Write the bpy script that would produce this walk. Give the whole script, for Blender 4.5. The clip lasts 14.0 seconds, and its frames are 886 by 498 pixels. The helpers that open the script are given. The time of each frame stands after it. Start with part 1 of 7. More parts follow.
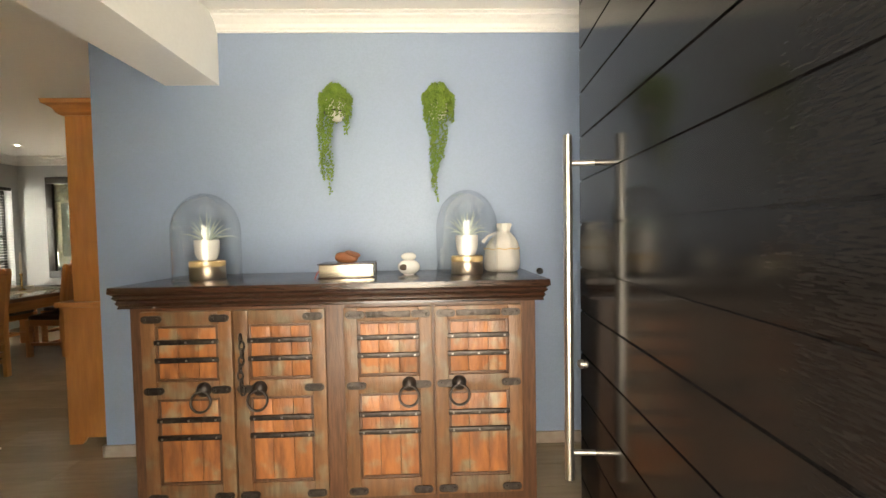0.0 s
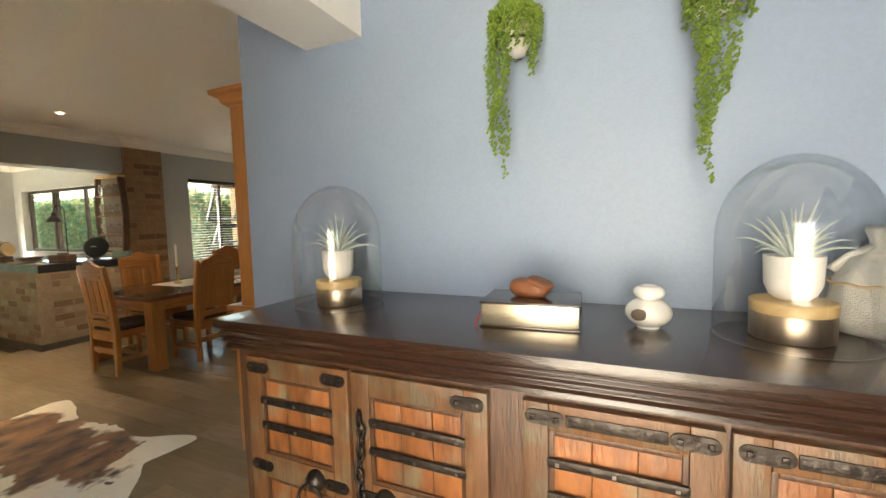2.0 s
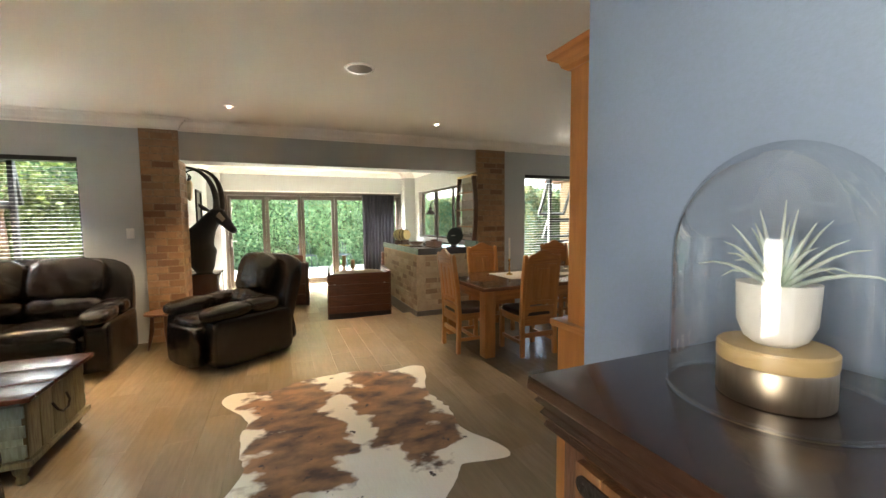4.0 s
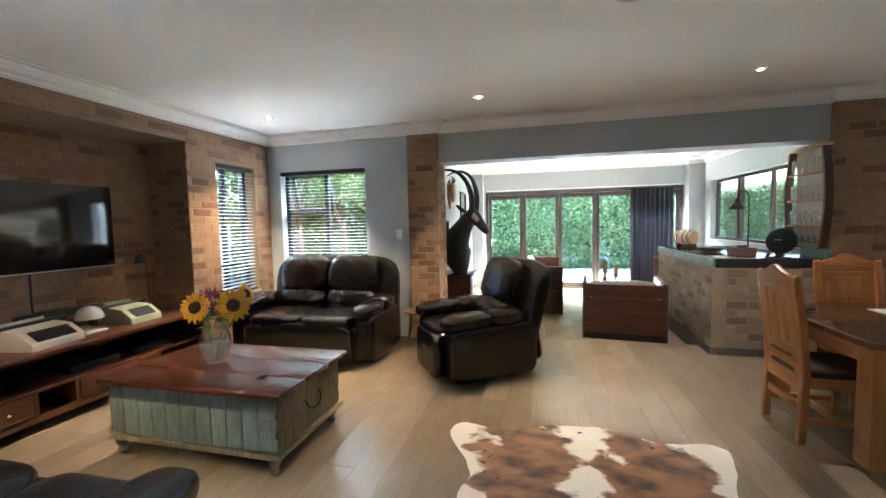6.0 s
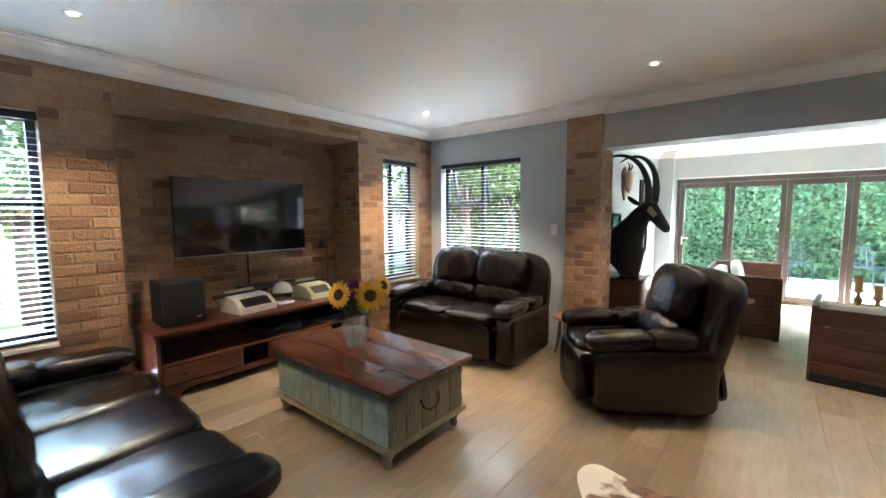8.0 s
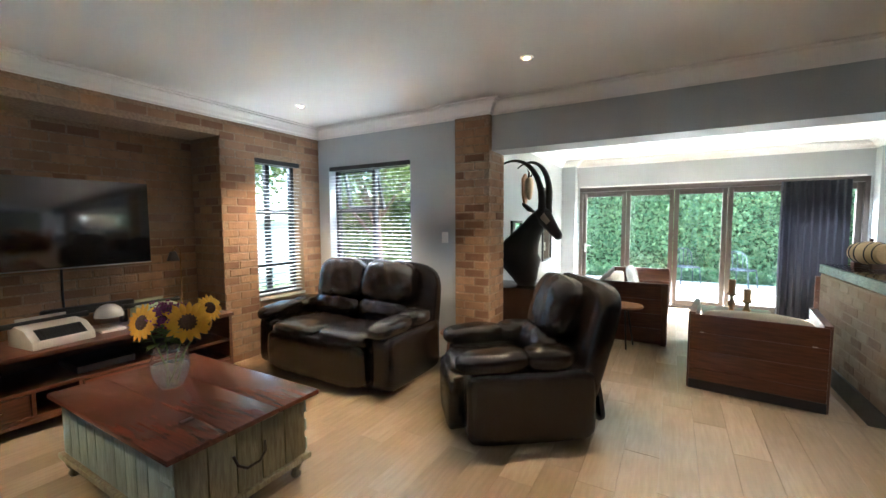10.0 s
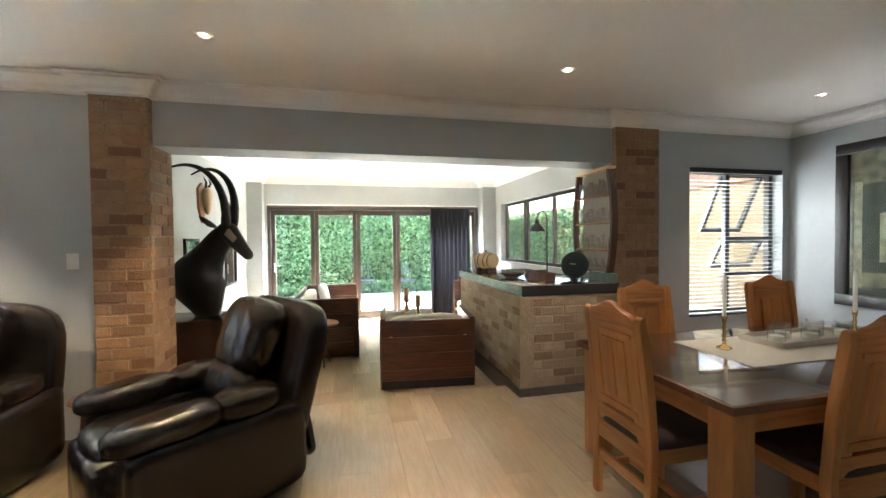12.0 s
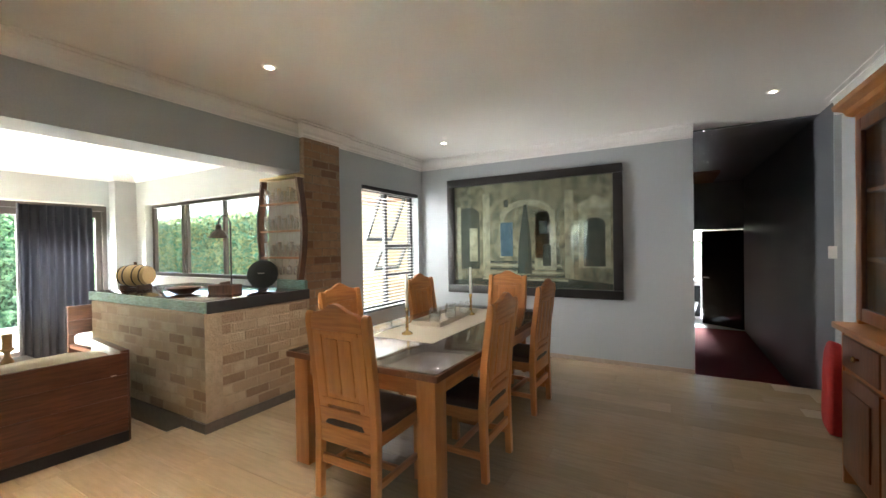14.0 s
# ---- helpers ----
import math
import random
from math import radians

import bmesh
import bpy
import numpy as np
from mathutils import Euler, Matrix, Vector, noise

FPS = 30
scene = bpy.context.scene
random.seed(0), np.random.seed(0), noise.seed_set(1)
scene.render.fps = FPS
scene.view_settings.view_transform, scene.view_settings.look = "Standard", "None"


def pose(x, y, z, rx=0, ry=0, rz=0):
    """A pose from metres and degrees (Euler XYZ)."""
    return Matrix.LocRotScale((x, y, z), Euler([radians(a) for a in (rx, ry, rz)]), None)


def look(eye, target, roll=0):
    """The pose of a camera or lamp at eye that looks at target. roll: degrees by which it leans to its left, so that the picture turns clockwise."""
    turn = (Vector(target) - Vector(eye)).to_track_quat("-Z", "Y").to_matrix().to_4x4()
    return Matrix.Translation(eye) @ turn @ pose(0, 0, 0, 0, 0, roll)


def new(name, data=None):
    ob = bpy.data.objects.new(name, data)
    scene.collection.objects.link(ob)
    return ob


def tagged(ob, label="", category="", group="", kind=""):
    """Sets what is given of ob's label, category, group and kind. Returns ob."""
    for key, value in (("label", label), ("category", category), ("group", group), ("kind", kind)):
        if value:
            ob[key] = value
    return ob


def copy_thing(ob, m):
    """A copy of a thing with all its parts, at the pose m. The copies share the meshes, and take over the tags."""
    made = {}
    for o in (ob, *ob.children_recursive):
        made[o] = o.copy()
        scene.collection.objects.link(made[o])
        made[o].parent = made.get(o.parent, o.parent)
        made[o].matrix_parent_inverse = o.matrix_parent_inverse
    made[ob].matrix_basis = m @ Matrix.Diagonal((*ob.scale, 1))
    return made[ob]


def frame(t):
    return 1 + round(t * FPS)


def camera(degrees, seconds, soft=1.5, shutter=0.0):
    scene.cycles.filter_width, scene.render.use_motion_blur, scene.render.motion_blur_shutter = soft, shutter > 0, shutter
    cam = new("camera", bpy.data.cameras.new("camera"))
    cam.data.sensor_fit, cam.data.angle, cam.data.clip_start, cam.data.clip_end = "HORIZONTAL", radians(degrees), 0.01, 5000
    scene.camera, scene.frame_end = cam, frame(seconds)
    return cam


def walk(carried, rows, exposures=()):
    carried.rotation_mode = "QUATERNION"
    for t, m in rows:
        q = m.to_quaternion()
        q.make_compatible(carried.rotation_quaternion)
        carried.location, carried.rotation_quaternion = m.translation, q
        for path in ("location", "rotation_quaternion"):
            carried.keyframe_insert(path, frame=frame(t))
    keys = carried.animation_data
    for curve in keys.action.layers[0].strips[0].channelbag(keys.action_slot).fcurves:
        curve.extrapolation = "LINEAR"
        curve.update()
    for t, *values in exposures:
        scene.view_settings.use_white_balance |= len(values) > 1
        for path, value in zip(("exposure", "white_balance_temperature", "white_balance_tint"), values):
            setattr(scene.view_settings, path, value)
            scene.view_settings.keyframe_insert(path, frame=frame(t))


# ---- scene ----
cam = camera(95.9, 14.0)
PATH = [
    (0, (0.101, 0.181, 1.309), (0.161, 2.179, 1.24), -1.0),
    (0.5, (0.004, 0.515, 1.326), (0.071, 2.512, 1.247), -0.8),
    (1, (-0.063, 0.723, 1.319), (-0.185, 2.717, 1.24), -0.5),
    (1.5, (-0.078, 0.94, 1.36), (-0.509, 2.888, 1.231), -1.0),
    (2, (-0.097, 1.098, 1.414), (-0.903, 2.923, 1.266), -1.4),
    (2.5, (-0.205, 1.201, 1.417), (-1.354, 2.831, 1.266), -1.2),
    (3, (-0.344, 1.306, 1.429), (-1.794, 2.676, 1.276), -1.2),
    (3.5, (-0.497, 1.413, 1.422), (-2.186, 2.475, 1.276), -0.8),
    (3.7, (-0.565, 1.484, 1.42), (-2.328, 2.418, 1.274), -0.8),
    (5.8, (-1.435, 1.618, 1.446), (-3.403, 1.292, 1.3), -0.4),
    (6, (-1.564, 1.68, 1.432), (-3.499, 1.194, 1.299), -1.3),
    (6.5, (-1.672, 1.666, 1.508), (-3.512, 0.893, 1.382), -0.6),
    (7, (-1.787, 1.73, 1.496), (-3.496, 0.697, 1.386), -0.5),
    (7.2, (-1.809, 1.755, 1.496), (-3.465, 0.639, 1.384), -0.4),
    (9.3, (-2.403, 2.002, 1.474), (-3.9, 0.692, 1.265), -0.3),
    (9.5, (-2.471, 2.022, 1.468), (-4.023, 0.774, 1.279), -0.2),
    (10, (-2.616, 2.024, 1.469), (-4.344, 1.027, 1.33), -0.3),
    (10.4, (-2.685, 2.0, 1.464), (-4.535, 1.25, 1.349), -0.1),
    (10.5, (-2.716, 2.01, 1.451), (-4.589, 1.317, 1.357), -0.6),
    (11, (-2.747, 1.909, 1.444), (-4.726, 1.626, 1.373), -0.3),
    (11.5, (-2.791, 1.866, 1.438), (-4.788, 1.961, 1.379), -0.5),
    (12, (-2.864, 1.884, 1.424), (-4.811, 2.339, 1.379), -0.6),
    (12.5, (-2.95, 1.894, 1.41), (-4.753, 2.759, 1.384), -0.7),
    (13, (-3.016, 1.828, 1.418), (-4.564, 3.094, 1.39), -0.7),
    (13.3, (-3.074, 1.77, 1.412), (-4.457, 3.215, 1.39), -0.9),
    (13.5, (-3.088, 1.729, 1.411), (-4.359, 3.273, 1.39), -0.7),
    (13.7, (-3.106, 1.687, 1.405), (-4.262, 3.319, 1.387), -0.8),
    (14, (-3.112, 1.629, 1.405), (-4.099, 3.368, 1.387), -0.9),
]
walk(cam, [(t, look(eye, target, roll)) for t, eye, target, roll in PATH], exposures=[(0.0, 3.2, 7900, 10), (2.5, 3.22, 7900, 10), (3.7, 3.35, 7300, 10), (6.0, 3.3, 5500, 10), (9.5, 3.25, 5550, 10), (11.0, 3.2, 5800, 10), (12.5, 3.46, 6200, 10), (13.4, 3.56, 6150, 10), (14.0, 3.82, 6300, 10)])

# ---- light ----
world = bpy.data.worlds.new("sky")
scene.world = world
world.use_nodes = True
wn = world.node_tree.nodes
sky = wn.new("ShaderNodeTexSky")
sky.sky_type, sky.sun_disc = "NISHITA", False
sky.sun_elevation, sky.sun_rotation = radians(61), radians(284)
world.node_tree.links.new(sky.outputs[0], wn["Background"].inputs[0])
wn["Background"].inputs[1].default_value = 0.12


def lamp(name, kind, m, energy, colour, size=0.0, size_y=0.0, cone=0.0):
    data = bpy.data.lights.new(name, kind)
    data.energy, data.color = energy, colour
    if kind == "AREA":
        data.shape, data.size, data.size_y = "RECTANGLE", size, size_y
    if kind == "SPOT":
        data.spot_size, data.spot_blend, data.shadow_soft_size = radians(cone), 0.6, size
    if kind == "SUN":
        data.angle = radians(0.5)
    ob = new(name, data)
    ob.matrix_world = m
    return ob


SUN_TO = Vector((0.47, -0.12, -0.87))
lamp("sun", "SUN", look((0, 0, 20), Vector((0, 0, 20)) + SUN_TO), 5.0, (1.0, 0.95, 0.87))
# added lamps stand in for daylight at the openings, mostly outside above the heads
lamp("sky_light_garden_doors", "AREA", look((-11.45, 2.4, 3.1), (-8.7, 2.4, 0.0)), 760, (0.92, 0.97, 1.0), 4.2, 1.2)
lamp("sky_light_bathroom", "AREA", look((-2.62, 14.75, 2.4), (-2.55, 13.0, 0.0)), 480, (0.93, 0.97, 1.0), 0.7, 0.6)
lamp("sky_light_side_window", "AREA", look((-8.9, 5.75, 2.75), (-8.6, 3.6, 0.9)), 150, (0.95, 0.98, 1.0), 2.8, 0.7)
lamp("sky_light_front_door", "AREA", look((0.0, -0.45, 1.15), (0.0, 2.0, 1.25)), 11.5, (1.0, 0.93, 0.83), 1.1, 2.1)
lamp("sky_light_lounge_window", "AREA", look((-7.1, -1.1, 2.75), (-5.2, -1.0, 1.0)), 50, (0.95, 0.98, 1.0), 1.2, 0.6)
# added lamp at window height, out of sight behind the pier, brightens the dining ceiling
lamp("sky_light_dining_window", "AREA", look((-7.1, 5.35, 1.45), (-4.6, 5.7, 1.75)), 12, (1.0, 0.98, 0.95), 0.5, 1.2)
lamp("sky_light_narrow_window", "AREA", look((-5.7, -2.95, 2.75), (-5.6, -1.2, 1.0)), 40, (0.95, 0.98, 1.0), 0.6, 0.6)
lamp("sky_light_sofa_window", "AREA", look((-2.05, -2.95, 2.75), (-2.1, -0.9, 0.8)), 190, (0.66, 0.85, 1.0), 0.7, 0.6)


# ---- materials ----
def material(name, base, rough=0.6, metal=0.0, grain=None, stain=None, bump=0.0, bump_scale=60.0, stretch=(1, 1, 1), random_tint=0.0, coat=0.0, spec=0.5, pieces=False, patch=(0.38, 0.66), coat_ior=1.5):
    """grain and stain: (scale, colour, amount) of a fine and of a broad noise; stretch: how the grain runs."""
    m = bpy.data.materials.new(name)
    m.use_nodes = True
    nt = m.node_tree
    n, l = nt.nodes, nt.links
    p = n["Principled BSDF"]
    p.inputs["Roughness"].default_value, p.inputs["Metallic"].default_value = rough, metal
    p.inputs["Coat Weight"].default_value, p.inputs["Coat Roughness"].default_value = coat, 0.08
    p.inputs["Coat IOR"].default_value = coat_ior
    p.inputs["Specular IOR Level"].default_value = spec
    co = n.new("ShaderNodeTexCoord")
    mp = n.new("ShaderNodeMapping")
    mp.inputs["Scale"].default_value = stretch
    where = co.outputs["Object"]
    if pieces:
        place, each, shift = n.new("ShaderNodeNewGeometry"), n.new("ShaderNodeObjectInfo"), n.new("ShaderNodeVectorMath")
        shift.operation = "MULTIPLY_ADD"
        shift.inputs[1].default_value = (7.0, 31.0, 17.0)
        l.new(each.outputs["Random"], shift.inputs[0])
        l.new(place.outputs["Position"], shift.inputs[2])
        where = shift.outputs[0]
    l.new(where, mp.inputs["Vector"])
    rgb = n.new("ShaderNodeRGB")
    rgb.outputs[0].default_value = (*base, 1)
    last = rgb.outputs[0]
    for layer in (stain, grain):
        if not layer:
            continue
        scale, colour, amount = layer
        t = n.new("ShaderNodeTexNoise")
        t.inputs["Scale"].default_value, t.inputs["Detail"].default_value = scale, 6
        l.new(mp.outputs[0] if layer is grain else where, t.inputs["Vector"])
        r = n.new("ShaderNodeMapRange")
        r.inputs["From Min"].default_value, r.inputs["From Max"].default_value = patch if layer is stain else (0.38, 0.66)
        r.inputs["To Max"].default_value = amount
        l.new(t.outputs["Fac"], r.inputs["Value"])
        mix = n.new("ShaderNodeMix")
        mix.data_type = "RGBA"
        l.new(r.outputs[0], mix.inputs["Factor"])
        l.new(last, mix.inputs["A"])
        mix.inputs["B"].default_value = (*colour, 1)
        last = mix.outputs["Result"]
    if random_tint:
        oi = n.new("ShaderNodeObjectInfo")
        r = n.new("ShaderNodeMapRange")
        r.inputs["To Min"].default_value, r.inputs["To Max"].default_value = 1 - random_tint, 1 + random_tint
        l.new(oi.outputs["Random"], r.inputs["Value"])
        hv = n.new("ShaderNodeHueSaturation")
        l.new(r.outputs[0], hv.inputs["Value"])
        l.new(last, hv.inputs["Color"])
        last = hv.outputs[0]
    l.new(last, p.inputs["Base Color"])
    if bump:
        t = n.new("ShaderNodeTexNoise")
        t.inputs["Scale"].default_value, t.inputs["Detail"].default_value = bump_scale, 5
        l.new(mp.outputs[0], t.inputs["Vector"])
        b = n.new("ShaderNodeBump")
        b.inputs["Strength"].default_value, b.inputs["Distance"].default_value = bump, 0.01
        l.new(t.outputs["Fac"], b.inputs["Height"])
        l.new(b.outputs[0], p.inputs["Normal"])
    return m


def glass(name, tint=(1, 1, 1), rough=0.0, thin=True, power=5.0, least=0.045):
    m = bpy.data.materials.new(name)
    m.use_nodes = True
    n, l = m.node_tree.nodes, m.node_tree.links
    if not thin:
        p = n["Principled BSDF"]
        p.inputs["Base Color"].default_value = (*tint, 1)
        p.inputs["Transmission Weight"].default_value, p.inputs["Roughness"].default_value, p.inputs["IOR"].default_value = 1, rough, 1.45
        return m
    n.remove(n["Principled BSDF"])
    clear, shine, mix, fres = n.new("ShaderNodeBsdfTransparent"), n.new("ShaderNodeBsdfGlossy"), n.new("ShaderNodeMixShader"), n.new("ShaderNodeLayerWeight")
    fres.inputs["Blend"].default_value = 0.5
    rise, floor_ = n.new("ShaderNodeMath"), n.new("ShaderNodeMath")
    rise.operation, floor_.operation = "POWER", "MULTIPLY_ADD"
    rise.inputs[1].default_value = power
    floor_.inputs[1].default_value, floor_.inputs[2].default_value = 0.7, least
    l.new(fres.outputs["Facing"], rise.inputs[0])
    l.new(rise.outputs[0], floor_.inputs[0])
    clear.inputs[0].default_value = (*tint, 1)
    shine.inputs["Roughness"].default_value = 0.02
    l.new(floor_.outputs[0], mix.inputs[0])
    l.new(clear.outputs[0], mix.inputs[1])
    l.new(shine.outputs[0], mix.inputs[2])
    l.new(mix.outputs[0], n["Material Output"].inputs[0])
    return m


def glow(name, colour, strength):
    m = bpy.data.materials.new(name)
    m.use_nodes = True
    p = m.node_tree.nodes["Principled BSDF"]
    p.inputs["Base Color"].default_value = (*colour, 1)
    p.inputs["Emission Color"].default_value, p.inputs["Emission Strength"].default_value = (*colour, 1), strength
    return m


def brick_material(name, low, mid, high, soot):
    """Baked clay, each brick in a tone of its own between low and high, with sooty patches."""
    m = bpy.data.materials.new(name)
    m.use_nodes = True
    n, l = m.node_tree.nodes, m.node_tree.links
    p = n["Principled BSDF"]
    p.inputs["Roughness"].default_value = 0.85
    oi, ramp = n.new("ShaderNodeObjectInfo"), n.new("ShaderNodeValToRGB")
    geo, add, fr = n.new("ShaderNodeNewGeometry"), n.new("ShaderNodeMath"), n.new("ShaderNodeMath")
    add.operation, fr.operation = "ADD", "FRACT"
    l.new(oi.outputs["Random"], add.inputs[0])
    l.new(geo.outputs["Random Per Island"], add.inputs[1])
    l.new(add.outputs[0], fr.inputs[0])
    e = ramp.color_ramp.elements
    e[0].color, e[1].color = (*low, 1), (*high, 1)
    e[0].position = 0.12
    ramp.color_ramp.elements.new(0.3).color = (*mid, 1)
    l.new(fr.outputs[0], ramp.inputs[0])
    co, t, r, mix = n.new("ShaderNodeNewGeometry"), n.new("ShaderNodeTexNoise"), n.new("ShaderNodeMapRange"), n.new("ShaderNodeMix")
    t.inputs["Scale"].default_value, t.inputs["Detail"].default_value = 9, 8
    l.new(co.outputs["Position"], t.inputs["Vector"])
    r.inputs["From Min"].default_value, r.inputs["From Max"].default_value, r.inputs["To Max"].default_value = 0.42, 0.7, 0.7
    l.new(t.outputs["Fac"], r.inputs["Value"])
    mix.data_type = "RGBA"
    l.new(r.outputs[0], mix.inputs["Factor"])
    l.new(ramp.outputs[0], mix.inputs["A"])
    mix.inputs["B"].default_value = (*soot, 1)
    l.new(mix.outputs["Result"], p.inputs["Base Color"])
    t2, b = n.new("ShaderNodeTexNoise"), n.new("ShaderNodeBump")
    t2.inputs["Scale"].default_value, t2.inputs["Detail"].default_value = 70, 6
    l.new(co.outputs["Position"], t2.inputs["Vector"])
    b.inputs["Strength"].default_value, b.inputs["Distance"].default_value = 0.6, 0.01
    l.new(t2.outputs["Fac"], b.inputs["Height"])
    l.new(b.outputs[0], p.inputs["Normal"])
    return m


GREY_WALL = material("grey_wall_paint", (0.40, 0.43, 0.45), 0.55, grain=(90, (0.36, 0.39, 0.41), 0.5), stain=(1.3, (0.43, 0.45, 0.46), 0.6), bump=0.12, bump_scale=140)
PALE_WALL = material("pale_wall_paint", (0.60, 0.61, 0.60), 0.6, grain=(90, (0.55, 0.56, 0.55), 0.5), stain=(1.1, (0.64, 0.64, 0.62), 0.6), bump=0.12, bump_scale=140)
BLUE_WALL = material("blue_wall_paint", (0.265, 0.34, 0.50), 0.5, grain=(80, (0.25, 0.33, 0.44), 0.5), stain=(1.2, (0.30, 0.38, 0.49), 0.6), bump=0.12, bump_scale=130)
SUNROOM_WALL = material("light_grey_wall_paint", (0.42, 0.44, 0.44), 0.6, grain=(90, (0.38, 0.40, 0.40), 0.5), stain=(1.1, (0.45, 0.46, 0.46), 0.6), bump=0.12, bump_scale=140)
# grey satin paint, its colour darkened to hold the dimness of the passage
PASSAGE_WALL = material("dim_slate_satin_paint", (0.14, 0.15, 0.17), 0.45, grain=(80, (0.10, 0.11, 0.125), 0.5), stain=(1.4, (0.135, 0.145, 0.16), 0.5), bump=0.1, bump_scale=120)
WHITE_PAINT = material("white_ceiling_paint", (0.85, 0.84, 0.82), 0.7, grain=(60, (0.81, 0.80, 0.78), 0.5), stain=(0.9, (0.87, 0.86, 0.84), 0.5), bump=0.06, bump_scale=90)
MORTAR = material("tan_mortar", (0.31, 0.215, 0.135), 0.92, grain=(45, (0.20, 0.14, 0.09), 0.8), stain=(5, (0.36, 0.265, 0.185), 0.6), bump=0.7, bump_scale=60)
BRICK = brick_material("brown_clay_brick", (0.185, 0.098, 0.056), (0.29, 0.17, 0.094), (0.365, 0.225, 0.128), (0.23, 0.13, 0.075))
BAR_BRICK = brick_material("washed_clay_brick", (0.225, 0.145, 0.09), (0.33, 0.235, 0.15), (0.43, 0.34, 0.23), (0.30, 0.215, 0.14))
BAR_MORTAR = material("pale_mortar", (0.37, 0.285, 0.195), 0.92, grain=(25, (0.31, 0.235, 0.155), 0.8), stain=(5, (0.42, 0.33, 0.23), 0.6), bump=0.6, bump_scale=60)
PLANK = material("wood_look_floor_tile", (0.29, 0.217, 0.136), 0.27, grain=(14, (0.22, 0.165, 0.105), 0.4), stain=(1.7, (0.35, 0.275, 0.19), 0.8), bump=0.08, bump_scale=30, stretch=(0.35, 3, 3), random_tint=0.09, pieces=True, spec=0.4)
GROUT = material("floor_grout", (0.30, 0.24, 0.165), 0.9, grain=(80, (0.25, 0.20, 0.14), 0.6), bump=0.3)
BLACK_FRAME = material("black_aluminium", (0.018, 0.018, 0.02), 0.4, 0.3, grain=(150, (0.03, 0.03, 0.032), 0.4))
BRONZE_FRAME = material("bronze_aluminium", (0.10, 0.082, 0.07), 0.45, 0.4, grain=(150, (0.13, 0.11, 0.09), 0.4))
PANE = glass("window_glass", (0.93, 0.97, 0.96))
SLAT = material("blind_slat_paint", (0.74, 0.74, 0.73), 0.5, grain=(60, (0.68, 0.68, 0.67), 0.5))


# ---- building tools ----
def part(name, bm, mat, parent=None, label="", smooth=False, edge=None):
    me = bpy.data.meshes.new(name)
    bmesh.ops.recalc_face_normals(bm, faces=bm.faces[:])
    if edge:
        bmesh.ops.bevel(bm, geom=[e for e in bm.edges if len(e.link_faces) == 2 and e.calc_face_angle(0) > 0.6], offset=edge, segments=2, profile=0.6, affect="EDGES", clamp_overlap=True)
    bm.to_mesh(me)
    bm.free()
    me.materials.append(mat)
    if smooth or edge:
        me.shade_smooth()
        if edge or smooth == "auto":
            me.set_sharp_from_angle(angle=radians(40))
    ob = new(name, me)
    if parent:
        ob.parent = parent
    if label:
        tagged(ob, label)
    return ob


def thing(name, m, label, category, group=""):
    ob = new(name)
    ob.empty_display_size = 0.1
    ob.matrix_world = m
    return tagged(ob, label, category, group)


def setting(name, bm, mat, label="", edge=None):
    return tagged(part(name, bm, mat, None, label, edge=edge), kind="structure")


def box(bm, x0, x1, y0, y1, z0, z1):
    v = [bm.verts.new((x, y, z)) for z in (z0, z1) for x, y in ((x0, y0), (x1, y0), (x1, y1), (x0, y1))]
    for f in ((3, 2, 1, 0), (4, 5, 6, 7), (0, 1, 5, 4), (1, 2, 6, 5), (2, 3, 7, 6), (3, 0, 4, 7)):
        bm.faces.new([v[i] for i in f])
    return v


def boxes(*rows):
    bm = bmesh.new()
    for r in rows:
        box(bm, *r)
    return bm


def lathe(profile, n=24, centre=(0, 0, 0)):
    """A turned body from (radius, height) pairs, closed where the radius is 0."""
    bm = bmesh.new()
    rings = []
    for r, z in profile:
        if r < 1e-6:
            rings.append([bm.verts.new((centre[0], centre[1], centre[2] + z))])
        else:
            rings.append([bm.verts.new((centre[0] + r * math.cos(2 * math.pi * i / n), centre[1] + r * math.sin(2 * math.pi * i / n), centre[2] + z)) for i in range(n)])
    for a, b in zip(rings, rings[1:]):
        for i in range(n):
            j = (i + 1) % n
            if len(a) == 1 and len(b) == 1:
                continue
            if len(a) == 1:
                bm.faces.new((a[0], b[j], b[i]))
            elif len(b) == 1:
                bm.faces.new((a[i], a[j], b[0]))
            else:
                bm.faces.new((a[i], a[j], b[j], b[i]))
    return bm


def tube(bm, points, radii, n=8):
    """A round rod through the points; radii: one, or one for each point."""
    pts = [Vector(p) for p in points]
    rad = radii if isinstance(radii, (list, tuple)) else [radii] * len(pts)
    rings, side = [], None
    for i, p in enumerate(pts):
        way = (pts[min(i + 1, len(pts) - 1)] - pts[max(i - 1, 0)]).normalized()
        if side is None:
            side = way.orthogonal().normalized()
        side = (side - way * side.dot(way)).normalized()
        up = way.cross(side)
        rings.append([bm.verts.new(p + rad[i] * (math.cos(2 * math.pi * k / n) * side + math.sin(2 * math.pi * k / n) * up)) for k in range(n)])
    for a, b in zip(rings, rings[1:]):
        for k in range(n):
            bm.faces.new((a[k], a[(k + 1) % n], b[(k + 1) % n], b[k]))
    bm.faces.new(rings[0][::-1])
    bm.faces.new(rings[-1])
    return bm


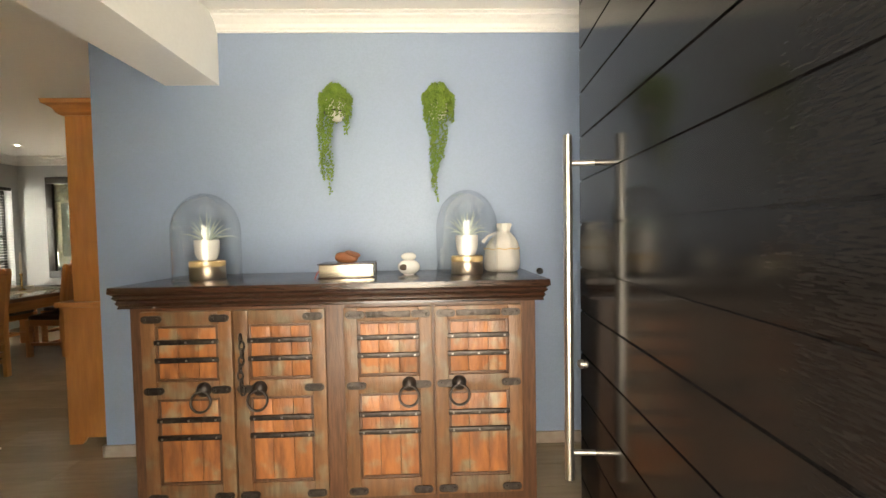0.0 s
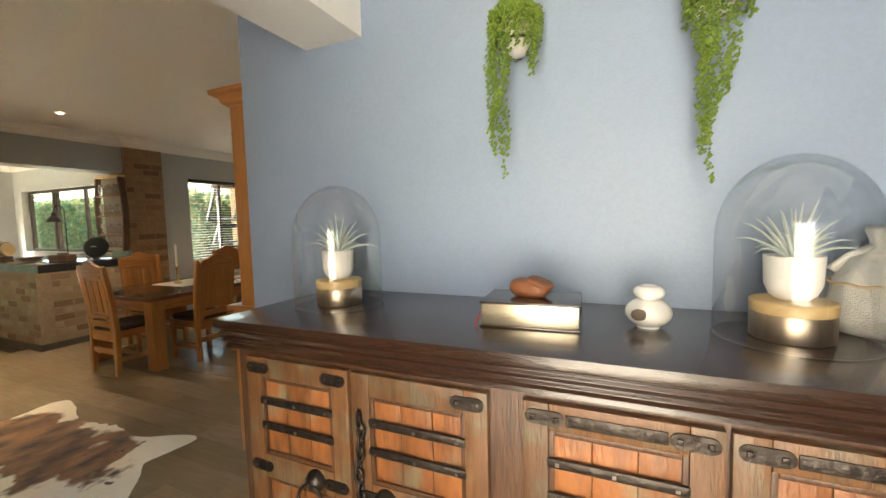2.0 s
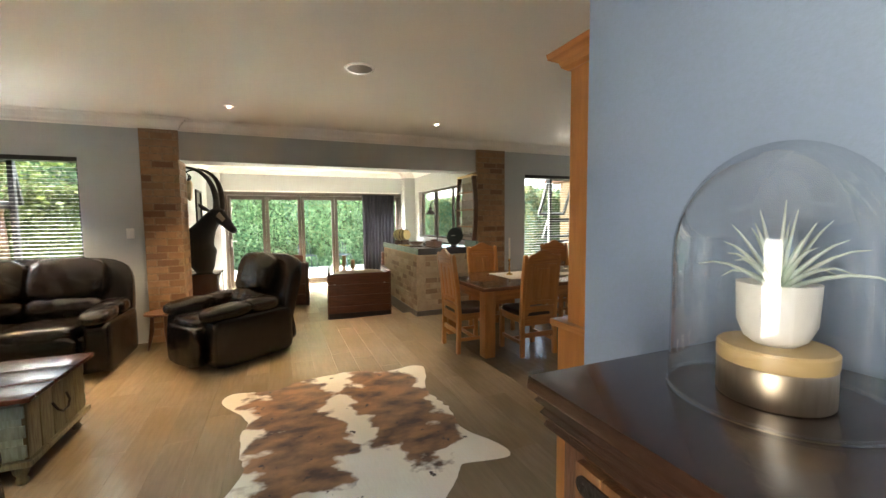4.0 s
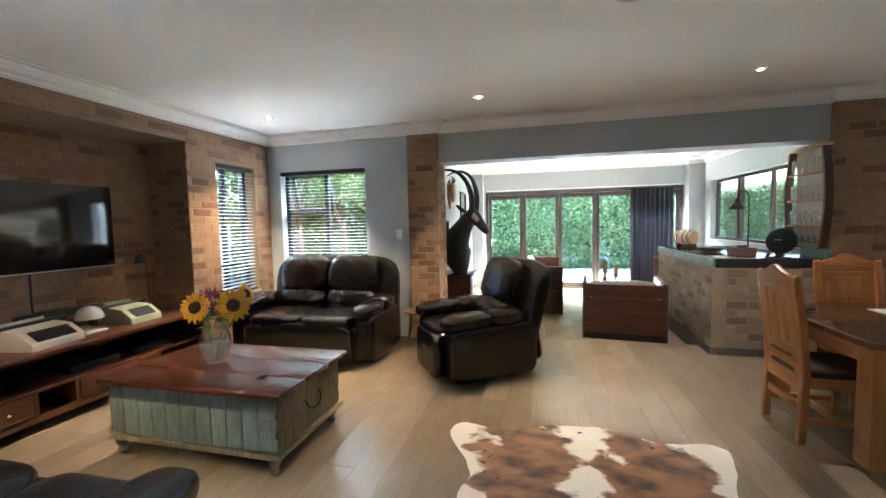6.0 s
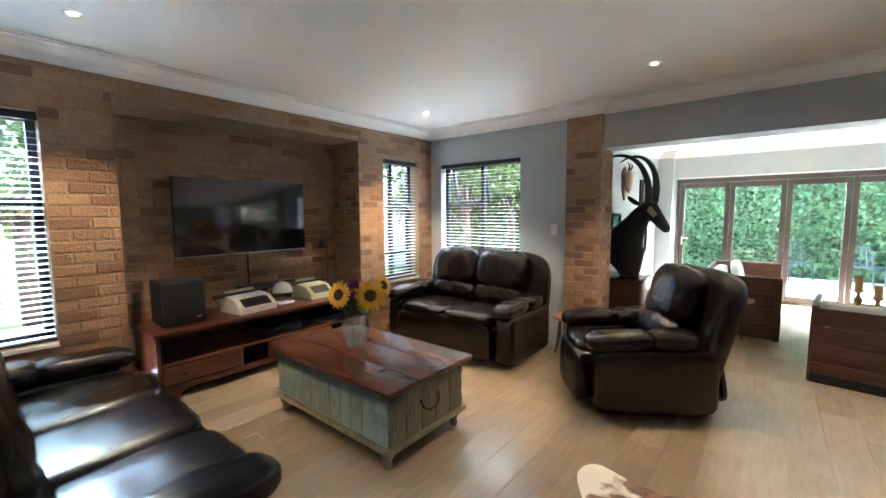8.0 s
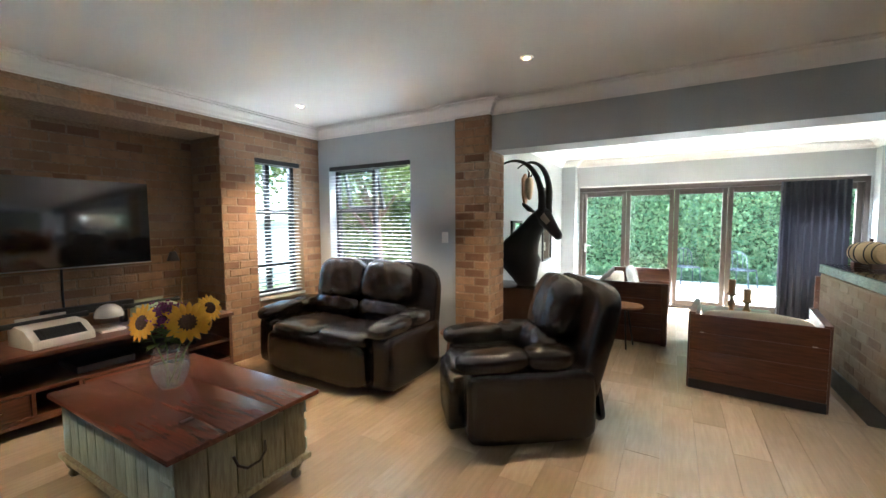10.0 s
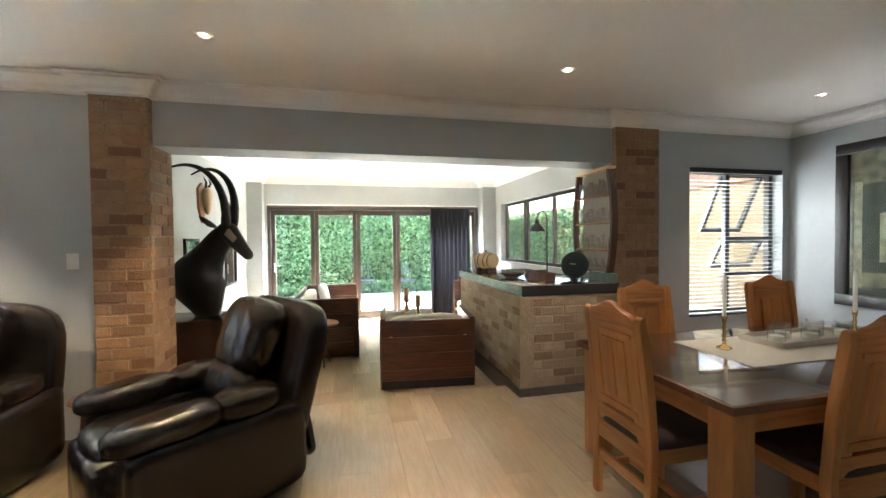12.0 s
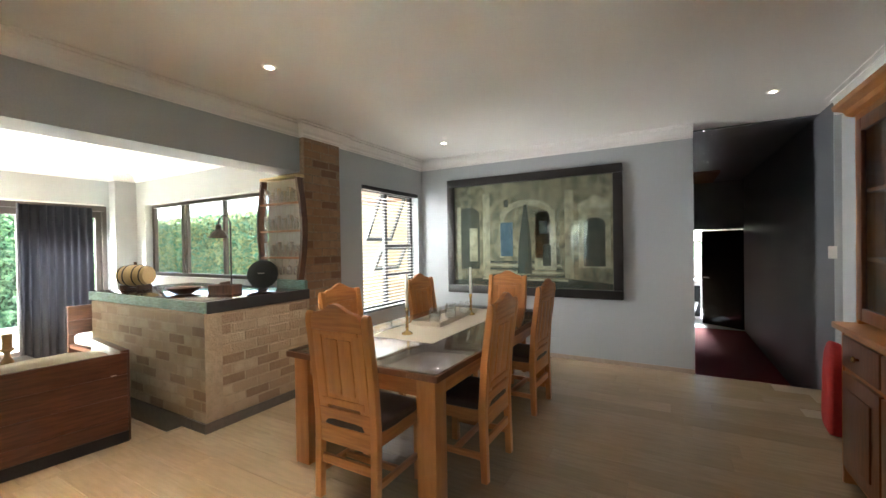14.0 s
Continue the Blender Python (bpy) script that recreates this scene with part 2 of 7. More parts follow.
def puff(sx, sy, sz, k=4.0, n=10, wrinkle=0.0, at=(0, 0, 0), turn=None, seed=0.0, sag=None):
    """A stuffed cushion of half-sizes sx, sy, sz: squarer as k grows, with soft wrinkles."""
    bm = bmesh.new()
    bmesh.ops.create_cube(bm, size=2)
    bmesh.ops.subdivide_edges(bm, edges=bm.edges[:], cuts=n, use_grid_fill=True)
    for v in bm.verts:
        c = v.co
        s = (abs(c.x) ** k + abs(c.y) ** k + abs(c.z) ** k) ** (1 / k)
        q = Vector((c.x / s * sx, c.y / s * sy, c.z / s * sz))
        if sag:
            q = sag(q)
        if wrinkle:
            q += q.normalized() * wrinkle * (noise.noise(Vector((q.x * 9 + seed, q.y * 9, q.z * 5))) + 0.5 * noise.noise(q * 22 + Vector((seed, 0, 0))))
        v.co = q
    if turn:
        bmesh.ops.transform(bm, matrix=turn, verts=bm.verts[:])
    bmesh.ops.translate(bm, vec=at, verts=bm.verts[:])
    return bm


def prism(outline, z0, z1, plane="xy"):
    """The outline (pairs) pushed from z0 to z1 along the third axis."""
    bm = bmesh.new()
    put = {"xy": lambda a, b, c: (a, b, c), "xz": lambda a, b, c: (a, c, b), "yz": lambda a, b, c: (c, a, b)}[plane]
    low, high = [bm.verts.new(put(a, b, z0)) for a, b in outline], [bm.verts.new(put(a, b, z1)) for a, b in outline]
    bm.faces.new(low[::-1])
    bm.faces.new(high)
    for i in range(len(low)):
        j = (i + 1) % len(low)
        bm.faces.new((low[i], low[j], high[j], high[i]))
    return bm


def join(*bms):
    out = bmesh.new()
    for b in bms:
        me = bpy.data.meshes.new("piece")
        b.to_mesh(me)
        b.free()
        out.from_mesh(me)
        bpy.data.meshes.remove(me)
    return out


# ---- shell of the house ----
CEIL, CORN = 2.615, 2.495
WX = -6.28          # west wall of the lounge
TVY = -1.91         # brick wall with the niche
NY = 6.60           # wall with the large picture
SUN_X, SUN_S, SUN_N, LOW = -10.82, 0.10, 4.82, -0.10
HALL_Z = -0.36

setting("floor", boxes((-6.48, 1.75, -2.1, NY + 0.02, -0.3, -0.006)), GROUT, "pale wood-look floor tiles laid along the lounge")
setting("floor_sunroom", boxes((-11.0, -6.48, -0.1, 5.1, -0.4, LOW - 0.006)), GROUT, "wood-look floor tiles one step down")
setting("floor_passage", boxes((-3.1, -1.6, NY + 0.02, 15, -0.7, HALL_Z)), material("red_carpet", (0.22, 0.035, 0.04), 0.95, grain=(160, (0.15, 0.022, 0.028), 0.8), stain=(2, (0.26, 0.05, 0.055), 0.6), bump=0.6, bump_scale=200), "dark red passage carpet")
setting("step_passage", boxes((-2.9, -1.85, NY + 0.03, NY + 0.33, HALL_Z, -0.18)), GROUT)

setting("ceiling", boxes((-6.45, -1.3, -2.7, NY + 0.2, CEIL, CEIL + 0.3)), WHITE_PAINT)
setting("ceiling_entrance", boxes((-1.3, 1.9, 0.3, 2.9, CEIL + 0.004, CEIL + 0.3)), WHITE_PAINT)
setting("ceiling_sunroom", boxes((-11.1, -6.45, -0.2, 5.2, CEIL, CEIL + 0.3)), WHITE_PAINT)
# ceiling in the walls' dark slate: the passage gloom is put into its colour
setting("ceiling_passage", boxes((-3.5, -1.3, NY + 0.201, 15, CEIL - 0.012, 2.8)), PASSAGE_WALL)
# unseen slab added over the ceilings to keep the sun out
setting("roof", boxes((-6.45, 1.95, -2.8, 7, CEIL + 0.31, CEIL + 0.45)), material("sun_block_slab", (0.2, 0.12, 0.09), 0.8, grain=(8, (0.14, 0.08, 0.06), 0.7)))

# entrance: blue wall, beam to the lounge, closing walls
setting("wall_entrance", boxes((-1.89, 1.75, 2.63, 2.75, 0, CEIL)), BLUE_WALL, "powder-blue painted entrance wall")
setting("beam_entrance", boxes((-1.455, -1.14, 0.3, 2.629, 2.223, CEIL - 0.003)), WHITE_PAINT)
setting("wall_entrance_east", boxes((1.75, 1.9, 0.3, 2.75, 0, CEIL)), BLUE_WALL)
setting("wall_front", boxes((0.62, 1.75, 0.30, 0.50, 0, CEIL), (-1.455, -0.62, 0.30, 0.50, 0, CEIL), (-0.62, 0.62, 0.30, 0.50, 2.35, CEIL)), PALE_WALL)
setting("wall_lounge_east", boxes((-1.45, -1.30, -2.2, 0.30, 0, CEIL)), GREY_WALL)
setting("wall_dining_east", boxes((-1.80, -1.65, 2.75, 6.4, 0, CEIL)), GREY_WALL)
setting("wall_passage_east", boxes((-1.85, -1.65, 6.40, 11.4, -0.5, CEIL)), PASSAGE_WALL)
setting("wall_passage_end_face", boxes((-1.85, -1.60, 6.385, 6.40, 0, CEIL)), GREY_WALL)
setting("wall_north", boxes((-6.45, -2.89, NY, NY + 0.15, 0, CEIL)), GREY_WALL, "blue-grey painted dining wall")
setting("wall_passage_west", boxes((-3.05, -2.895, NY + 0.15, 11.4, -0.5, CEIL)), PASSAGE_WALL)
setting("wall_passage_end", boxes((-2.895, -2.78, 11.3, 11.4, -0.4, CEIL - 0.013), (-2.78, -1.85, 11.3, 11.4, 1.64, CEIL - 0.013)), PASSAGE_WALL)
# bathroom past the passage
setting("wall_bathroom", boxes((-3.4, -3.3, 11.4, 14.2, -0.4, 2.602), (-1.5, -1.4, 11.4, 14.2, -0.4, 2.602), (-3.3, -2.95, 14.1, 14.2, -0.4, 2.602), (-2.3, -1.5, 14.1, 14.2, -0.4, 2.602), (-2.95, -2.3, 14.1, 14.2, -0.4, 0.9), (-2.95, -2.3, 14.1, 14.2, 1.9, 2.602)), PALE_WALL)
setting("floor_bathroom", boxes((-3.3, -1.5, 11.3, 14.1, HALL_Z, HALL_Z + 0.01)), material("white_tile", (0.6, 0.62, 0.64), 0.3, grain=(30, (0.55, 0.57, 0.6), 0.5)))

# west wall with the wide opening, two windows and brick piers
W2 = (-1.73, -0.50, 0.95, 2.145)
W3 = (5.28, 6.50, 0.60, 2.145)
PX, BX = -6.24, -6.30      # faces of the brick piers and of the beam
wall_w = boxes((WX - 0.2, WX, TVY - 0.3, W2[0], 0, CEIL), (WX - 0.2, WX, W2[1], 0.08, 0, CEIL), (WX - 0.2, WX, W2[0], W2[1], 0, W2[2]), (WX - 0.2, WX, W2[0], W2[1], W2[3], CEIL),
               (WX - 0.2, WX, 4.87, W3[0], 0, CEIL), (WX - 0.2, WX, W3[1], NY, 0, CEIL), (WX - 0.2, WX, W3[0], W3[1], 0, W3[2]), (WX - 0.2, WX, W3[0], W3[1], W3[3], CEIL))
setting("wall_west", wall_w, GREY_WALL, "dark grey painted lounge wall")
setting("beam_west", boxes((-6.62, BX, 0.456, 4.389, 2.155, CEIL - 0.003)), GREY_WALL)
setting("step_edge", boxes((-6.50, -6.46, 0.456, 3.36, LOW, 0.0)), PLANK)

# sunroom shell: garden doors on the west, long window on the north
GW = (-10.35, -6.75, 1.0, 2.12)
setting("wall_sunroom_south", boxes((-11.0, -6.62, SUN_S - 0.15, SUN_S, LOW, CEIL)), SUNROOM_WALL)
setting("wall_sunroom_north", boxes((-11.0, GW[0], SUN_N, SUN_N + 0.18, LOW, CEIL), (GW[1], -6.48, SUN_N, SUN_N + 0.18, LOW, CEIL), (GW[0], GW[1], SUN_N, SUN_N + 0.18, LOW, GW[2]), (GW[0], GW[1], SUN_N, SUN_N + 0.18, GW[3], CEIL)), SUNROOM_WALL)
setting("wall_sunroom_west", boxes((-11.0, SUN_X, SUN_S, 0.40, LOW, CEIL), (-11.0, SUN_X, 4.50, SUN_N, LOW, CEIL), (-11.0, SUN_X, 0.40, 4.50, 2.10, CEIL)), SUNROOM_WALL)
setting("pier_sunroom", boxes((SUN_X, -10.62, 4.53, SUN_N, LOW, CEIL - 0.004), (SUN_X, -10.62, SUN_S, 0.36, LOW, CEIL - 0.004)), SUNROOM_WALL)


def cornice(name, line, height=0.12, depth=0.14):
    """Stepped plaster cove along a plan line of the walls, mitred at its corners; the room lies to the right of the line."""
    bm = bmesh.new()
    steps = ((0.0, 0.0), (0.012, 0.0), (0.012, 0.018), (0.026, 0.030), (0.034, 0.055), (0.060, 0.085), (0.086, 0.098), (0.086, 0.110), (0.12, 0.110), (0.12, 0.12), (0.0, 0.12))
    pts = [Vector(p) for p in line]
    sides = [Vector(((b - a).y, -(b - a).x)).normalized() for a, b in zip(pts, pts[1:])]
    rows = []
    for i, p in enumerate(pts):
        before, after = sides[max(i - 1, 0)], sides[min(i, len(sides) - 1)]
        out = before + after if i and i < len(sides) else after
        out = out / max(out.dot(after), 1e-6)
        rows.append([bm.verts.new((p.x + out.x * d * depth / 0.12, p.y + out.y * d * depth / 0.12, CEIL - height + h * height / 0.12 - 0.002)) for d, h in steps])
    for a, b in zip(rows, rows[1:]):
        for i in range(len(steps)):
            j = (i + 1) % len(steps)
            bm.faces.new((a[i], a[j], b[j], b[i]))
    bm.faces.new(rows[0])
    bm.faces.new(rows[-1][::-1])
    return setting(name, bm, WHITE_PAINT, "white moulded plaster cornice")


cornice("cornice_lounge", [(-1.45, 0.3), (-1.45, TVY), (WX, TVY), (WX, 0.08), (PX, 0.08), (PX, 0.456), (BX, 0.456), (BX, 4.389), (PX, 4.389), (PX, 4.875), (WX, 4.875), (WX, NY), (-2.89, NY)])
cornice("cornice_dining_east", [(-1.85, 6.385), (-1.80, 6.385), (-1.80, 2.75)])
cornice("cornice_entrance", [(-1.14, 2.63), (1.75, 2.63)], 0.085, 0.10)
cornice("cornice_sunroom", [(-6.62, SUN_S), (-10.62, SUN_S), (-10.62, 0.36), (-10.82, 0.36), (-10.82, 4.53), (-10.62, 4.53), (-10.62, SUN_N), (-6.62, SUN_N)])
SKIRT = material("skirting_tile", (0.40, 0.32, 0.25), 0.5, grain=(20, (0.32, 0.25, 0.19), 0.6))
setting("baseboard", boxes((-1.90, 1.75, 2.615, 2.63, 0, 0.07), (-1.905, -1.89, 2.615, 2.75, 0, 0.07)), SKIRT)
setting("baseboard_north", boxes((WX, -2.89, NY - 0.012, NY, 0, 0.05)), SKIRT)

# brick wall with the television niche and two narrow windows
W1 = (-6.00, -5.38, 0.63, 2.17)
W0 = (-2.36, -1.74, 0.63, 2.17)
NICHE = (-5.00, -2.75, 2.33)
TB = TVY - 0.25
south = boxes((WX, W1[0], TB, TVY, 0, CEIL), (W1[0], W1[1], TB, TVY, 0, W1[2]), (W1[0], W1[1], TB, TVY, W1[3], CEIL), (W1[1], NICHE[0], TB, TVY, 0, CEIL),
              (NICHE[0], NICHE[1], TB, TVY, NICHE[2], CEIL), (NICHE[1], W0[0], TB, TVY, 0, CEIL), (W0[0], W0[1], TB, TVY, 0, W0[2]), (W0[0], W0[1], TB, TVY, W0[3], CEIL), (W0[1], -1.45, TB, TVY, 0, CEIL))
wall_south = setting("wall_south", south, MORTAR, "rough brown clay-brick feature wall")
wall_niche = setting("wall_niche", boxes((NICHE[0] - 0.1, NICHE[1] + 0.1, -2.62, -2.42, 0, CEIL), (NICHE[0] - 0.1, NICHE[0], -2.42, TB, 0, CEIL), (NICHE[1], NICHE[1] + 0.1, -2.42, TB, 0, CEIL), (NICHE[0], NICHE[1], -2.42, TB, NICHE[2], CEIL)), MORTAR, "shaded brick back of the television niche")
pier_1 = setting("brick_pier_1", boxes((-6.62, PX, 0.08, 0.456, LOW, CEIL - 0.003)), MORTAR, "brown clay-brick pier beside the opening")
pier_2 = setting("brick_pier_2", boxes((-6.62, PX, 4.389, 4.875, LOW, CEIL - 0.003)), MORTAR, "brown clay-brick pier beside the bar")


# ---- windows ----
def window(name, at, turn, width, height, bars, label, material_frame, deep=0.06, sash=()):
    """A framed window whose lower left corner is at `at`, wide along its own x, the room on its -y side. bars: ("v"|"h", place, from, to)."""
    ob = thing(name, pose(*at, 0, 0, turn), label, "window")
    tagged(ob, kind="structure")
    f = 0.05
    part("window_frame", boxes((0, width, -deep, 0, 0, f), (0, width, -deep, 0, height - f, height), (0, f, -deep, 0, f, height - f), (width - f, width, -deep, 0, f, height - f)), material_frame, ob, edge=0.004)
    for way, place, a, b in bars:
        part("glazing_bar", boxes((place - 0.025, place + 0.025, -deep + 0.004, -0.004, a, b)) if way == "v" else boxes((a, b, -deep + 0.004, -0.004, place - 0.025, place + 0.025)), material_frame, ob, edge=0.004)
    pane = part("pane", boxes((f, width - f, -deep / 2 - 0.003, -deep / 2, f, height - f)), PANE, ob)
    pane.visible_shadow = False
    for x0, x1, z0, z1, swing in sash:
        s = part("sash", boxes((x0, x1, -0.02, 0.02, z0, z0 + 0.04), (x0, x1, -0.02, 0.02, z1 - 0.04, z1), (x0, x0 + 0.04, -0.02, 0.02, z0 + 0.04, z1 - 0.04), (x1 - 0.04, x1, -0.02, 0.02, z0 + 0.04, z1 - 0.04)), material_frame, ob, "top-hung sash pushed open")
        s.matrix_local = Matrix.Translation((0, 0, z1)) @ Matrix.Rotation(radians(swing), 4, "X") @ Matrix.Translation((0, 0.03, -z1))
    return ob


w, h = W2[1] - W2[0], W2[3] - W2[2]
window("window_1", (WX - 0.17, W2[0], W2[2]), 90, w, h, [("v", w * 0.5, 0.05, h - 0.05), ("h", h * 0.55, 0.05, w * 0.5)], "black aluminium lounge window with an open top-hung sash", BLACK_FRAME, sash=[(0.05, w * 0.5, h * 0.55, h - 0.03, 14)])
w, h = W3[1] - W3[0], W3[3] - W3[2]
window("window_2", (WX - 0.17, W3[0], W3[2]), 90, w, h, [("v", w * 0.5, 0.05, h - 0.05), ("h", h * 0.52, w * 0.5, w - 0.05), ("h", h * 0.27, w * 0.5, w - 0.05)], "black aluminium dining window with open top-hung sashes", BLACK_FRAME, sash=[(w * 0.5, w - 0.03, h * 0.53, h - 0.03, 24), (w * 0.5, w - 0.03, h * 0.28, h * 0.51, 26)])
w, h = W1[1] - W1[0], W1[3] - W1[2]
window("window_3", (W1[1], TVY - 0.20, W1[2]), 180, w, h, [("v", w * 0.42, 0.05, h - 0.05), ("h", h * 0.62, 0.05, w - 0.05), ("h", h * 0.22, 0.05, w - 0.05)], "narrow black aluminium window in the brick wall", BLACK_FRAME)
window("window_4", (W0[1], TVY - 0.20, W0[2]), 180, w, h, [("v", w * 0.5, 0.05, h - 0.05), ("h", h * 0.62, 0.05, w - 0.05)], "narrow black aluminium window beside the sofa", BLACK_FRAME)
w, h = GW[1] - GW[0], GW[3] - GW[2]
window("window_5", (GW[0], SUN_N + 0.16, GW[2]), 0, w, h, [("v", w * 0.24, 0.05, h - 0.05), ("v", w * 0.27, 0.05, h - 0.05), ("v", w * 0.53, 0.05, h - 0.05), ("v", w * 0.76, 0.05, h - 0.05)], "long bronze aluminium sliding window above the bar", BRONZE_FRAME)
setting("sill_window_3", boxes((W1[0], W1[1], TVY - 0.2, TVY + 0.02, W1[2] - 0.03, W1[2] - 0.004)), PALE_WALL)
setting("sill_window_4", boxes((W0[0], W0[1], TVY - 0.2, TVY + 0.02, W0[2] - 0.03, W0[2] - 0.004)), PALE_WALL)
window("window_6", (-2.95, 14.12, 0.9), 0, 0.65, 1.0, [("h", 0.5, 0.05, 0.6)], "small white bathroom window", PALE_WALL)

# folding garden doors: five leaves in a bronze frame
doors = tagged(thing("garden_doors", pose(-10.92, 0.40, LOW), "bronze aluminium folding glass doors to the garden", "door"), kind="structure")
part("door_frame", boxes((-0.04, 0.09, 0, 4.10, 2.12, 2.20), (-0.04, 0.09, 0, 0.06, 0.03, 2.12), (-0.04, 0.09, 4.04, 4.10, 0.03, 2.12), (-0.04, 0.09, 0, 4.10, 0, 0.03)), BRONZE_FRAME, doors, edge=0.004)
edges = [0.06, 0.84, 1.62, 2.40, 3.18, 4.04]
for a, b in zip(edges, edges[1:]):
    leaf = part("door_leaf", boxes((0, 0.055, a + 0.003, a + 0.075, 0.035, 2.115), (0, 0.055, b - 0.075, b - 0.003, 0.035, 2.115), (0, 0.055, a + 0.075, b - 0.075, 2.02, 2.115), (0, 0.055, a + 0.075, b - 0.075, 0.035, 0.14)), BRONZE_FRAME, doors, edge=0.004)
    p = part("pane", boxes((0.025, 0.03, a + 0.07, b - 0.07, 0.13, 2.03)), PANE, leaf)
    p.visible_shadow = False
STEEL = material("brushed_steel", (0.62, 0.60, 0.57), 0.28, 1.0, grain=(60, (0.5, 0.48, 0.46), 0.4), stretch=(30, 30, 1))
part("door_handle", join(boxes((0.056, 0.066, 0.10, 0.125, 0.95, 1.12)), tube(bmesh.new(), [(0.066, 0.112, 1.08), (0.11, 0.112, 1.08), (0.11, 0.23, 1.08)], 0.009)), STEEL, doors, "pale metal lever handle")

# ---- more materials ----
DARK_WOOD = material("dark_stained_wood", (0.036, 0.017, 0.011), 0.24, grain=(10, (0.022, 0.010, 0.007), 0.6), stain=(3, (0.048, 0.023, 0.014), 0.5), bump=0.1, bump_scale=24, stretch=(1.2, 12, 12), coat=0.35)
CARCASS = material("walnut_stained_wood", (0.10, 0.046, 0.026), 0.36, grain=(9, (0.045, 0.02, 0.012), 0.75), stain=(4, (0.16, 0.075, 0.038), 0.5), bump=0.2, bump_scale=24, stretch=(10, 10, 1.0))
ORANGE_WOOD = material("distressed_orange_wood", (0.33, 0.122, 0.042), 0.36, grain=(7, (0.13, 0.05, 0.024), 0.8), stain=(9, (0.23, 0.22, 0.15), 0.8), patch=(0.52, 0.66), bump=0.4, bump_scale=20, stretch=(4, 4, 0.9), random_tint=0.2)
STILE_WOOD = material("weathered_stile_wood", (0.17, 0.078, 0.034), 0.38, grain=(8, (0.07, 0.034, 0.017), 0.5), stain=(9, (0.17, 0.17, 0.12), 0.6), patch=(0.50, 0.66), bump=0.25, bump_scale=24, stretch=(8, 8, 1.0), random_tint=0.15)
IRON = material("wrought_iron", (0.045, 0.037, 0.034), 0.38, 0.75, grain=(40, (0.10, 0.085, 0.075), 0.5), stain=(15, (0.025, 0.02, 0.018), 0.5), bump=0.4, bump_scale=60)
STEEL_DARK = material("worn_nail_steel", (0.30, 0.28, 0.27), 0.35, 1.0, grain=(60, (0.2, 0.19, 0.18), 0.5))
PINE = material("honey_pine", (0.47, 0.185, 0.05), 0.36, grain=(6, (0.32, 0.115, 0.028), 0.5), stain=(4, (0.55, 0.24, 0.075), 0.5), bump=0.1, bump_scale=18, stretch=(5, 5, 0.7), random_tint=0.08)
# red-brown pine for the dresser front, with its shade put into the colour
SHADED_PINE = material("shaded_red_pine", (0.20, 0.068, 0.026), 0.3, grain=(6, (0.11, 0.034, 0.014), 0.6), stain=(4, (0.25, 0.09, 0.035), 0.5), bump=0.1, bump_scale=18, stretch=(5, 5, 0.7))
PINE_X = material("honey_pine_lengthwise", (0.46, 0.18, 0.05), 0.34, grain=(6, (0.30, 0.105, 0.027), 0.7), stain=(4, (0.53, 0.23, 0.075), 0.5), bump=0.12, bump_scale=18, stretch=(0.8, 0.8, 9))
RED_WOOD = material("red_brown_wood", (0.115, 0.042, 0.022), 0.3, grain=(7, (0.055, 0.019, 0.010), 0.75), stain=(3, (0.16, 0.062, 0.03), 0.5), bump=0.15, bump_scale=20, stretch=(0.9, 0.9, 10), coat=0.15)
LEATHER = material("black_brown_leather", (0.006, 0.0045, 0.004), 0.26, grain=(70, (0.010, 0.0075, 0.0065), 0.6), stain=(5, (0.004, 0.003, 0.003), 0.6), bump=0.25, bump_scale=65, coat=0.1, spec=0.45)
SEAT_LEATHER = material("brown_seat_leather", (0.035, 0.016, 0.011), 0.45, grain=(60, (0.05, 0.025, 0.018), 0.5), bump=0.3, bump_scale=110)
LINEN = material("off_white_linen", (0.66, 0.64, 0.60), 0.9, grain=(200, (0.55, 0.53, 0.49), 0.6), stain=(9, (0.70, 0.68, 0.65), 0.5), bump=0.6, bump_scale=260)
CREAM = material("cream_canvas", (0.62, 0.57, 0.48), 0.9, grain=(220, (0.50, 0.45, 0.37), 0.6), stain=(7, (0.66, 0.62, 0.54), 0.5), bump=0.5, bump_scale=300)
CERAMIC = material("white_ceramic", (0.78, 0.77, 0.74), 0.25, grain=(40, (0.72, 0.71, 0.68), 0.4), coat=0.4)
MATT_WHITE = material("matt_white_pot", (0.74, 0.72, 0.70), 0.7, grain=(50, (0.68, 0.66, 0.64), 0.5), bump=0.2, bump_scale=90)
PALE_OAK = material("pale_oak", (0.62, 0.44, 0.22), 0.5, grain=(8, (0.52, 0.35, 0.16), 0.6), stretch=(1, 8, 8))
COPPER = material("aged_copper_sheet", (0.66, 0.54, 0.42), 0.38, 1.0, grain=(20, (0.50, 0.38, 0.28), 0.5), stretch=(6, 6, 1))
CLEAR = glass("clear_glass", (0.97, 0.98, 0.98), power=2.6, least=0.085)
JAR_GLASS = glass("jar_glass", (0.97, 0.98, 0.98), power=3.5, least=0.07)
AIR_PLANT = material("silver_green_leaf", (0.50, 0.56, 0.53), 0.6, grain=(30, (0.36, 0.45, 0.40), 0.6))
PEARLS = material("trailing_succulent", (0.16, 0.27, 0.03), 0.5, grain=(25, (0.09, 0.18, 0.02), 0.6), stain=(9, (0.26, 0.36, 0.06), 0.6))
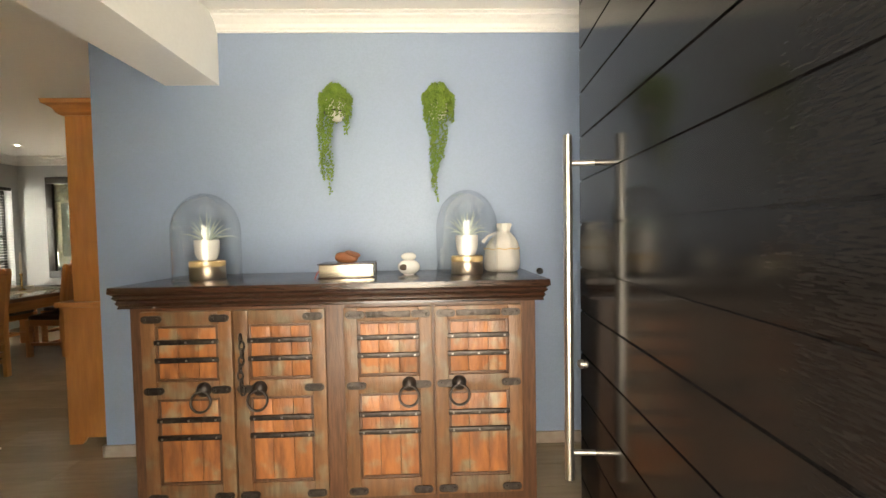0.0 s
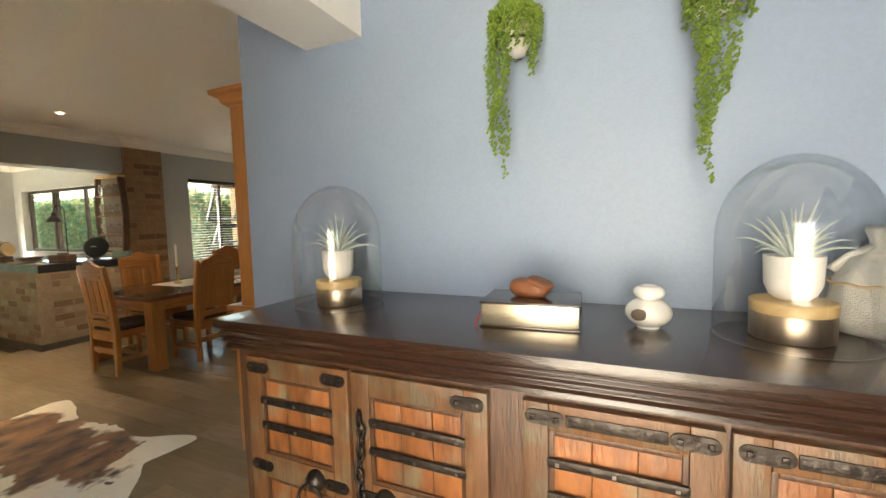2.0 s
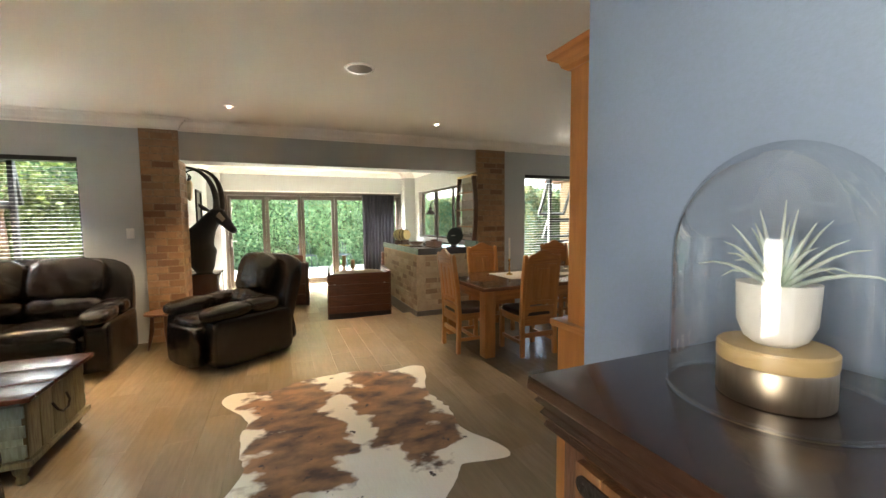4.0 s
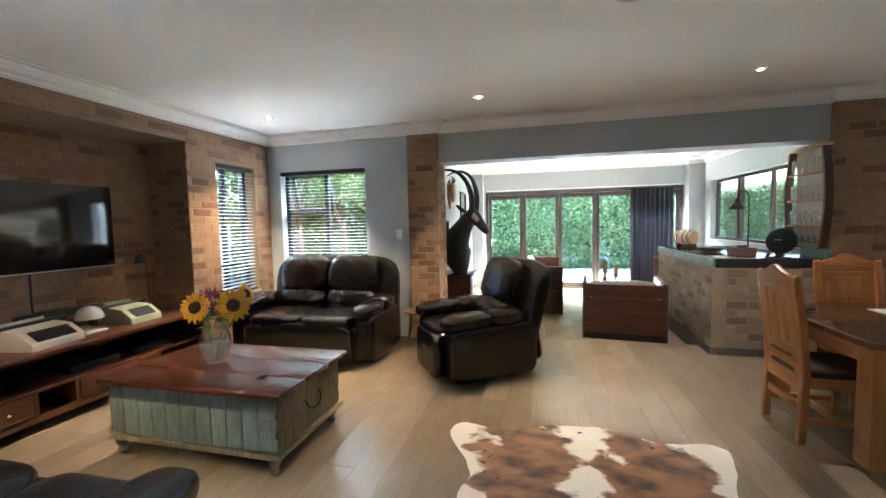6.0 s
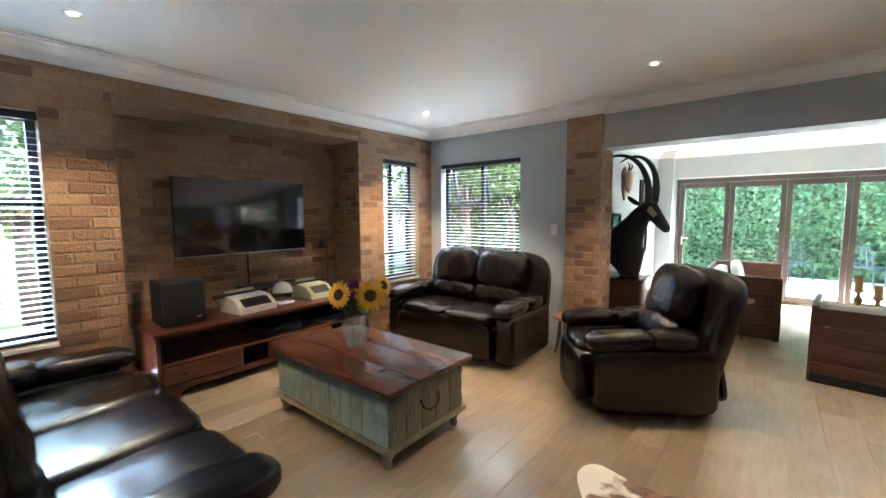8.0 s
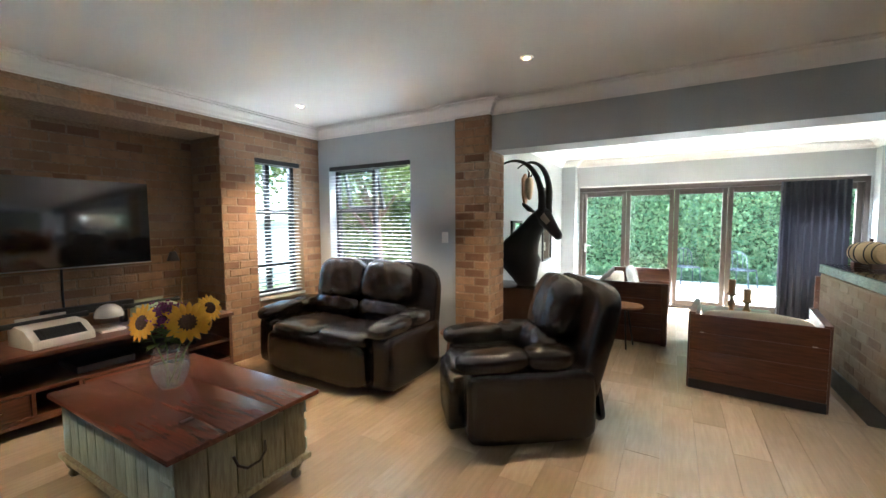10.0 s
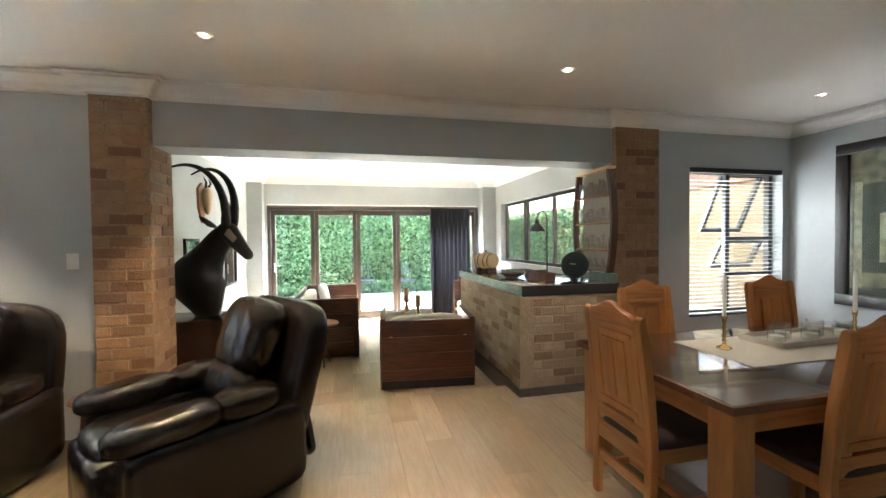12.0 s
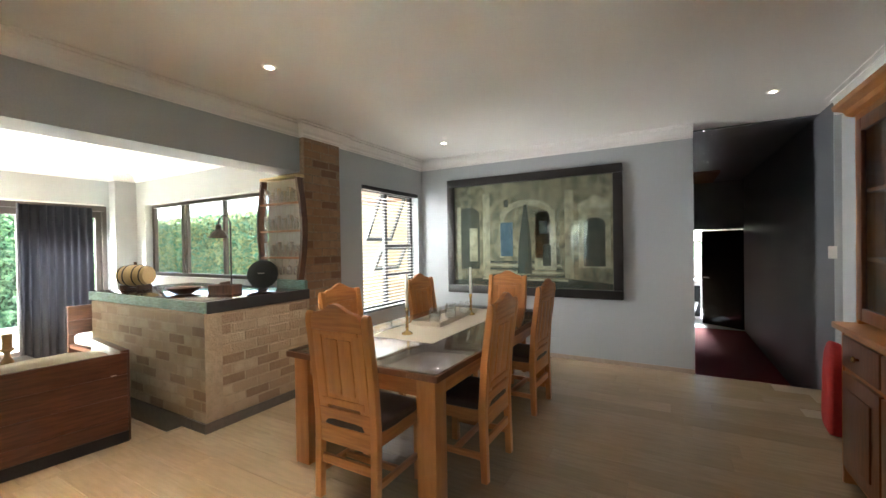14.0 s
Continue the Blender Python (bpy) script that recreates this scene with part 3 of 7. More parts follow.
BLACK_PAINT = material("black_door_paint", (0.006, 0.0055, 0.0055), 0.13, grain=(30, (0.018, 0.016, 0.015), 0.6), stain=(2, (0.009, 0.009, 0.009), 0.5), stretch=(8, 1, 8), spec=0.18)
GOLD_EDGE = material("gilt_page_edge", (0.74, 0.65, 0.50), 0.25, 0.8, grain=(90, (0.60, 0.50, 0.36), 0.6), stretch=(0.4, 0.4, 6))
TAN_LEATHER = material("tan_leather", (0.24, 0.085, 0.038), 0.5, grain=(50, (0.22, 0.09, 0.04), 0.6), bump=0.3, bump_scale=80)
BLACK_PLASTIC = material("black_plastic", (0.02, 0.02, 0.022), 0.4, grain=(120, (0.03, 0.03, 0.032), 0.4))
BRASS = material("polished_brass", (0.72, 0.52, 0.22), 0.22, 1.0, grain=(40, (0.6, 0.42, 0.16), 0.4))
WAX = material("white_wax", (0.80, 0.77, 0.70), 0.45, grain=(30, (0.76, 0.72, 0.64), 0.4))


# ---- entrance ----
def sideboard():
    ob = thing("sideboard", pose(0, 0, 0), "reclaimed four-door sideboard in dark wood and worn orange planks", "sideboard")
    part("body", boxes((-1.275, 0.585, 2.03, 2.61, 0.0, 1.0)), CARCASS, ob, edge=0.006)
    prof = [(2.012, 1.0), (2.016, 1.012), (2.006, 1.026), (2.012, 1.036), (1.998, 1.050), (2.004, 1.060), (1.988, 1.072), (1.99, 1.10)]
    bm = bmesh.new()
    rows = []
    for y, z in prof:
        o = 2.03 - y
        rows.append([bm.verts.new(c) for c in ((-1.30 - o, 2.615, z), (-1.30 - o, y, z), (0.605 + o, y, z), (0.605 + o, 2.615, z))])
    for a, b in zip(rows, rows[1:]):
        for i in range(4):
            bm.faces.new((a[i], a[(i + 1) % 4], b[(i + 1) % 4], b[i]))
    bm.faces.new(rows[0][::-1])
    bm.faces.new(rows[-1])
    part("top", bm, DARK_WOOD, ob, "polished dark top with a moulded edge", edge=0.002)
    spans = ((-1.215, -0.81), (-0.80, -0.39), (-0.305, 0.10), (0.11, 0.515))
    for k, (a, b) in enumerate(spans):
        lo, hi, yf = 0.10, 0.985, 2.006
        s = 0.062
        door = part("door", boxes((a + 0.002, b - 0.002, 2.0275, 2.0305, lo, hi)), STILE_WOOD, ob, "weathered brown and green framed door")
        for rail in ((a, a + s, lo, hi), (b - s, b, lo, hi)):
            part("stile", boxes((rail[0], rail[1], yf, 2.027, rail[2], rail[3])), STILE_WOOD, door, edge=0.005)
        for z0, z1 in ((hi - 0.065, hi), (0.585, 0.665), (lo, lo + 0.085)):
            part("rail", boxes((a + s, b - s, yf, 2.027, z0, z1)), STILE_WOOD, door, edge=0.005)
        for z0, z1 in ((0.665, 0.92), (0.185, 0.585)):
            n = 3
            for i in range(n):
                x0 = a + s + (b - a - 2 * s) * i / n
                x1 = a + s + (b - a - 2 * s) * (i + 1) / n
                part("panel_board", boxes((x0 + 0.001, x1 - 0.001, 2.018 + 0.001 * ((i + k) % 2), 2.027, z0, z1)), ORANGE_WOOD, door, "worn orange plank", edge=0.002)
        for z in (0.845, 0.762, 0.487, 0.405):
            strap = part("iron_strap", boxes((a + s - 0.004, b - s + 0.004, 2.002, 2.0175, z - 0.012, z + 0.012)), IRON, door, edge=0.007)
            for x in (a + s + 0.02, (a + b) / 2, b - s - 0.02):
                part("nail", boxes((x - 0.004, x + 0.004, 1.9985, 2.0035, z - 0.004, z + 0.004)), STEEL_DARK, strap)
        for z in (0.952, 0.625, 0.13):
            for x0 in (a + 0.008, b - 0.098):
                if not (k == 1 and x0 < a + 0.05 and z > 0.9):
                    rows = [(x0 + 0.017 + 0.017 * math.cos(q), z + 0.017 * math.sin(q)) for q in [math.pi / 2 + math.pi * i / 8 for i in range(9)]] + [(x0 + 0.073 + 0.017 * math.cos(q), z + 0.017 * math.sin(q)) for q in [-math.pi / 2 + math.pi * i / 8 for i in range(9)]]
                    plate = part("iron_bracket", prism(rows, 2.001, 2.0055, "xz"), IRON, door)
                    for dx in (0.018, 0.072):
                        part("rivet", boxes((x0 + dx - 0.006, x0 + dx + 0.006, 1.996, 2.0015, z - 0.006, z + 0.006)), IRON, plate, edge=0.003)
        if k > 1:
            part("top_strap", boxes((a + 0.10, b - 0.10, 2.0015, 2.0055, 0.938, 0.966)), IRON, door, "worn iron strap along the top rail", edge=0.002)
        for z0, z1 in ((0.665, 0.92), (0.185, 0.585)):
            m0, m1, w_ = a + s, b - s, 0.012
            part("panel_bead", boxes((m0, m0 + w_, 2.010, 2.0175, z0, z1), (m1 - w_, m1, 2.010, 2.0175, z0, z1), (m0 + w_, m1 - w_, 2.010, 2.0175, z0, z0 + w_), (m0 + w_, m1 - w_, 2.010, 2.0175, z1 - w_, z1)), CARCASS, door, "dark moulding round the panel", edge=0.003)
        cx = (b - 0.11) if k in (0, 2) else (a + 0.11)
        if k == 0:
            cx = b - 0.13
        boss = lathe([(0.034, 0), (0.032, 0.012), (0.024, 0.024), (0.010, 0.032), (0, 0.033)], 16)
        bmesh.ops.rotate(boss, verts=boss.verts[:], matrix=Matrix.Rotation(radians(90), 3, "X"))
        bmesh.ops.translate(boss, verts=boss.verts[:], vec=(cx, 2.006, 0.628))
        h = part("handle", boss, IRON, door, "round iron boss with a ring pull", smooth=True)
        ring = tube(bmesh.new(), [(cx + 0.044 * math.sin(q), 1.972 + 0.006 * math.cos(q), 0.582 + 0.044 * math.cos(q)) for q in [2 * math.pi * i / 20 for i in range(21)]], 0.006, 6)
        part("ring", ring, IRON, h, smooth=True)
    chain = thing("door_chain", pose(-0.765, 1.995, 0.86), "rusty iron latch chain hanging on a cabinet door", "chain")
    for i in range(8):
        q = [2 * math.pi * j / 12 for j in range(13)]
        f = (lambda c, d: (0.012 * c, 0.0, 0.022 * d)) if i % 2 else (lambda c, d: (0.0, 0.012 * c, 0.022 * d))
        link = tube(bmesh.new(), [Vector(f(math.cos(t), math.sin(t))) + Vector((0.006 * math.sin(i), -0.004, -0.034 * i)) for t in q], 0.0045, 5)
        part("chain_link", link, IRON, chain, smooth=True)
    return ob


sideboard()


def cloche(x, y, turn):
    ob = thing("glass_cloche", pose(x, y, 1.10, 0, 0, turn), "glass bell jar over an air plant in a white pot", "cloche", "glass cloches on the sideboard")
    part("base", lathe([(0.0, 0.001), (0.083, 0.001), (0.085, 0.004), (0.085, 0.062), (0.083, 0.066), (0, 0.066)], 40), COPPER, ob, "brushed bronze drum base", smooth="auto")
    part("disc", lathe([(0, 0.066), (0.084, 0.066), (0.086, 0.07), (0.086, 0.092), (0.082, 0.096), (0, 0.096)], 40), PALE_OAK, ob, "pale wooden disc", smooth="auto")
    part("pot", lathe([(0, 0.097), (0.032, 0.097), (0.046, 0.108), (0.057, 0.135), (0.060, 0.205), (0.055, 0.206), (0.052, 0.195), (0, 0.193)], 32), MATT_WHITE, ob, "matt white pot", smooth="auto")
    rng = random.Random(int(turn) + 3)
    for i in range(26):
        q, lift, size = 2 * math.pi * i * 0.382 + rng.uniform(-0.2, 0.2), 0.45 + 0.95 * i / 26, rng.uniform(0.14, 0.185)
        pts = []
        for s in range(6):
            d = s / 5
            r = size * d * math.cos(lift)
            pts.append((r * math.cos(q) * 0.92, r * math.sin(q) * 0.92, 0.19 + size * d * math.sin(lift) - 0.055 * d * d * d * (1.5 - lift)))
        part("leaf", tube(bmesh.new(), pts, [0.0042, 0.0046, 0.004, 0.003, 0.002, 0.0008], 6), AIR_PLANT, ob, smooth=True)
    prof = [(0.162, 0.002), (0.164, 0.006), (0.163, 0.25)] + [(0.163 * math.cos(q), 0.25 + 0.20 * math.sin(q)) for q in [math.pi / 2 * i / 10 for i in range(1, 10)]] + [(0.0, 0.45)]
    jar = part("glass_dome", lathe(prof, 48), CLEAR, ob, "clear glass dome", smooth=True)
    jar.visible_shadow = False
    part("rim", lathe([(0.160, 0.0005), (0.167, 0.0005), (0.168, 0.004), (0.166, 0.007), (0.161, 0.007)], 48), JAR_GLASS, ob, smooth=True)


cloche(-1.085, 2.335, 20)
cloche(0.295, 2.335, 75)

book = thing("thick_book", pose(-0.335, 2.30, 1.10, 0, 0, 4), "thick dark leather-bound book with gilt page edges", "book")
part("cover", boxes((-0.14, 0.14, -0.108, 0.105, 0.0, 0.006), (-0.14, 0.14, -0.108, 0.105, 0.069, 0.075), (-0.14, 0.14, 0.099, 0.105, 0.006, 0.069)), DARK_WOOD, book, "dark leather cover", edge=0.003)
part("page_block", boxes((-0.135, 0.135, -0.102, 0.098, 0.0065, 0.0685)), GOLD_EDGE, book, "gilt pages", edge=0.004)
part("ribbon", tube(bmesh.new(), [(-0.137, -0.09, 0.04), (-0.147, -0.10, 0.02), (-0.15, -0.115, 0.003)], 0.003, 5), material("red_ribbon", (0.3, 0.04, 0.03), 0.7), book)
pouch = thing("leather_pouch", pose(-0.345, 2.30, 1.2025, 0, 0, -12), "small folded tan leather pouch on the book", "pouch")
part("body", puff(0.062, 0.036, 0.028, 2.6, 8, 0.006, seed=3), TAN_LEATHER, pouch, smooth=True)
part("flap", puff(0.038, 0.038, 0.011, 3, 6, 0.004, at=(0.035, -0.004, 0.018), turn=Matrix.Rotation(radians(20), 4, "Y")), TAN_LEATHER, pouch, smooth=True)

burner = thing("oil_burner", pose(-0.02, 2.335, 1.10), "white stacked-pebble ceramic oil burner", "oil burner")
part("lower_stone", lathe([(0.030, 0.0)] + [(0.060 * math.cos(q), 0.042 + 0.042 * math.sin(q)) for q in [-1.1 + 2.2 * i / 12 for i in range(13)]] + [(0, 0.074)], 32), CERAMIC, burner, smooth=True)
part("bowl", lathe([(0.0, 0.075), (0.022, 0.075)] + [(0.041 * math.cos(q), 0.098 + 0.023 * math.sin(q)) for q in [-0.9 + 1.9 * i / 8 for i in range(9)]] + [(0.02, 0.112), (0, 0.110)], 32), CERAMIC, burner, smooth=True)
hole = puff(0.020, 0.006, 0.016, 2.2, 6, at=(-0.026, -0.0555, 0.044))
part("opening", hole, material("burner_inside", (0.10, 0.075, 0.06), 0.8), burner, "dark tea-light opening", smooth=True)

bag = thing("cloth_bag", pose(0.505, 2.45, 1.10), "off-white linen drawstring bag tied at the neck", "bag")
def crumple(bm, amount, lean):
    """Uneven folds of cloth, growing towards the gathered neck."""
    for v in bm.verts:
        q, up = math.atan2(v.co.y, v.co.x), min(max(v.co.z / 0.22, 0), 1)
        k = 1 + amount * (0.7 * noise.noise(v.co * 17) + 0.9 * up * math.sin(9 * q + 3 * noise.noise(v.co * 9)))
        v.co.x, v.co.y = v.co.x * k + lean * up * up, v.co.y * k
    return bm


part("body", crumple(lathe([(0, 0.0), (0.082, 0.001), (0.096, 0.012), (0.101, 0.04), (0.100, 0.08), (0.096, 0.11), (0.090, 0.14), (0.080, 0.165), (0.064, 0.19), (0.044, 0.210), (0.032, 0.222), (0.036, 0.24), (0.044, 0.262), (0.040, 0.27), (0.0, 0.25)], 48), 0.06, 0.014), LINEN, bag, smooth=True)
part("drawstring", tube(bmesh.new(), [(0.100 * math.cos(q), 0.100 * math.sin(q), 0.128 + 0.003 * math.sin(9 * q)) for q in [2 * math.pi * i / 40 for i in range(41)]], 0.0035, 5), PALE_OAK, bag)
part("tassel", tube(bmesh.new(), [(-0.03, -0.03, 0.222), (-0.085, -0.05, 0.20), (-0.115, -0.05, 0.165)], [0.008, 0.007, 0.012], 6), LINEN, bag, smooth=True)
stopper = thing("door_stop", pose(0.765, 2.63, 1.08), "small round black rubber door stop on the wall", "door stop")
b = lathe([(0, 0.0), (0.016, 0.0), (0.020, 0.012), (0.020, 0.032), (0.012, 0.040), (0, 0.040)], 18)
bmesh.ops.rotate(b, verts=b.verts[:], matrix=Matrix.Rotation(radians(90), 3, "X"))
part("rubber", b, BLACK_PLASTIC, stopper, smooth="auto")


def wall_planter(x, seed, strands):
    rng = random.Random(seed)
    ob = thing("wall_planter", pose(x, 2.63, 1.98), "trailing green string-of-pearls plant in a wall-hung pot", "planter", "wall planters")
    part("pot", lathe([(0, -0.045), (0.035, -0.04), (0.055, 0.0), (0.060, 0.075), (0.054, 0.075), (0.05, 0.0), (0, -0.03)], 24, (0, -0.075, 0.05)), MATT_WHITE, ob, "small white pot", smooth=True)
    part("bracket", join(tube(bmesh.new(), [(0.066 * math.cos(q), -0.075 + 0.066 * math.sin(q), 0.05) for q in [2 * math.pi * i / 24 for i in range(25)]], 0.004, 6), boxes((-0.008, 0.008, -0.012, -0.0005, 0.02, 0.10))), IRON, ob, "black iron ring bracket")
    lines = []
    for i in range(210):
        q, far = 2 * math.pi * rng.random(), rng.uniform(0.15, 1.0)
        lines.append((0.086 * far * math.cos(q), -0.088 + 0.070 * far * math.sin(q), rng.uniform(0.06, 0.16), 0.075 * (1 - far * far) + 0.01))
    for dx, length in strands:
        for k in range(3):
            lines.append((dx + rng.uniform(-0.012, 0.012), -0.135 + rng.uniform(-0.02, 0.02), length * rng.uniform(0.8, 1.0), 0.0))
    vs, fs = [], []
    for x0, y0, length, dome in lines:
        n = int(length / 0.0062)
        for j in range(n):
            d = j * 0.0062
            rise = 0.055 * math.exp(-((d - 0.05) / 0.05) ** 2)
            c = Vector((x0 * (1 + 0.10 * min(d / 0.1, 1)) + 0.006 * math.sin(d * 25 + x0 * 90), y0 - 0.015 * min(d / 0.08, 1), 0.115 + dome + rise * (0.5 if dome else 1.0) - d)) + Vector((rng.uniform(-1, 1), rng.uniform(-1, 1), rng.uniform(-1, 1))) * 0.009
            s = rng.uniform(0.0050, 0.0074)
            k0 = len(vs)
            vs += [c + Vector(o) * s for o in ((1, 0, 0.3), (-1, 0, -0.3), (0, 1, 0), (0, -1, 0), (0.2, 0, 1), (0, 0, -1))]
            fs += [(k0 + a, k0 + b, k0 + cc) for a, b, cc in ((0, 2, 4), (2, 1, 4), (1, 3, 4), (3, 0, 4), (2, 0, 5), (1, 2, 5), (3, 1, 5), (0, 3, 5))]
    me = bpy.data.meshes.new("trailing_leaves")
    me.from_pydata([tuple(v) for v in vs], [], fs)
    me.materials.append(PEARLS)
    me.shade_smooth()
    leaves = new("trailing_leaves", me)
    leaves.parent = ob
    tagged(leaves, kind="stuff")


wall_planter(-0.44, 5, ((-0.055, 0.50), (-0.03, 0.56), (-0.06, 0.40), (0.075, 0.22), (-0.01, 0.26)))
wall_planter(0.155, 8, ((-0.02, 0.60), (-0.035, 0.52), (0.0, 0.40), (0.03, 0.36), (-0.05, 0.24)))

# the front door stands open beside the walk
front_door = tagged(thing("front_door", pose(0.708, 1.789, 0.0, 0, 0, -5.2), "black painted front door with horizontal grooves, standing open", "door"), kind="structure")
part("door_core", boxes((0.006, 0.046, -1.26, 0.0, 0.01, 2.33)), BLACK_PAINT, front_door)
for i in range(14):
    part("door_board", boxes((0.0, 0.006, -1.26, 0.0, max(0.012, -0.046 + 0.174 * i), min(2.33, 0.120 + 0.174 * i))), BLACK_PAINT, front_door)
pull = part("pull_handle", tube(bmesh.new(), [(-0.093, -0.182, 0.40), (-0.093, -0.182, 1.66)], 0.016, 20), STEEL, front_door, "long brushed-steel bar handle", smooth="auto")
for z in (0.50, 1.56):
    part("standoff", tube(bmesh.new(), [(-0.098, -0.182, z), (0.002, -0.182, z)], 0.010, 14), STEEL, pull, smooth="auto")
part("lock_rose", lathe([(0, 0), (0.018, 0), (0.018, 0.012), (0.01, 0.02), (0, 0.02)], 18, (0, 0, 0)), STEEL, front_door, smooth="auto").matrix_local = pose(0.0, -0.03, 0.78, 0, -90, 0)
setting("door_frame_front", boxes((0.60, 0.66, 0.28, 0.52, 0, 2.38), (-0.66, -0.60, 0.28, 0.52, 0, 2.38), (-0.60, 0.60, 0.28, 0.52, 2.34, 2.38)), PALE_WALL)


# ---- pine dresser behind the entrance wall ----
def dresser():
    ob = thing("pine_dresser", pose(0, 0, 0), "tall honey-pine dresser, its glazed fronts coloured darker for shade", "dresser")
    y0, y1 = 2.785, 4.78
    side = [(-2.25, 0.0), (-2.17, 0.0), (-2.14, 0.045), (-1.94, 0.045), (-1.91, 0.0), (-1.82, 0.0), (-1.82, 0.89), (-2.25, 0.89)]
    for y in (y0, y1 - 0.025):
        part("side_panel", prism(side, y, y + 0.025, "xz"), PINE, ob, edge=0.003)
    part("body", boxes((-2.245, -1.82, y0 + 0.025, y1 - 0.025, 0.08, 0.885)), PINE, ob, edge=0.003)
    part("counter", boxes((-2.29, -1.815, y0 - 0.02, y1 + 0.02, 0.89, 0.925)), PINE_X, ob, edge=0.008)
    for i in range(4):
        a, b = y0 + 0.05 + i * 0.475, y0 + 0.05 + i * 0.475 + 0.455
        d = part("door", boxes((-2.265, -2.245, a, b, 0.12, 0.66)), SHADED_PINE, ob, edge=0.004)
        part("raised_panel", boxes((-2.275, -2.265, a + 0.08, b - 0.08, 0.20, 0.58)), SHADED_PINE, d, edge=0.008)
        w = part("drawer", boxes((-2.265, -2.245, a, b, 0.69, 0.86)), SHADED_PINE, ob, edge=0.006)
        part("knob", lathe([(0, 0), (0.008, 0), (0.008, 0.012), (0.018, 0.02), (0.012, 0.03), (0, 0.031)], 14), BRASS, w, smooth=True).matrix_local = pose(-2.265, (a + b) / 2, 0.775, 0, -90, 0)
    for y in (y0 + 0.01, y1 - 0.035):
        part("upper_side", boxes((-2.19, -1.82, y, y + 0.025, 0.925, 2.10)), PINE, ob, edge=0.003)
    part("upper_back", boxes((-1.84, -1.82, y0 + 0.035, y1 - 0.035, 0.925, 2.10)), SHADED_PINE, ob)
    part("upper_top", boxes((-2.19, -1.84, y0 + 0.035, y1 - 0.035, 2.07, 2.10)), PINE, ob)
    for z in (1.28, 1.66):
        part("shelf", boxes((-2.16, -1.84, y0 + 0.035, y1 - 0.035, z, z + 0.02)), PINE_X, ob)
    for i in range(4):
        a, b = y0 + 0.035 + i * 0.48, y0 + 0.035 + (i + 1) * 0.48
        d = part("glazed_door", boxes((-2.195, -2.17, a, a + 0.06, 0.95, 2.07), (-2.195, -2.17, b - 0.06, b, 0.95, 2.07), (-2.195, -2.17, a + 0.06, b - 0.06, 2.0, 2.07), (-2.195, -2.17, a + 0.06, b - 0.06, 0.95, 1.02)), SHADED_PINE, ob, edge=0.004)
        part("pane", boxes((-2.185, -2.181, a + 0.055, b - 0.055, 1.015, 2.005)), PANE, d)
    bm = bmesh.new()
    rows = [[bm.verts.new(c) for c in ((-1.82, y0 - o, z), (-2.20 - o, y0 - o, z), (-2.20 - o, y1 + o, z), (-1.82, y1 + o, z))] for o, z in ((0.0, 2.10), (0.02, 2.115), (0.03, 2.14), (0.065, 2.16), (0.07, 2.185))]
    for a, b in zip(rows, rows[1:]):
        for i in range(4):
            bm.faces.new((a[i], a[(i + 1) % 4], b[(i + 1) % 4], b[i]))
    bm.faces.new(rows[0][::-1])
    bm.faces.new(rows[-1])
    part("crown_moulding", bm, PINE_X, ob)


dresser()
red_bag = thing("red_bag", pose(-2.08, 5.55, 0.0), "red fabric bag standing on the floor beside the dresser", "bag")
part("body", puff(0.06, 0.12, 0.33, 5, 8, 0.02, at=(0, 0, 0.331), sag=lambda q: Vector((q.x * (1 - 0.5 * (q.z + 0.33)), q.y * (1 - 0.35 * (q.z + 0.33)), q.z))), material("red_fabric", (0.42, 0.02, 0.018), 0.75, grain=(60, (0.30, 0.012, 0.012), 0.6), bump=0.4, bump_scale=120), red_bag, smooth=True)

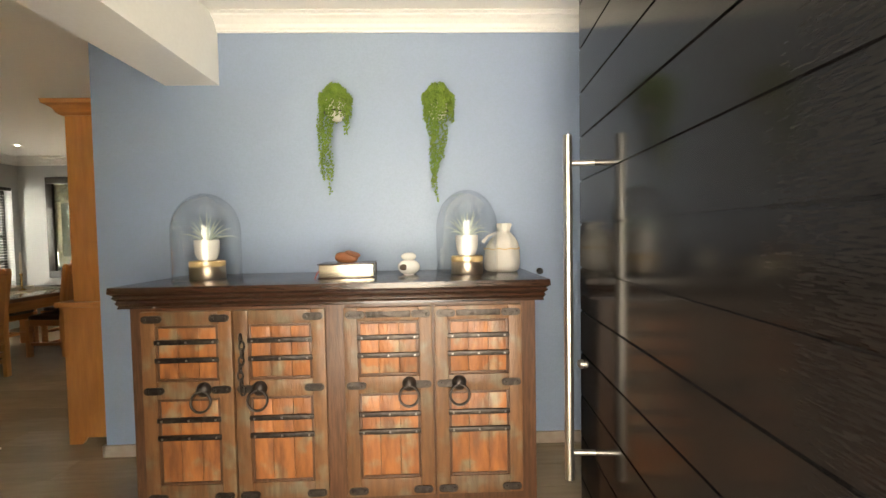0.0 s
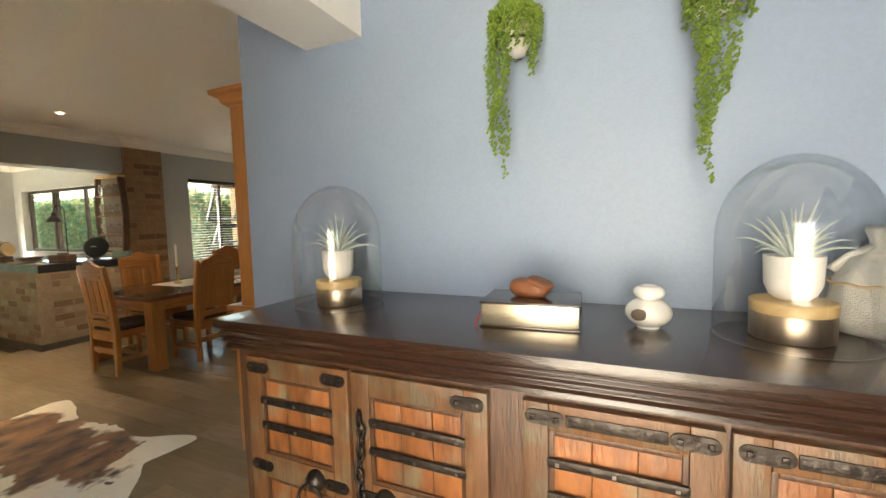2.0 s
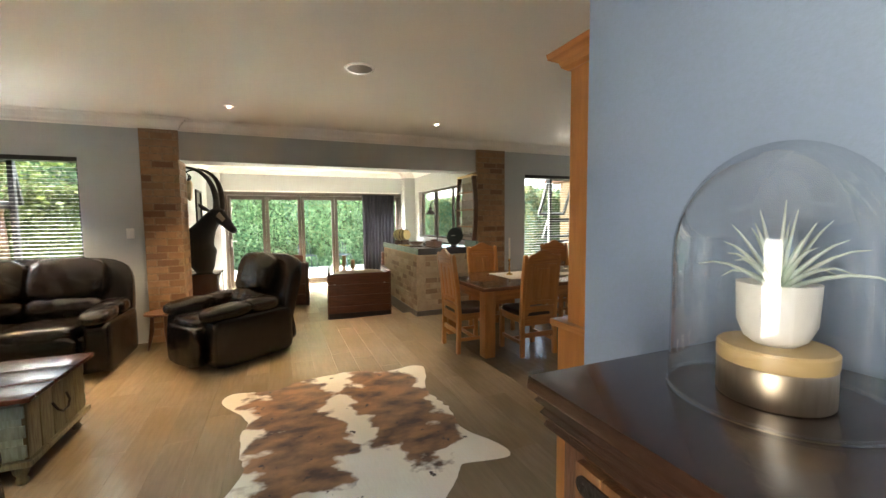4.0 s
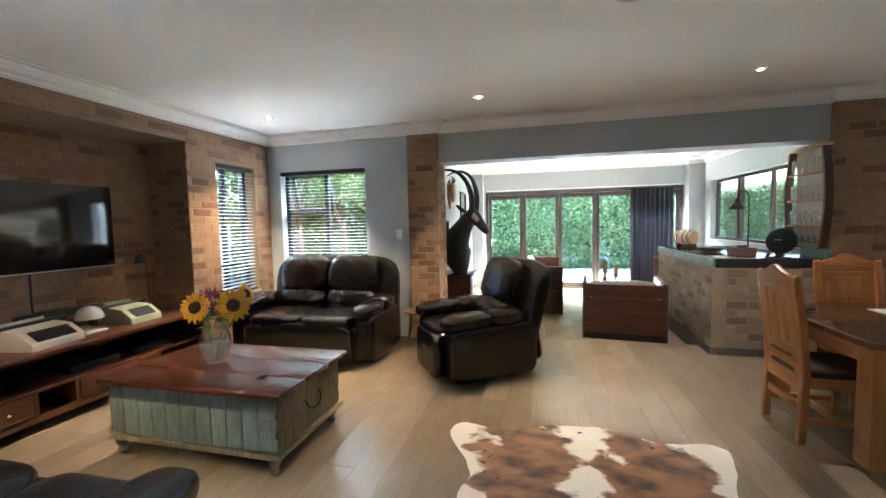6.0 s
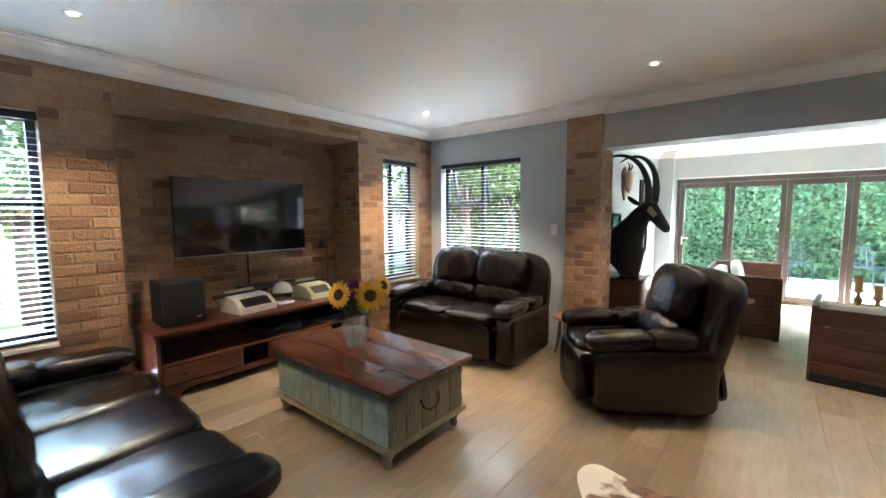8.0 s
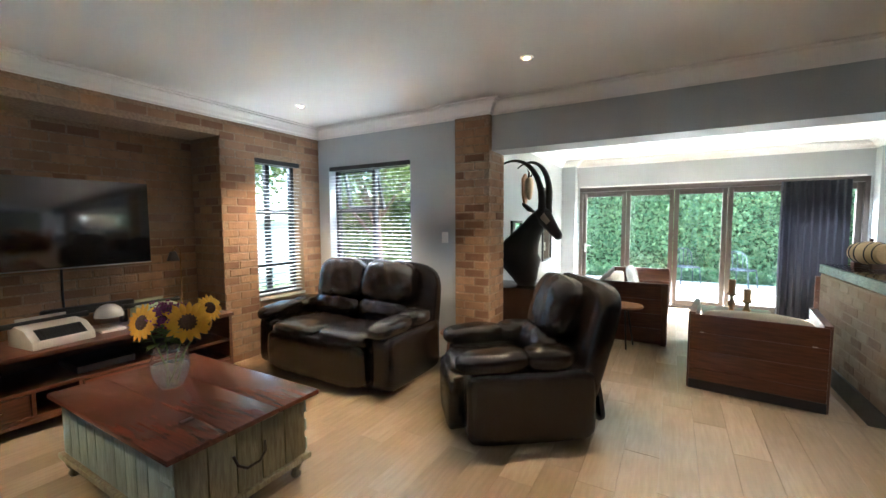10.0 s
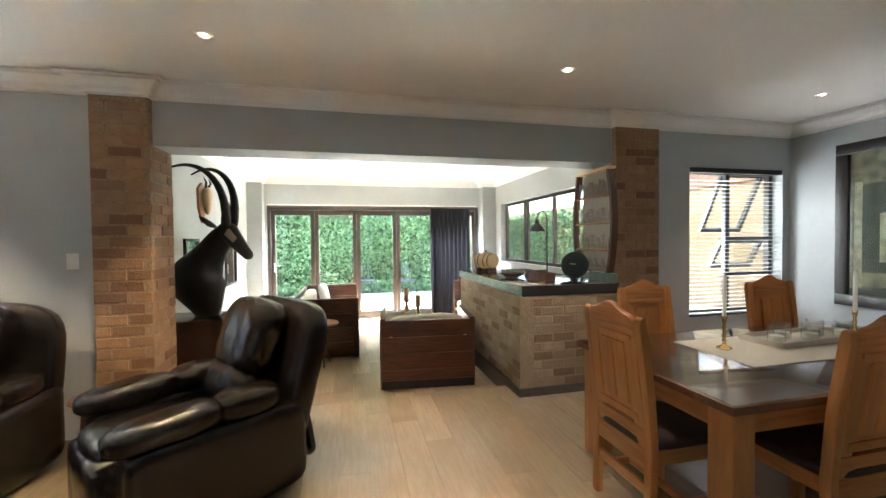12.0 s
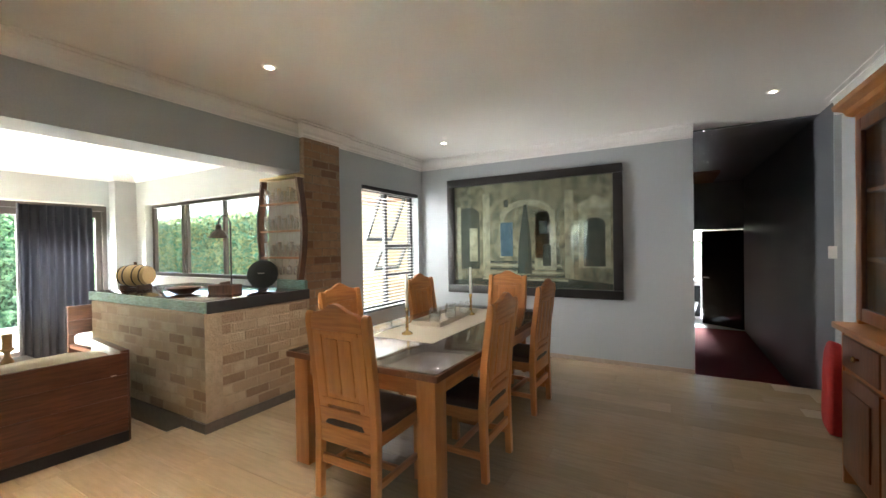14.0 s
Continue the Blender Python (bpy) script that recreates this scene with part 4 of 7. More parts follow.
# ---- hide on the floor ----
def cowhide():
    n, rings = 220, 14
    bm = bmesh.new()
    def reach(q):
        r = 1.0 / math.sqrt((math.cos(q) / 1.02) ** 2 + (math.sin(q) / 0.70) ** 2)
        for at, size, wide in ((2.36, 0.36, 0.20), (-2.36, 0.38, 0.20), (0.79, 0.30, 0.15), (-0.84, 0.28, 0.17), (0.0, 0.12, 0.2), (3.14159, -0.06, 0.25)):
            d = (q - at + math.pi) % (2 * math.pi) - math.pi
            r += size * math.exp(-(d / wide) ** 2)
        return r + 0.05 * noise.noise(Vector((math.cos(q) * 3, math.sin(q) * 3, 0))) + 0.02 * noise.noise(Vector((math.cos(q) * 14, math.sin(q) * 14, 5)))
    rows = [[bm.verts.new((0, 0, 0.010))]]
    for k in range(1, rings + 1):
        row = []
        for i in range(n):
            q = -math.pi + 2 * math.pi * i / n
            r = reach(q) * k / rings
            z = 0.008 + 0.004 * noise.noise(Vector((r * math.cos(q) * 2.4, r * math.sin(q) * 2.4, 1)))
            if k == rings:
                z = 0.003 + 0.012 * max(0, noise.noise(Vector((3 * math.cos(q), 3 * math.sin(q), 9))))
            row.append(bm.verts.new((r * math.cos(q), r * math.sin(q), z)))
        rows.append(row)
    for i in range(n):
        bm.faces.new((rows[0][0], rows[1][i], rows[1][(i + 1) % n]))
    for a, b in zip(rows[1:], rows[2:]):
        for i in range(n):
            bm.faces.new((a[i], b[i], b[(i + 1) % n], a[(i + 1) % n]))
    m = bpy.data.materials.new("brown_and_white_hide")
    m.use_nodes = True
    nd, l = m.node_tree.nodes, m.node_tree.links
    p = nd["Principled BSDF"]
    p.inputs["Roughness"].default_value, p.inputs["Sheen Weight"].default_value = 0.75, 0.2
    co, sep = nd.new("ShaderNodeTexCoord"), nd.new("ShaderNodeSeparateXYZ")
    l.new(co.outputs["Object"], sep.inputs[0])
    def math_node(op, a, b=None, c=None):
        k = nd.new("ShaderNodeMath")
        k.operation = op
        for i, v in enumerate((a, b, c)):
            if v is not None:
                if isinstance(v, (int, float)):
                    k.inputs[i].default_value = v
                else:
                    l.new(v, k.inputs[i])
        return k.outputs[0]
    def noise_node(scale, stretch=(1, 1, 1), detail=5):
        mp, t = nd.new("ShaderNodeMapping"), nd.new("ShaderNodeTexNoise")
        mp.inputs["Scale"].default_value = stretch
        l.new(co.outputs["Object"], mp.inputs[0])
        l.new(mp.outputs[0], t.inputs["Vector"])
        t.inputs["Scale"].default_value, t.inputs["Detail"].default_value = scale, detail
        return t.outputs["Fac"]
    ay = math_node("ABSOLUTE", sep.outputs[1])
    side = math_node("POWER", math_node("DIVIDE", math_node("SUBTRACT", ay, 0.37), 0.31), 2)
    along = math_node("POWER", math_node("DIVIDE", math_node("ADD", sep.outputs[0], 0.18), 0.88), 4)
    field = math_node("SUBTRACT", 1.0, math_node("ADD", side, along))
    ragged = math_node("ADD", field, math_node("MULTIPLY", math_node("SUBTRACT", noise_node(4.2, (1.1, 0.8, 1), 10), 0.5), 4.2))
    patch = nd.new("ShaderNodeMapRange")
    patch.inputs["From Min"].default_value, patch.inputs["From Max"].default_value = 0.0, 0.28
    l.new(ragged, patch.inputs["Value"])
    spots = nd.new("ShaderNodeMapRange")
    spots.inputs["From Min"].default_value, spots.inputs["From Max"].default_value = 0.665, 0.70
    l.new(noise_node(11, (1, 1, 1), 3), spots.inputs["Value"])
    brown = nd.new("ShaderNodeMix")
    brown.data_type = "RGBA"
    tone = nd.new("ShaderNodeMapRange")
    tone.inputs["From Min"].default_value, tone.inputs["From Max"].default_value = 0.36, 0.62
    l.new(noise_node(4.5, (1.5, 0.9, 1), 12), tone.inputs["Value"])
    l.new(tone.outputs[0], brown.inputs["Factor"])
    brown.inputs["A"].default_value, brown.inputs["B"].default_value = (0.055, 0.02, 0.007, 1), (0.34, 0.16, 0.06, 1)
    white = nd.new("ShaderNodeMix")
    white.data_type = "RGBA"
    l.new(noise_node(3, (1, 1, 1), 6), white.inputs["Factor"])
    white.inputs["A"].default_value, white.inputs["B"].default_value = (0.80, 0.70, 0.54, 1), (0.90, 0.86, 0.78, 1)
    one, two = nd.new("ShaderNodeMix"), nd.new("ShaderNodeMix")
    one.data_type = two.data_type = "RGBA"
    l.new(patch.outputs[0], one.inputs["Factor"])
    l.new(white.outputs["Result"], one.inputs["A"])
    l.new(brown.outputs["Result"], one.inputs["B"])
    l.new(math_node("MULTIPLY", spots.outputs[0], math_node("GREATER_THAN", ragged, -1.1)), two.inputs["Factor"])
    l.new(one.outputs["Result"], two.inputs["A"])
    two.inputs["B"].default_value = (0.045, 0.022, 0.012, 1)
    l.new(two.outputs["Result"], p.inputs["Base Color"])
    bp = nd.new("ShaderNodeBump")
    bp.inputs["Strength"].default_value, bp.inputs["Distance"].default_value = 0.5, 0.006
    l.new(noise_node(60, (0.3, 1, 1), 6), bp.inputs["Height"])
    l.new(bp.outputs[0], p.inputs["Normal"])
    ob = part("cowhide_rug", bm, m, None, smooth=True)
    ob.matrix_world = pose(-3.42, 1.95, 0.0, 0, 0, 2)
    tagged(ob, "brown and white cowhide rug lying on the floor", "rug")


cowhide()


# ---- lounge ----
def leather_seat(name, m, seats, width, label, category, recline=0.0):
    """A padded leather seat facing its own +x."""
    ob = thing(name, m, label, category)
    sw = (width - 0.44) / seats
    part("base", puff(0.43, width / 2 - 0.03, 0.185, 12, 10, 0.004, at=(-0.02, 0, 0.215)), LEATHER, ob, smooth=True)
    part("back_frame", puff(0.10, width / 2 - 0.02, 0.49, 5, 12, 0.006, at=(-0.40 - 0.10 * recline, 0, 0.57), turn=Matrix.Rotation(radians(-10 - 12 * recline), 4, "Y"), seed=2), LEATHER, ob, smooth=True)
    part("footrest_panel", puff(0.08, seats * sw / 2 + (0.0 if seats > 1 else 0.02), 0.20, 6, 18, 0.010, at=(0.425 + 0.04 * recline, 0, 0.235), seed=1.3), LEATHER, ob, smooth=True)
    for i in range(seats):
        y = (i - (seats - 1) / 2) * sw
        s = i * 3.7
        part("seat", puff(0.36, sw / 2, 0.095, 4, 16, 0.010, at=(0.14, y, 0.405), seed=s + 1, turn=Matrix.Rotation(radians(-3), 4, "Y")), LEATHER, ob, smooth=True)
        lean = Matrix.Rotation(radians(-14 - 12 * recline), 4, "Y")
        part("lumbar_cushion", puff(0.10, sw / 2 - 0.005, 0.115, 2.8, 16, 0.015, at=(-0.20, y, 0.58), turn=lean, seed=s + 5), LEATHER, ob, smooth=True)
        part("back_cushion", puff(0.135, sw / 2 + 0.005, 0.235, 3.4, 18, 0.013, at=(-0.285 - 0.09 * recline, y, 0.835), turn=lean, seed=s + 8), LEATHER, ob, smooth=True)
    for side in (-1, 1):
        y = side * (width / 2 - 0.12)
        part("arm_side", puff(0.43, 0.10, 0.24, 9, 10, 0.004, at=(-0.01, y + side * 0.015, 0.27)), LEATHER, ob, smooth=True)
        part("arm_pad", puff(0.25, 0.115, 0.075, 2.8, 14, 0.008, at=(0.23, y, 0.555), seed=side, turn=Matrix.Rotation(radians(3), 4, "Y")), LEATHER, ob, smooth=True)
        part("arm_pad", puff(0.17, 0.115, 0.08, 3, 10, 0.010, at=(-0.14, y, 0.565), seed=side + 4), LEATHER, ob, smooth=True)
    if recline:
        part("rear_skirt", puff(0.03, width / 2 - 0.08, 0.20, 5, 8, 0.004, at=(-0.50, 0, 0.27), turn=Matrix.Rotation(radians(10), 4, "Y")), LEATHER, ob, smooth=True)
    return ob


leather_seat("loveseat", pose(-5.58, -0.80, 0), 2, 1.68, "two-seat dark brown leather recliner sofa under the window", "sofa")
leather_seat("recliner", pose(-5.40, 1.01, 0, 0, 0, -53), 1, 0.92, "dark brown leather recliner armchair, slightly tilted back", "armchair", 0.5)
leather_seat("three_seat_sofa", pose(-2.20, -0.52, 0, 0, 0, 180), 3, 2.16, "long dark leather sofa with stitched seat cushions", "sofa")


def trunk():
    ob = thing("trunk_table", pose(0, 0, 0), "painted green wooden trunk used as a coffee table", "trunk")
    green = material("flaking_green_paint", (0.26, 0.325, 0.28), 0.55, grain=(8, (0.16, 0.18, 0.135), 0.6), stain=(6, (0.32, 0.40, 0.36), 0.6), bump=0.4, bump_scale=24, stretch=(8, 8, 1), random_tint=0.14)
    worn = material("worn_green_brown_paint", (0.20, 0.175, 0.10), 0.6, grain=(8, (0.10, 0.075, 0.04), 0.7), stain=(7, (0.25, 0.24, 0.16), 0.6), bump=0.4, bump_scale=24, stretch=(8, 8, 1), random_tint=0.14)
    lid = material("mahogany_lid", (0.105, 0.032, 0.019), 0.26, grain=(7, (0.05, 0.014, 0.009), 0.8), stain=(3, (0.16, 0.06, 0.035), 0.5), bump=0.12, bump_scale=20, stretch=(9, 0.9, 9), coat=0.2)
    part("carcass", boxes((-4.125, -3.475, -1.00, 0.195, 0.125, 0.468)), worn, ob)
    for k, (a, b) in enumerate(((-4.215, -3.945), (-3.944, -3.668), (-3.667, -3.405))):
        part("lid_board", boxes((a, b, -1.05, 0.262, 0.470, 0.498 + 0.001 * (k % 2))), lid, ob, "dark mahogany board", edge=0.005)
    n = 11
    for i in range(n):
        y0 = -1.01 + 1.21 * i / n
        for x0, x1 in ((-3.476, -3.452), (-4.148, -4.124)):
            part("side_board", boxes((x0, x1, y0 + 0.003, y0 + 1.21 / n - 0.003, 0.14, 0.469)), green, ob, edge=0.004)
    for i in range(5):
        x0 = -4.145 + 0.69 * i / 5
        for y0, y1 in ((0.196, 0.218), (-1.023, -1.001)):
            part("end_board", boxes((x0 + 0.003, x0 + 0.135, y0, y1, 0.14, 0.469)), worn, ob, edge=0.004)
    for x in (-3.452, -4.158):
        for z in (0.19, 0.30, 0.41):
            part("corner_strap", boxes((x, x + 0.010, 0.10, 0.215, z - 0.035, z + 0.035)), green, ob, edge=0.003)
    part("plinth", boxes((-4.17, -3.43, -1.04, 0.237, 0.105, 0.138)), worn, ob, edge=0.006)
    for x in (-4.11, -3.48):
        for y in (-0.97, 0.17):
            part("foot", lathe([(0, 0), (0.022, 0), (0.030, 0.02), (0.020, 0.04), (0.034, 0.065), (0.040, 0.085), (0.03, 0.106), (0, 0.106)], 18, (x, y, 0)), worn, ob, "turned wooden foot", smooth=True)
    part("drop_handle", tube(bmesh.new(), [(-3.88, 0.224, 0.345), (-3.87, 0.243, 0.30), (-3.83, 0.25, 0.268), (-3.76, 0.25, 0.268), (-3.72, 0.243, 0.30), (-3.71, 0.224, 0.345)], 0.007, 8), IRON, ob, "iron drop handle", smooth=True)
    part("latch", boxes((-3.66, -3.60, -0.03, 0.0, 0.4995, 0.504)), IRON, ob, "small iron lid latch", edge=0.001)


trunk()


def flower_vase():
    ob = thing("flower_vase", pose(-3.80, -0.51, 0.4995), "glass vase of sunflowers and purple flowers on the trunk", "vase")
    rng = random.Random(4)
    clear = glass("vase_glass", (0.985, 0.99, 0.99), power=3.0, least=0.05)
    wet = glass("vase_water", (0.92, 0.96, 0.98), power=4.0, least=0.03)
    wn_, wl = wet.node_tree.nodes, wet.node_tree.links
    # pale diffuse share mixed into the clear water so that it looks lit
    lit_tint, blend = wn_.new("ShaderNodeBsdfDiffuse"), wn_.new("ShaderNodeMixShader")
    lit_tint.inputs[0].default_value, blend.inputs[0].default_value = (0.62, 0.72, 0.76, 1), 0.3
    wl.new(wn_["Mix Shader"].outputs[0], blend.inputs[1])
    wl.new(lit_tint.outputs[0], blend.inputs[2])
    wl.new(blend.outputs[0], wn_["Material Output"].inputs[0])
    v = part("vase", lathe([(a * 1.25, b * 1.27) for a, b in ((0, 0.001), (0.042, 0.001), (0.048, 0.004), (0.068, 0.05), (0.080, 0.10), (0.078, 0.14), (0.062, 0.185), (0.058, 0.205), (0.055, 0.205), (0.059, 0.185), (0.075, 0.14), (0.077, 0.10), (0.065, 0.05), (0.045, 0.008), (0, 0.007))], 32), clear, ob, "clear rounded glass", smooth=True)
    v.visible_shadow = False
    water = part("water", lathe([(a * 1.24, b * 1.27) for a, b in ((0, 0.009), (0.044, 0.009), (0.064, 0.05), (0.0755, 0.10), (0.072, 0.115), (0, 0.115))], 28), wet, ob, smooth=True)
    water.visible_shadow = False
    petal = material("sunflower_petal", (0.80, 0.42, 0.012), 0.55, grain=(20, (0.66, 0.28, 0.008), 0.6))
    heart = material("sunflower_heart", (0.055, 0.022, 0.010), 0.9, grain=(90, (0.11, 0.05, 0.018), 0.7), bump=0.8, bump_scale=160)
    stem = material("green_stem", (0.10, 0.17, 0.04), 0.6, grain=(20, (0.07, 0.12, 0.03), 0.6))
    purple = material("purple_flower", (0.17, 0.03, 0.13), 0.7, grain=(40, (0.28, 0.06, 0.20), 0.6))
    heads = [((-0.05, 0.115, 0.395), 0.118, (0.5, 0.85, 0.2)), ((0.115, -0.03, 0.41), 0.10, (0.9, 0.25, 0.3)), ((-0.17, 0.125, 0.455), 0.082, (-0.1, 0.9, 0.35)), ((-0.14, 0.14, 0.37), 0.055, (-0.4, 0.9, 0.0)), ((-0.02, -0.11, 0.39), 0.06, (-0.2, -0.9, 0.4))]
    for at, r, way in heads:
        turn = Vector(way).normalized().to_track_quat("Z", "Y").to_matrix().to_4x4()
        m = Matrix.Translation(at) @ turn
        part("stem", tube(bmesh.new(), [(rng.uniform(-0.03, 0.03), rng.uniform(-0.03, 0.03), 0.015), (at[0] * 0.35, at[1] * 0.35, 0.20), Vector(at) - 0.02 * Vector(way)], 0.004, 6), stem, ob, smooth=True)
        h = part("flower_heart", lathe([(0, 0.012), (r * 0.2, 0.014), (r * 0.42, 0.009), (r * 0.46, 0.0), (r * 0.3, -0.01), (0, -0.012)], 20), heart, ob, "brown sunflower heart", smooth=True)
        h.matrix_local = m
        bm = bmesh.new()
        for ring, count in ((0, 17), (1, 15)):
            for i in range(count):
                q = 2 * math.pi * (i + 0.5 * ring) / count + rng.uniform(-0.06, 0.06)
                L = r * rng.uniform(0.93, 1.08)
                c, s = math.cos(q), math.sin(q)
                rows = []
                for d, w in ((0.36, 0.10), (0.62, 0.155), (0.86, 0.10), (1.0, 0.015)):
                    lift = 0.02 * r * (1 - ring) + 0.10 * r * math.sin(d * 3) * (0.6 + 0.5 * ring)
                    rows.append([bm.verts.new((L * d * c - w * r * k * s, L * d * s + w * r * k * c, lift - 0.05 * r * abs(k) * (1 if k else 0))) for k in (-1, 0, 1)])
                for a, b in zip(rows, rows[1:]):
                    for k in range(2):
                        bm.faces.new((a[k], a[k + 1], b[k + 1], b[k]))
        part("petals", bm, petal, h, "yellow petals", smooth=True)
    for at, r in (((0.02, 0.02, 0.48), 0.06), ((0.065, 0.04, 0.415), 0.045), ((0.0, -0.01, 0.485), 0.04), ((-0.05, 0.03, 0.455), 0.045), ((0.05, -0.03, 0.45), 0.04)):
        vs = bmesh.new()
        for i in range(60):
            c = Vector(at) + Vector((rng.gauss(0, 1), rng.gauss(0, 1), rng.gauss(0, 0.7))) * r * 0.5
            bmesh.ops.create_icosphere(vs, subdivisions=1, radius=rng.uniform(0.004, 0.008), matrix=Matrix.Translation(c))
        tagged(part("purple_bloom", vs, purple, ob, "purple blossom cluster"), kind="stuff")
    bm = bmesh.new()
    for i in range(64):
        q, L, tilt = rng.uniform(0, 6.28), rng.uniform(0.06, 0.11), rng.uniform(-0.2, 0.9)
        c = Vector((rng.uniform(-0.06, 0.06), rng.uniform(-0.08, 0.08), rng.uniform(0.27, 0.39)))
        d = Vector((math.cos(q) * math.cos(tilt), math.sin(q) * math.cos(tilt), math.sin(tilt)))
        s = d.cross(Vector((0, 0, 1))).normalized()
        u = [c, c + d * L * 0.5 + s * L * 0.25, c + d * L - Vector((0, 0, 0.015)), c + d * L * 0.5 - s * L * 0.25]
        bm.faces.new([bm.verts.new(p) for p in u])
    part("foliage", bm, stem, ob, "green leaves")


flower_vase()

# television and what stands below it
tv = thing("television", pose(-3.885, -2.35, 1.467), "large flat black television hung on the brick wall", "television")
part("screen", boxes((-0.655, 0.655, -0.008, 0.0, -0.365, 0.371)), material("tv_screen", (0.006, 0.006, 0.007), 0.16, grain=(30, (0.008, 0.008, 0.009), 0.4), coat=1.0, spec=0.5, coat_ior=1.8), tv, "glossy black screen", edge=0.002)
part("casing", boxes((-0.659, 0.659, -0.045, -0.009, -0.370, 0.371)), BLACK_PLASTIC, tv, edge=0.004)
part("lower_trim", boxes((-0.659, 0.659, -0.03, 0.003, -0.378, -0.3705)), STEEL, tv, "silver lower trim", edge=0.001)
part("bracket", boxes((-0.2, 0.2, -0.069, -0.046, -0.2, 0.2)), BLACK_PLASTIC, tv)
cable = thing("cable_cover", pose(-3.90, -2.42, 0.57), "black television cable running down the brick", "cable")
part("cable", tube(bmesh.new(), [(0, 0.012, 0.52), (0.004, 0.014, 0.3), (-0.002, 0.014, 0.005)], 0.009, 8), BLACK_PLASTIC, cable, smooth=True)


def media_unit():
    ob = thing("media_unit", pose(0, 0, 0), "long low red-brown wooden television stand with drawers", "television stand")
    x0, x1, y0, y1 = -4.985, -2.885, -2.39, -1.80
    part("top", boxes((x0 - 0.012, x1 + 0.02, y0, y1 + 0.02, 0.535, 0.568)), RED_WOOD, ob, edge=0.006)
    part("middle_shelf", boxes((x0 + 0.03, x1 - 0.03, y0, y1 - 0.01, 0.285, 0.31)), RED_WOOD, ob, edge=0.003)
    part("bottom_shelf", boxes((x0 + 0.03, x1 - 0.03, y0, y1 - 0.01, 0.10, 0.125)), RED_WOOD, ob, edge=0.003)
    for x in (x0, x1 - 0.03):
        part("end_panel", boxes((x, x + 0.03, y0, y1, 0.0, 0.535)), RED_WOOD, ob, edge=0.003)
    for x in (x0 + 0.70, x1 - 0.92, x1 - 0.66):
        part("divider", boxes((x, x + 0.022, y0, y1 - 0.01, 0.125, 0.285)), RED_WOOD, ob)
    part("back", boxes((x0 + 0.03, x1 - 0.03, y0, y0 + 0.012, 0.125, 0.535)), RED_WOOD, ob)
    for a, b in ((x1 - 0.63, x1 - 0.04), (x1 - 1.60, x1 - 0.93)):
        d = part("drawer", boxes((a, b, y1 - 0.024, y1 - 0.004, 0.13, 0.28)), RED_WOOD, ob, edge=0.004)
        for k in (0.25, 0.75):
            part("knob", lathe([(0, 0), (0.006, 0), (0.006, 0.010), (0.013, 0.016), (0.009, 0.024), (0, 0.025)], 12), BRASS, d, smooth=True).matrix_local = pose(a + (b - a) * k, y1 - 0.004, 0.205, -90, 0, 0)
    foot = [(x1 - 0.03, 0.0), (x1 - 0.13, 0.0), (x1 - 0.16, 0.05), (x1 - 0.24, 0.075), (x0 + 0.24, 0.075), (x0 + 0.16, 0.05), (x0 + 0.13, 0.0), (x0 + 0.03, 0.0), (x0 + 0.03, 0.10), (x1 - 0.03, 0.10)]
    part("shaped_apron", prism(foot, y1 - 0.022, y1 - 0.004, "xz"), RED_WOOD, ob)
    for x in (x1 - 1.3, x0 + 0.3):
        part("decoder", boxes((x, x + 0.38, y0 + 0.1, y1 - 0.1, 0.311, 0.365)), BLACK_PLASTIC, ob, "black decoder box", edge=0.004)


media_unit()
sub = thing("subwoofer", pose(-3.14, -2.07, 0.568), "black cube loudspeaker on the television stand", "loudspeaker")
part("cabinet", boxes((-0.165, 0.165, -0.15, 0.14, 0.012, 0.375)), BLACK_PLASTIC, sub, edge=0.012)
part("grille", boxes((-0.15, 0.15, 0.14, 0.150, 0.03, 0.36)), material("speaker_cloth", (0.012, 0.012, 0.013), 0.95, grain=(300, (0.025, 0.025, 0.025), 0.6), bump=0.6, bump_scale=400), sub, "black cloth grille", edge=0.004)
part("badge", boxes((-0.12, -0.085, 0.150, 0.152, 0.05, 0.065)), STEEL, sub)
for x in (-0.13, 0.13):
    part("foot", boxes((x - 0.02, x + 0.02, -0.1, 0.1, 0.0, 0.012)), BLACK_PLASTIC, sub)


def typewriter(x, y, turn, w, shell, label):
    ob = thing("typewriter", pose(x, y, 0.568, 0, 0, turn), label, "typewriter", "old typewriters")
    part("body", prism([(-0.17, 0.0), (0.17, 0.0), (0.165, 0.06), (0.06, 0.135), (-0.10, 0.155), (-0.165, 0.12)], -w, w, "yz"), shell, ob, edge=0.012)
    well = part("keyboard_well", boxes((-w + 0.05, w - 0.05, -0.055, 0.055, -0.006, 0.002)), BLACK_PLASTIC, ob, "dark keyboard")
    well.matrix_local = pose(0, 0.115, 0.098, -35.5, 0, 0)
    for r in range(4):
        for c in range(10):
            k = part("key", boxes((-0.008, 0.008, -0.008, 0.008, 0, 0.006)), BLACK_PLASTIC, well)
            k.matrix_local = pose((c - 4.5) * (2 * w - 0.13) / 10, -0.038 + 0.025 * r, 0.003)
    part("roller", tube(bmesh.new(), [(-w - 0.06, -0.10, 0.155), (w + 0.06, -0.10, 0.155)], 0.021, 16), BLACK_PLASTIC, ob, smooth="auto")
    for s in (-1, 1):
        part("roller_knob", tube(bmesh.new(), [(s * (w + 0.06), -0.10, 0.155), (s * (w + 0.085), -0.10, 0.155)], 0.024, 14), BLACK_PLASTIC, ob, smooth="auto")
    part("paper_rest", boxes((-w * 0.8, w * 0.8, -0.15, -0.145, 0.15, 0.19)), shell, ob)


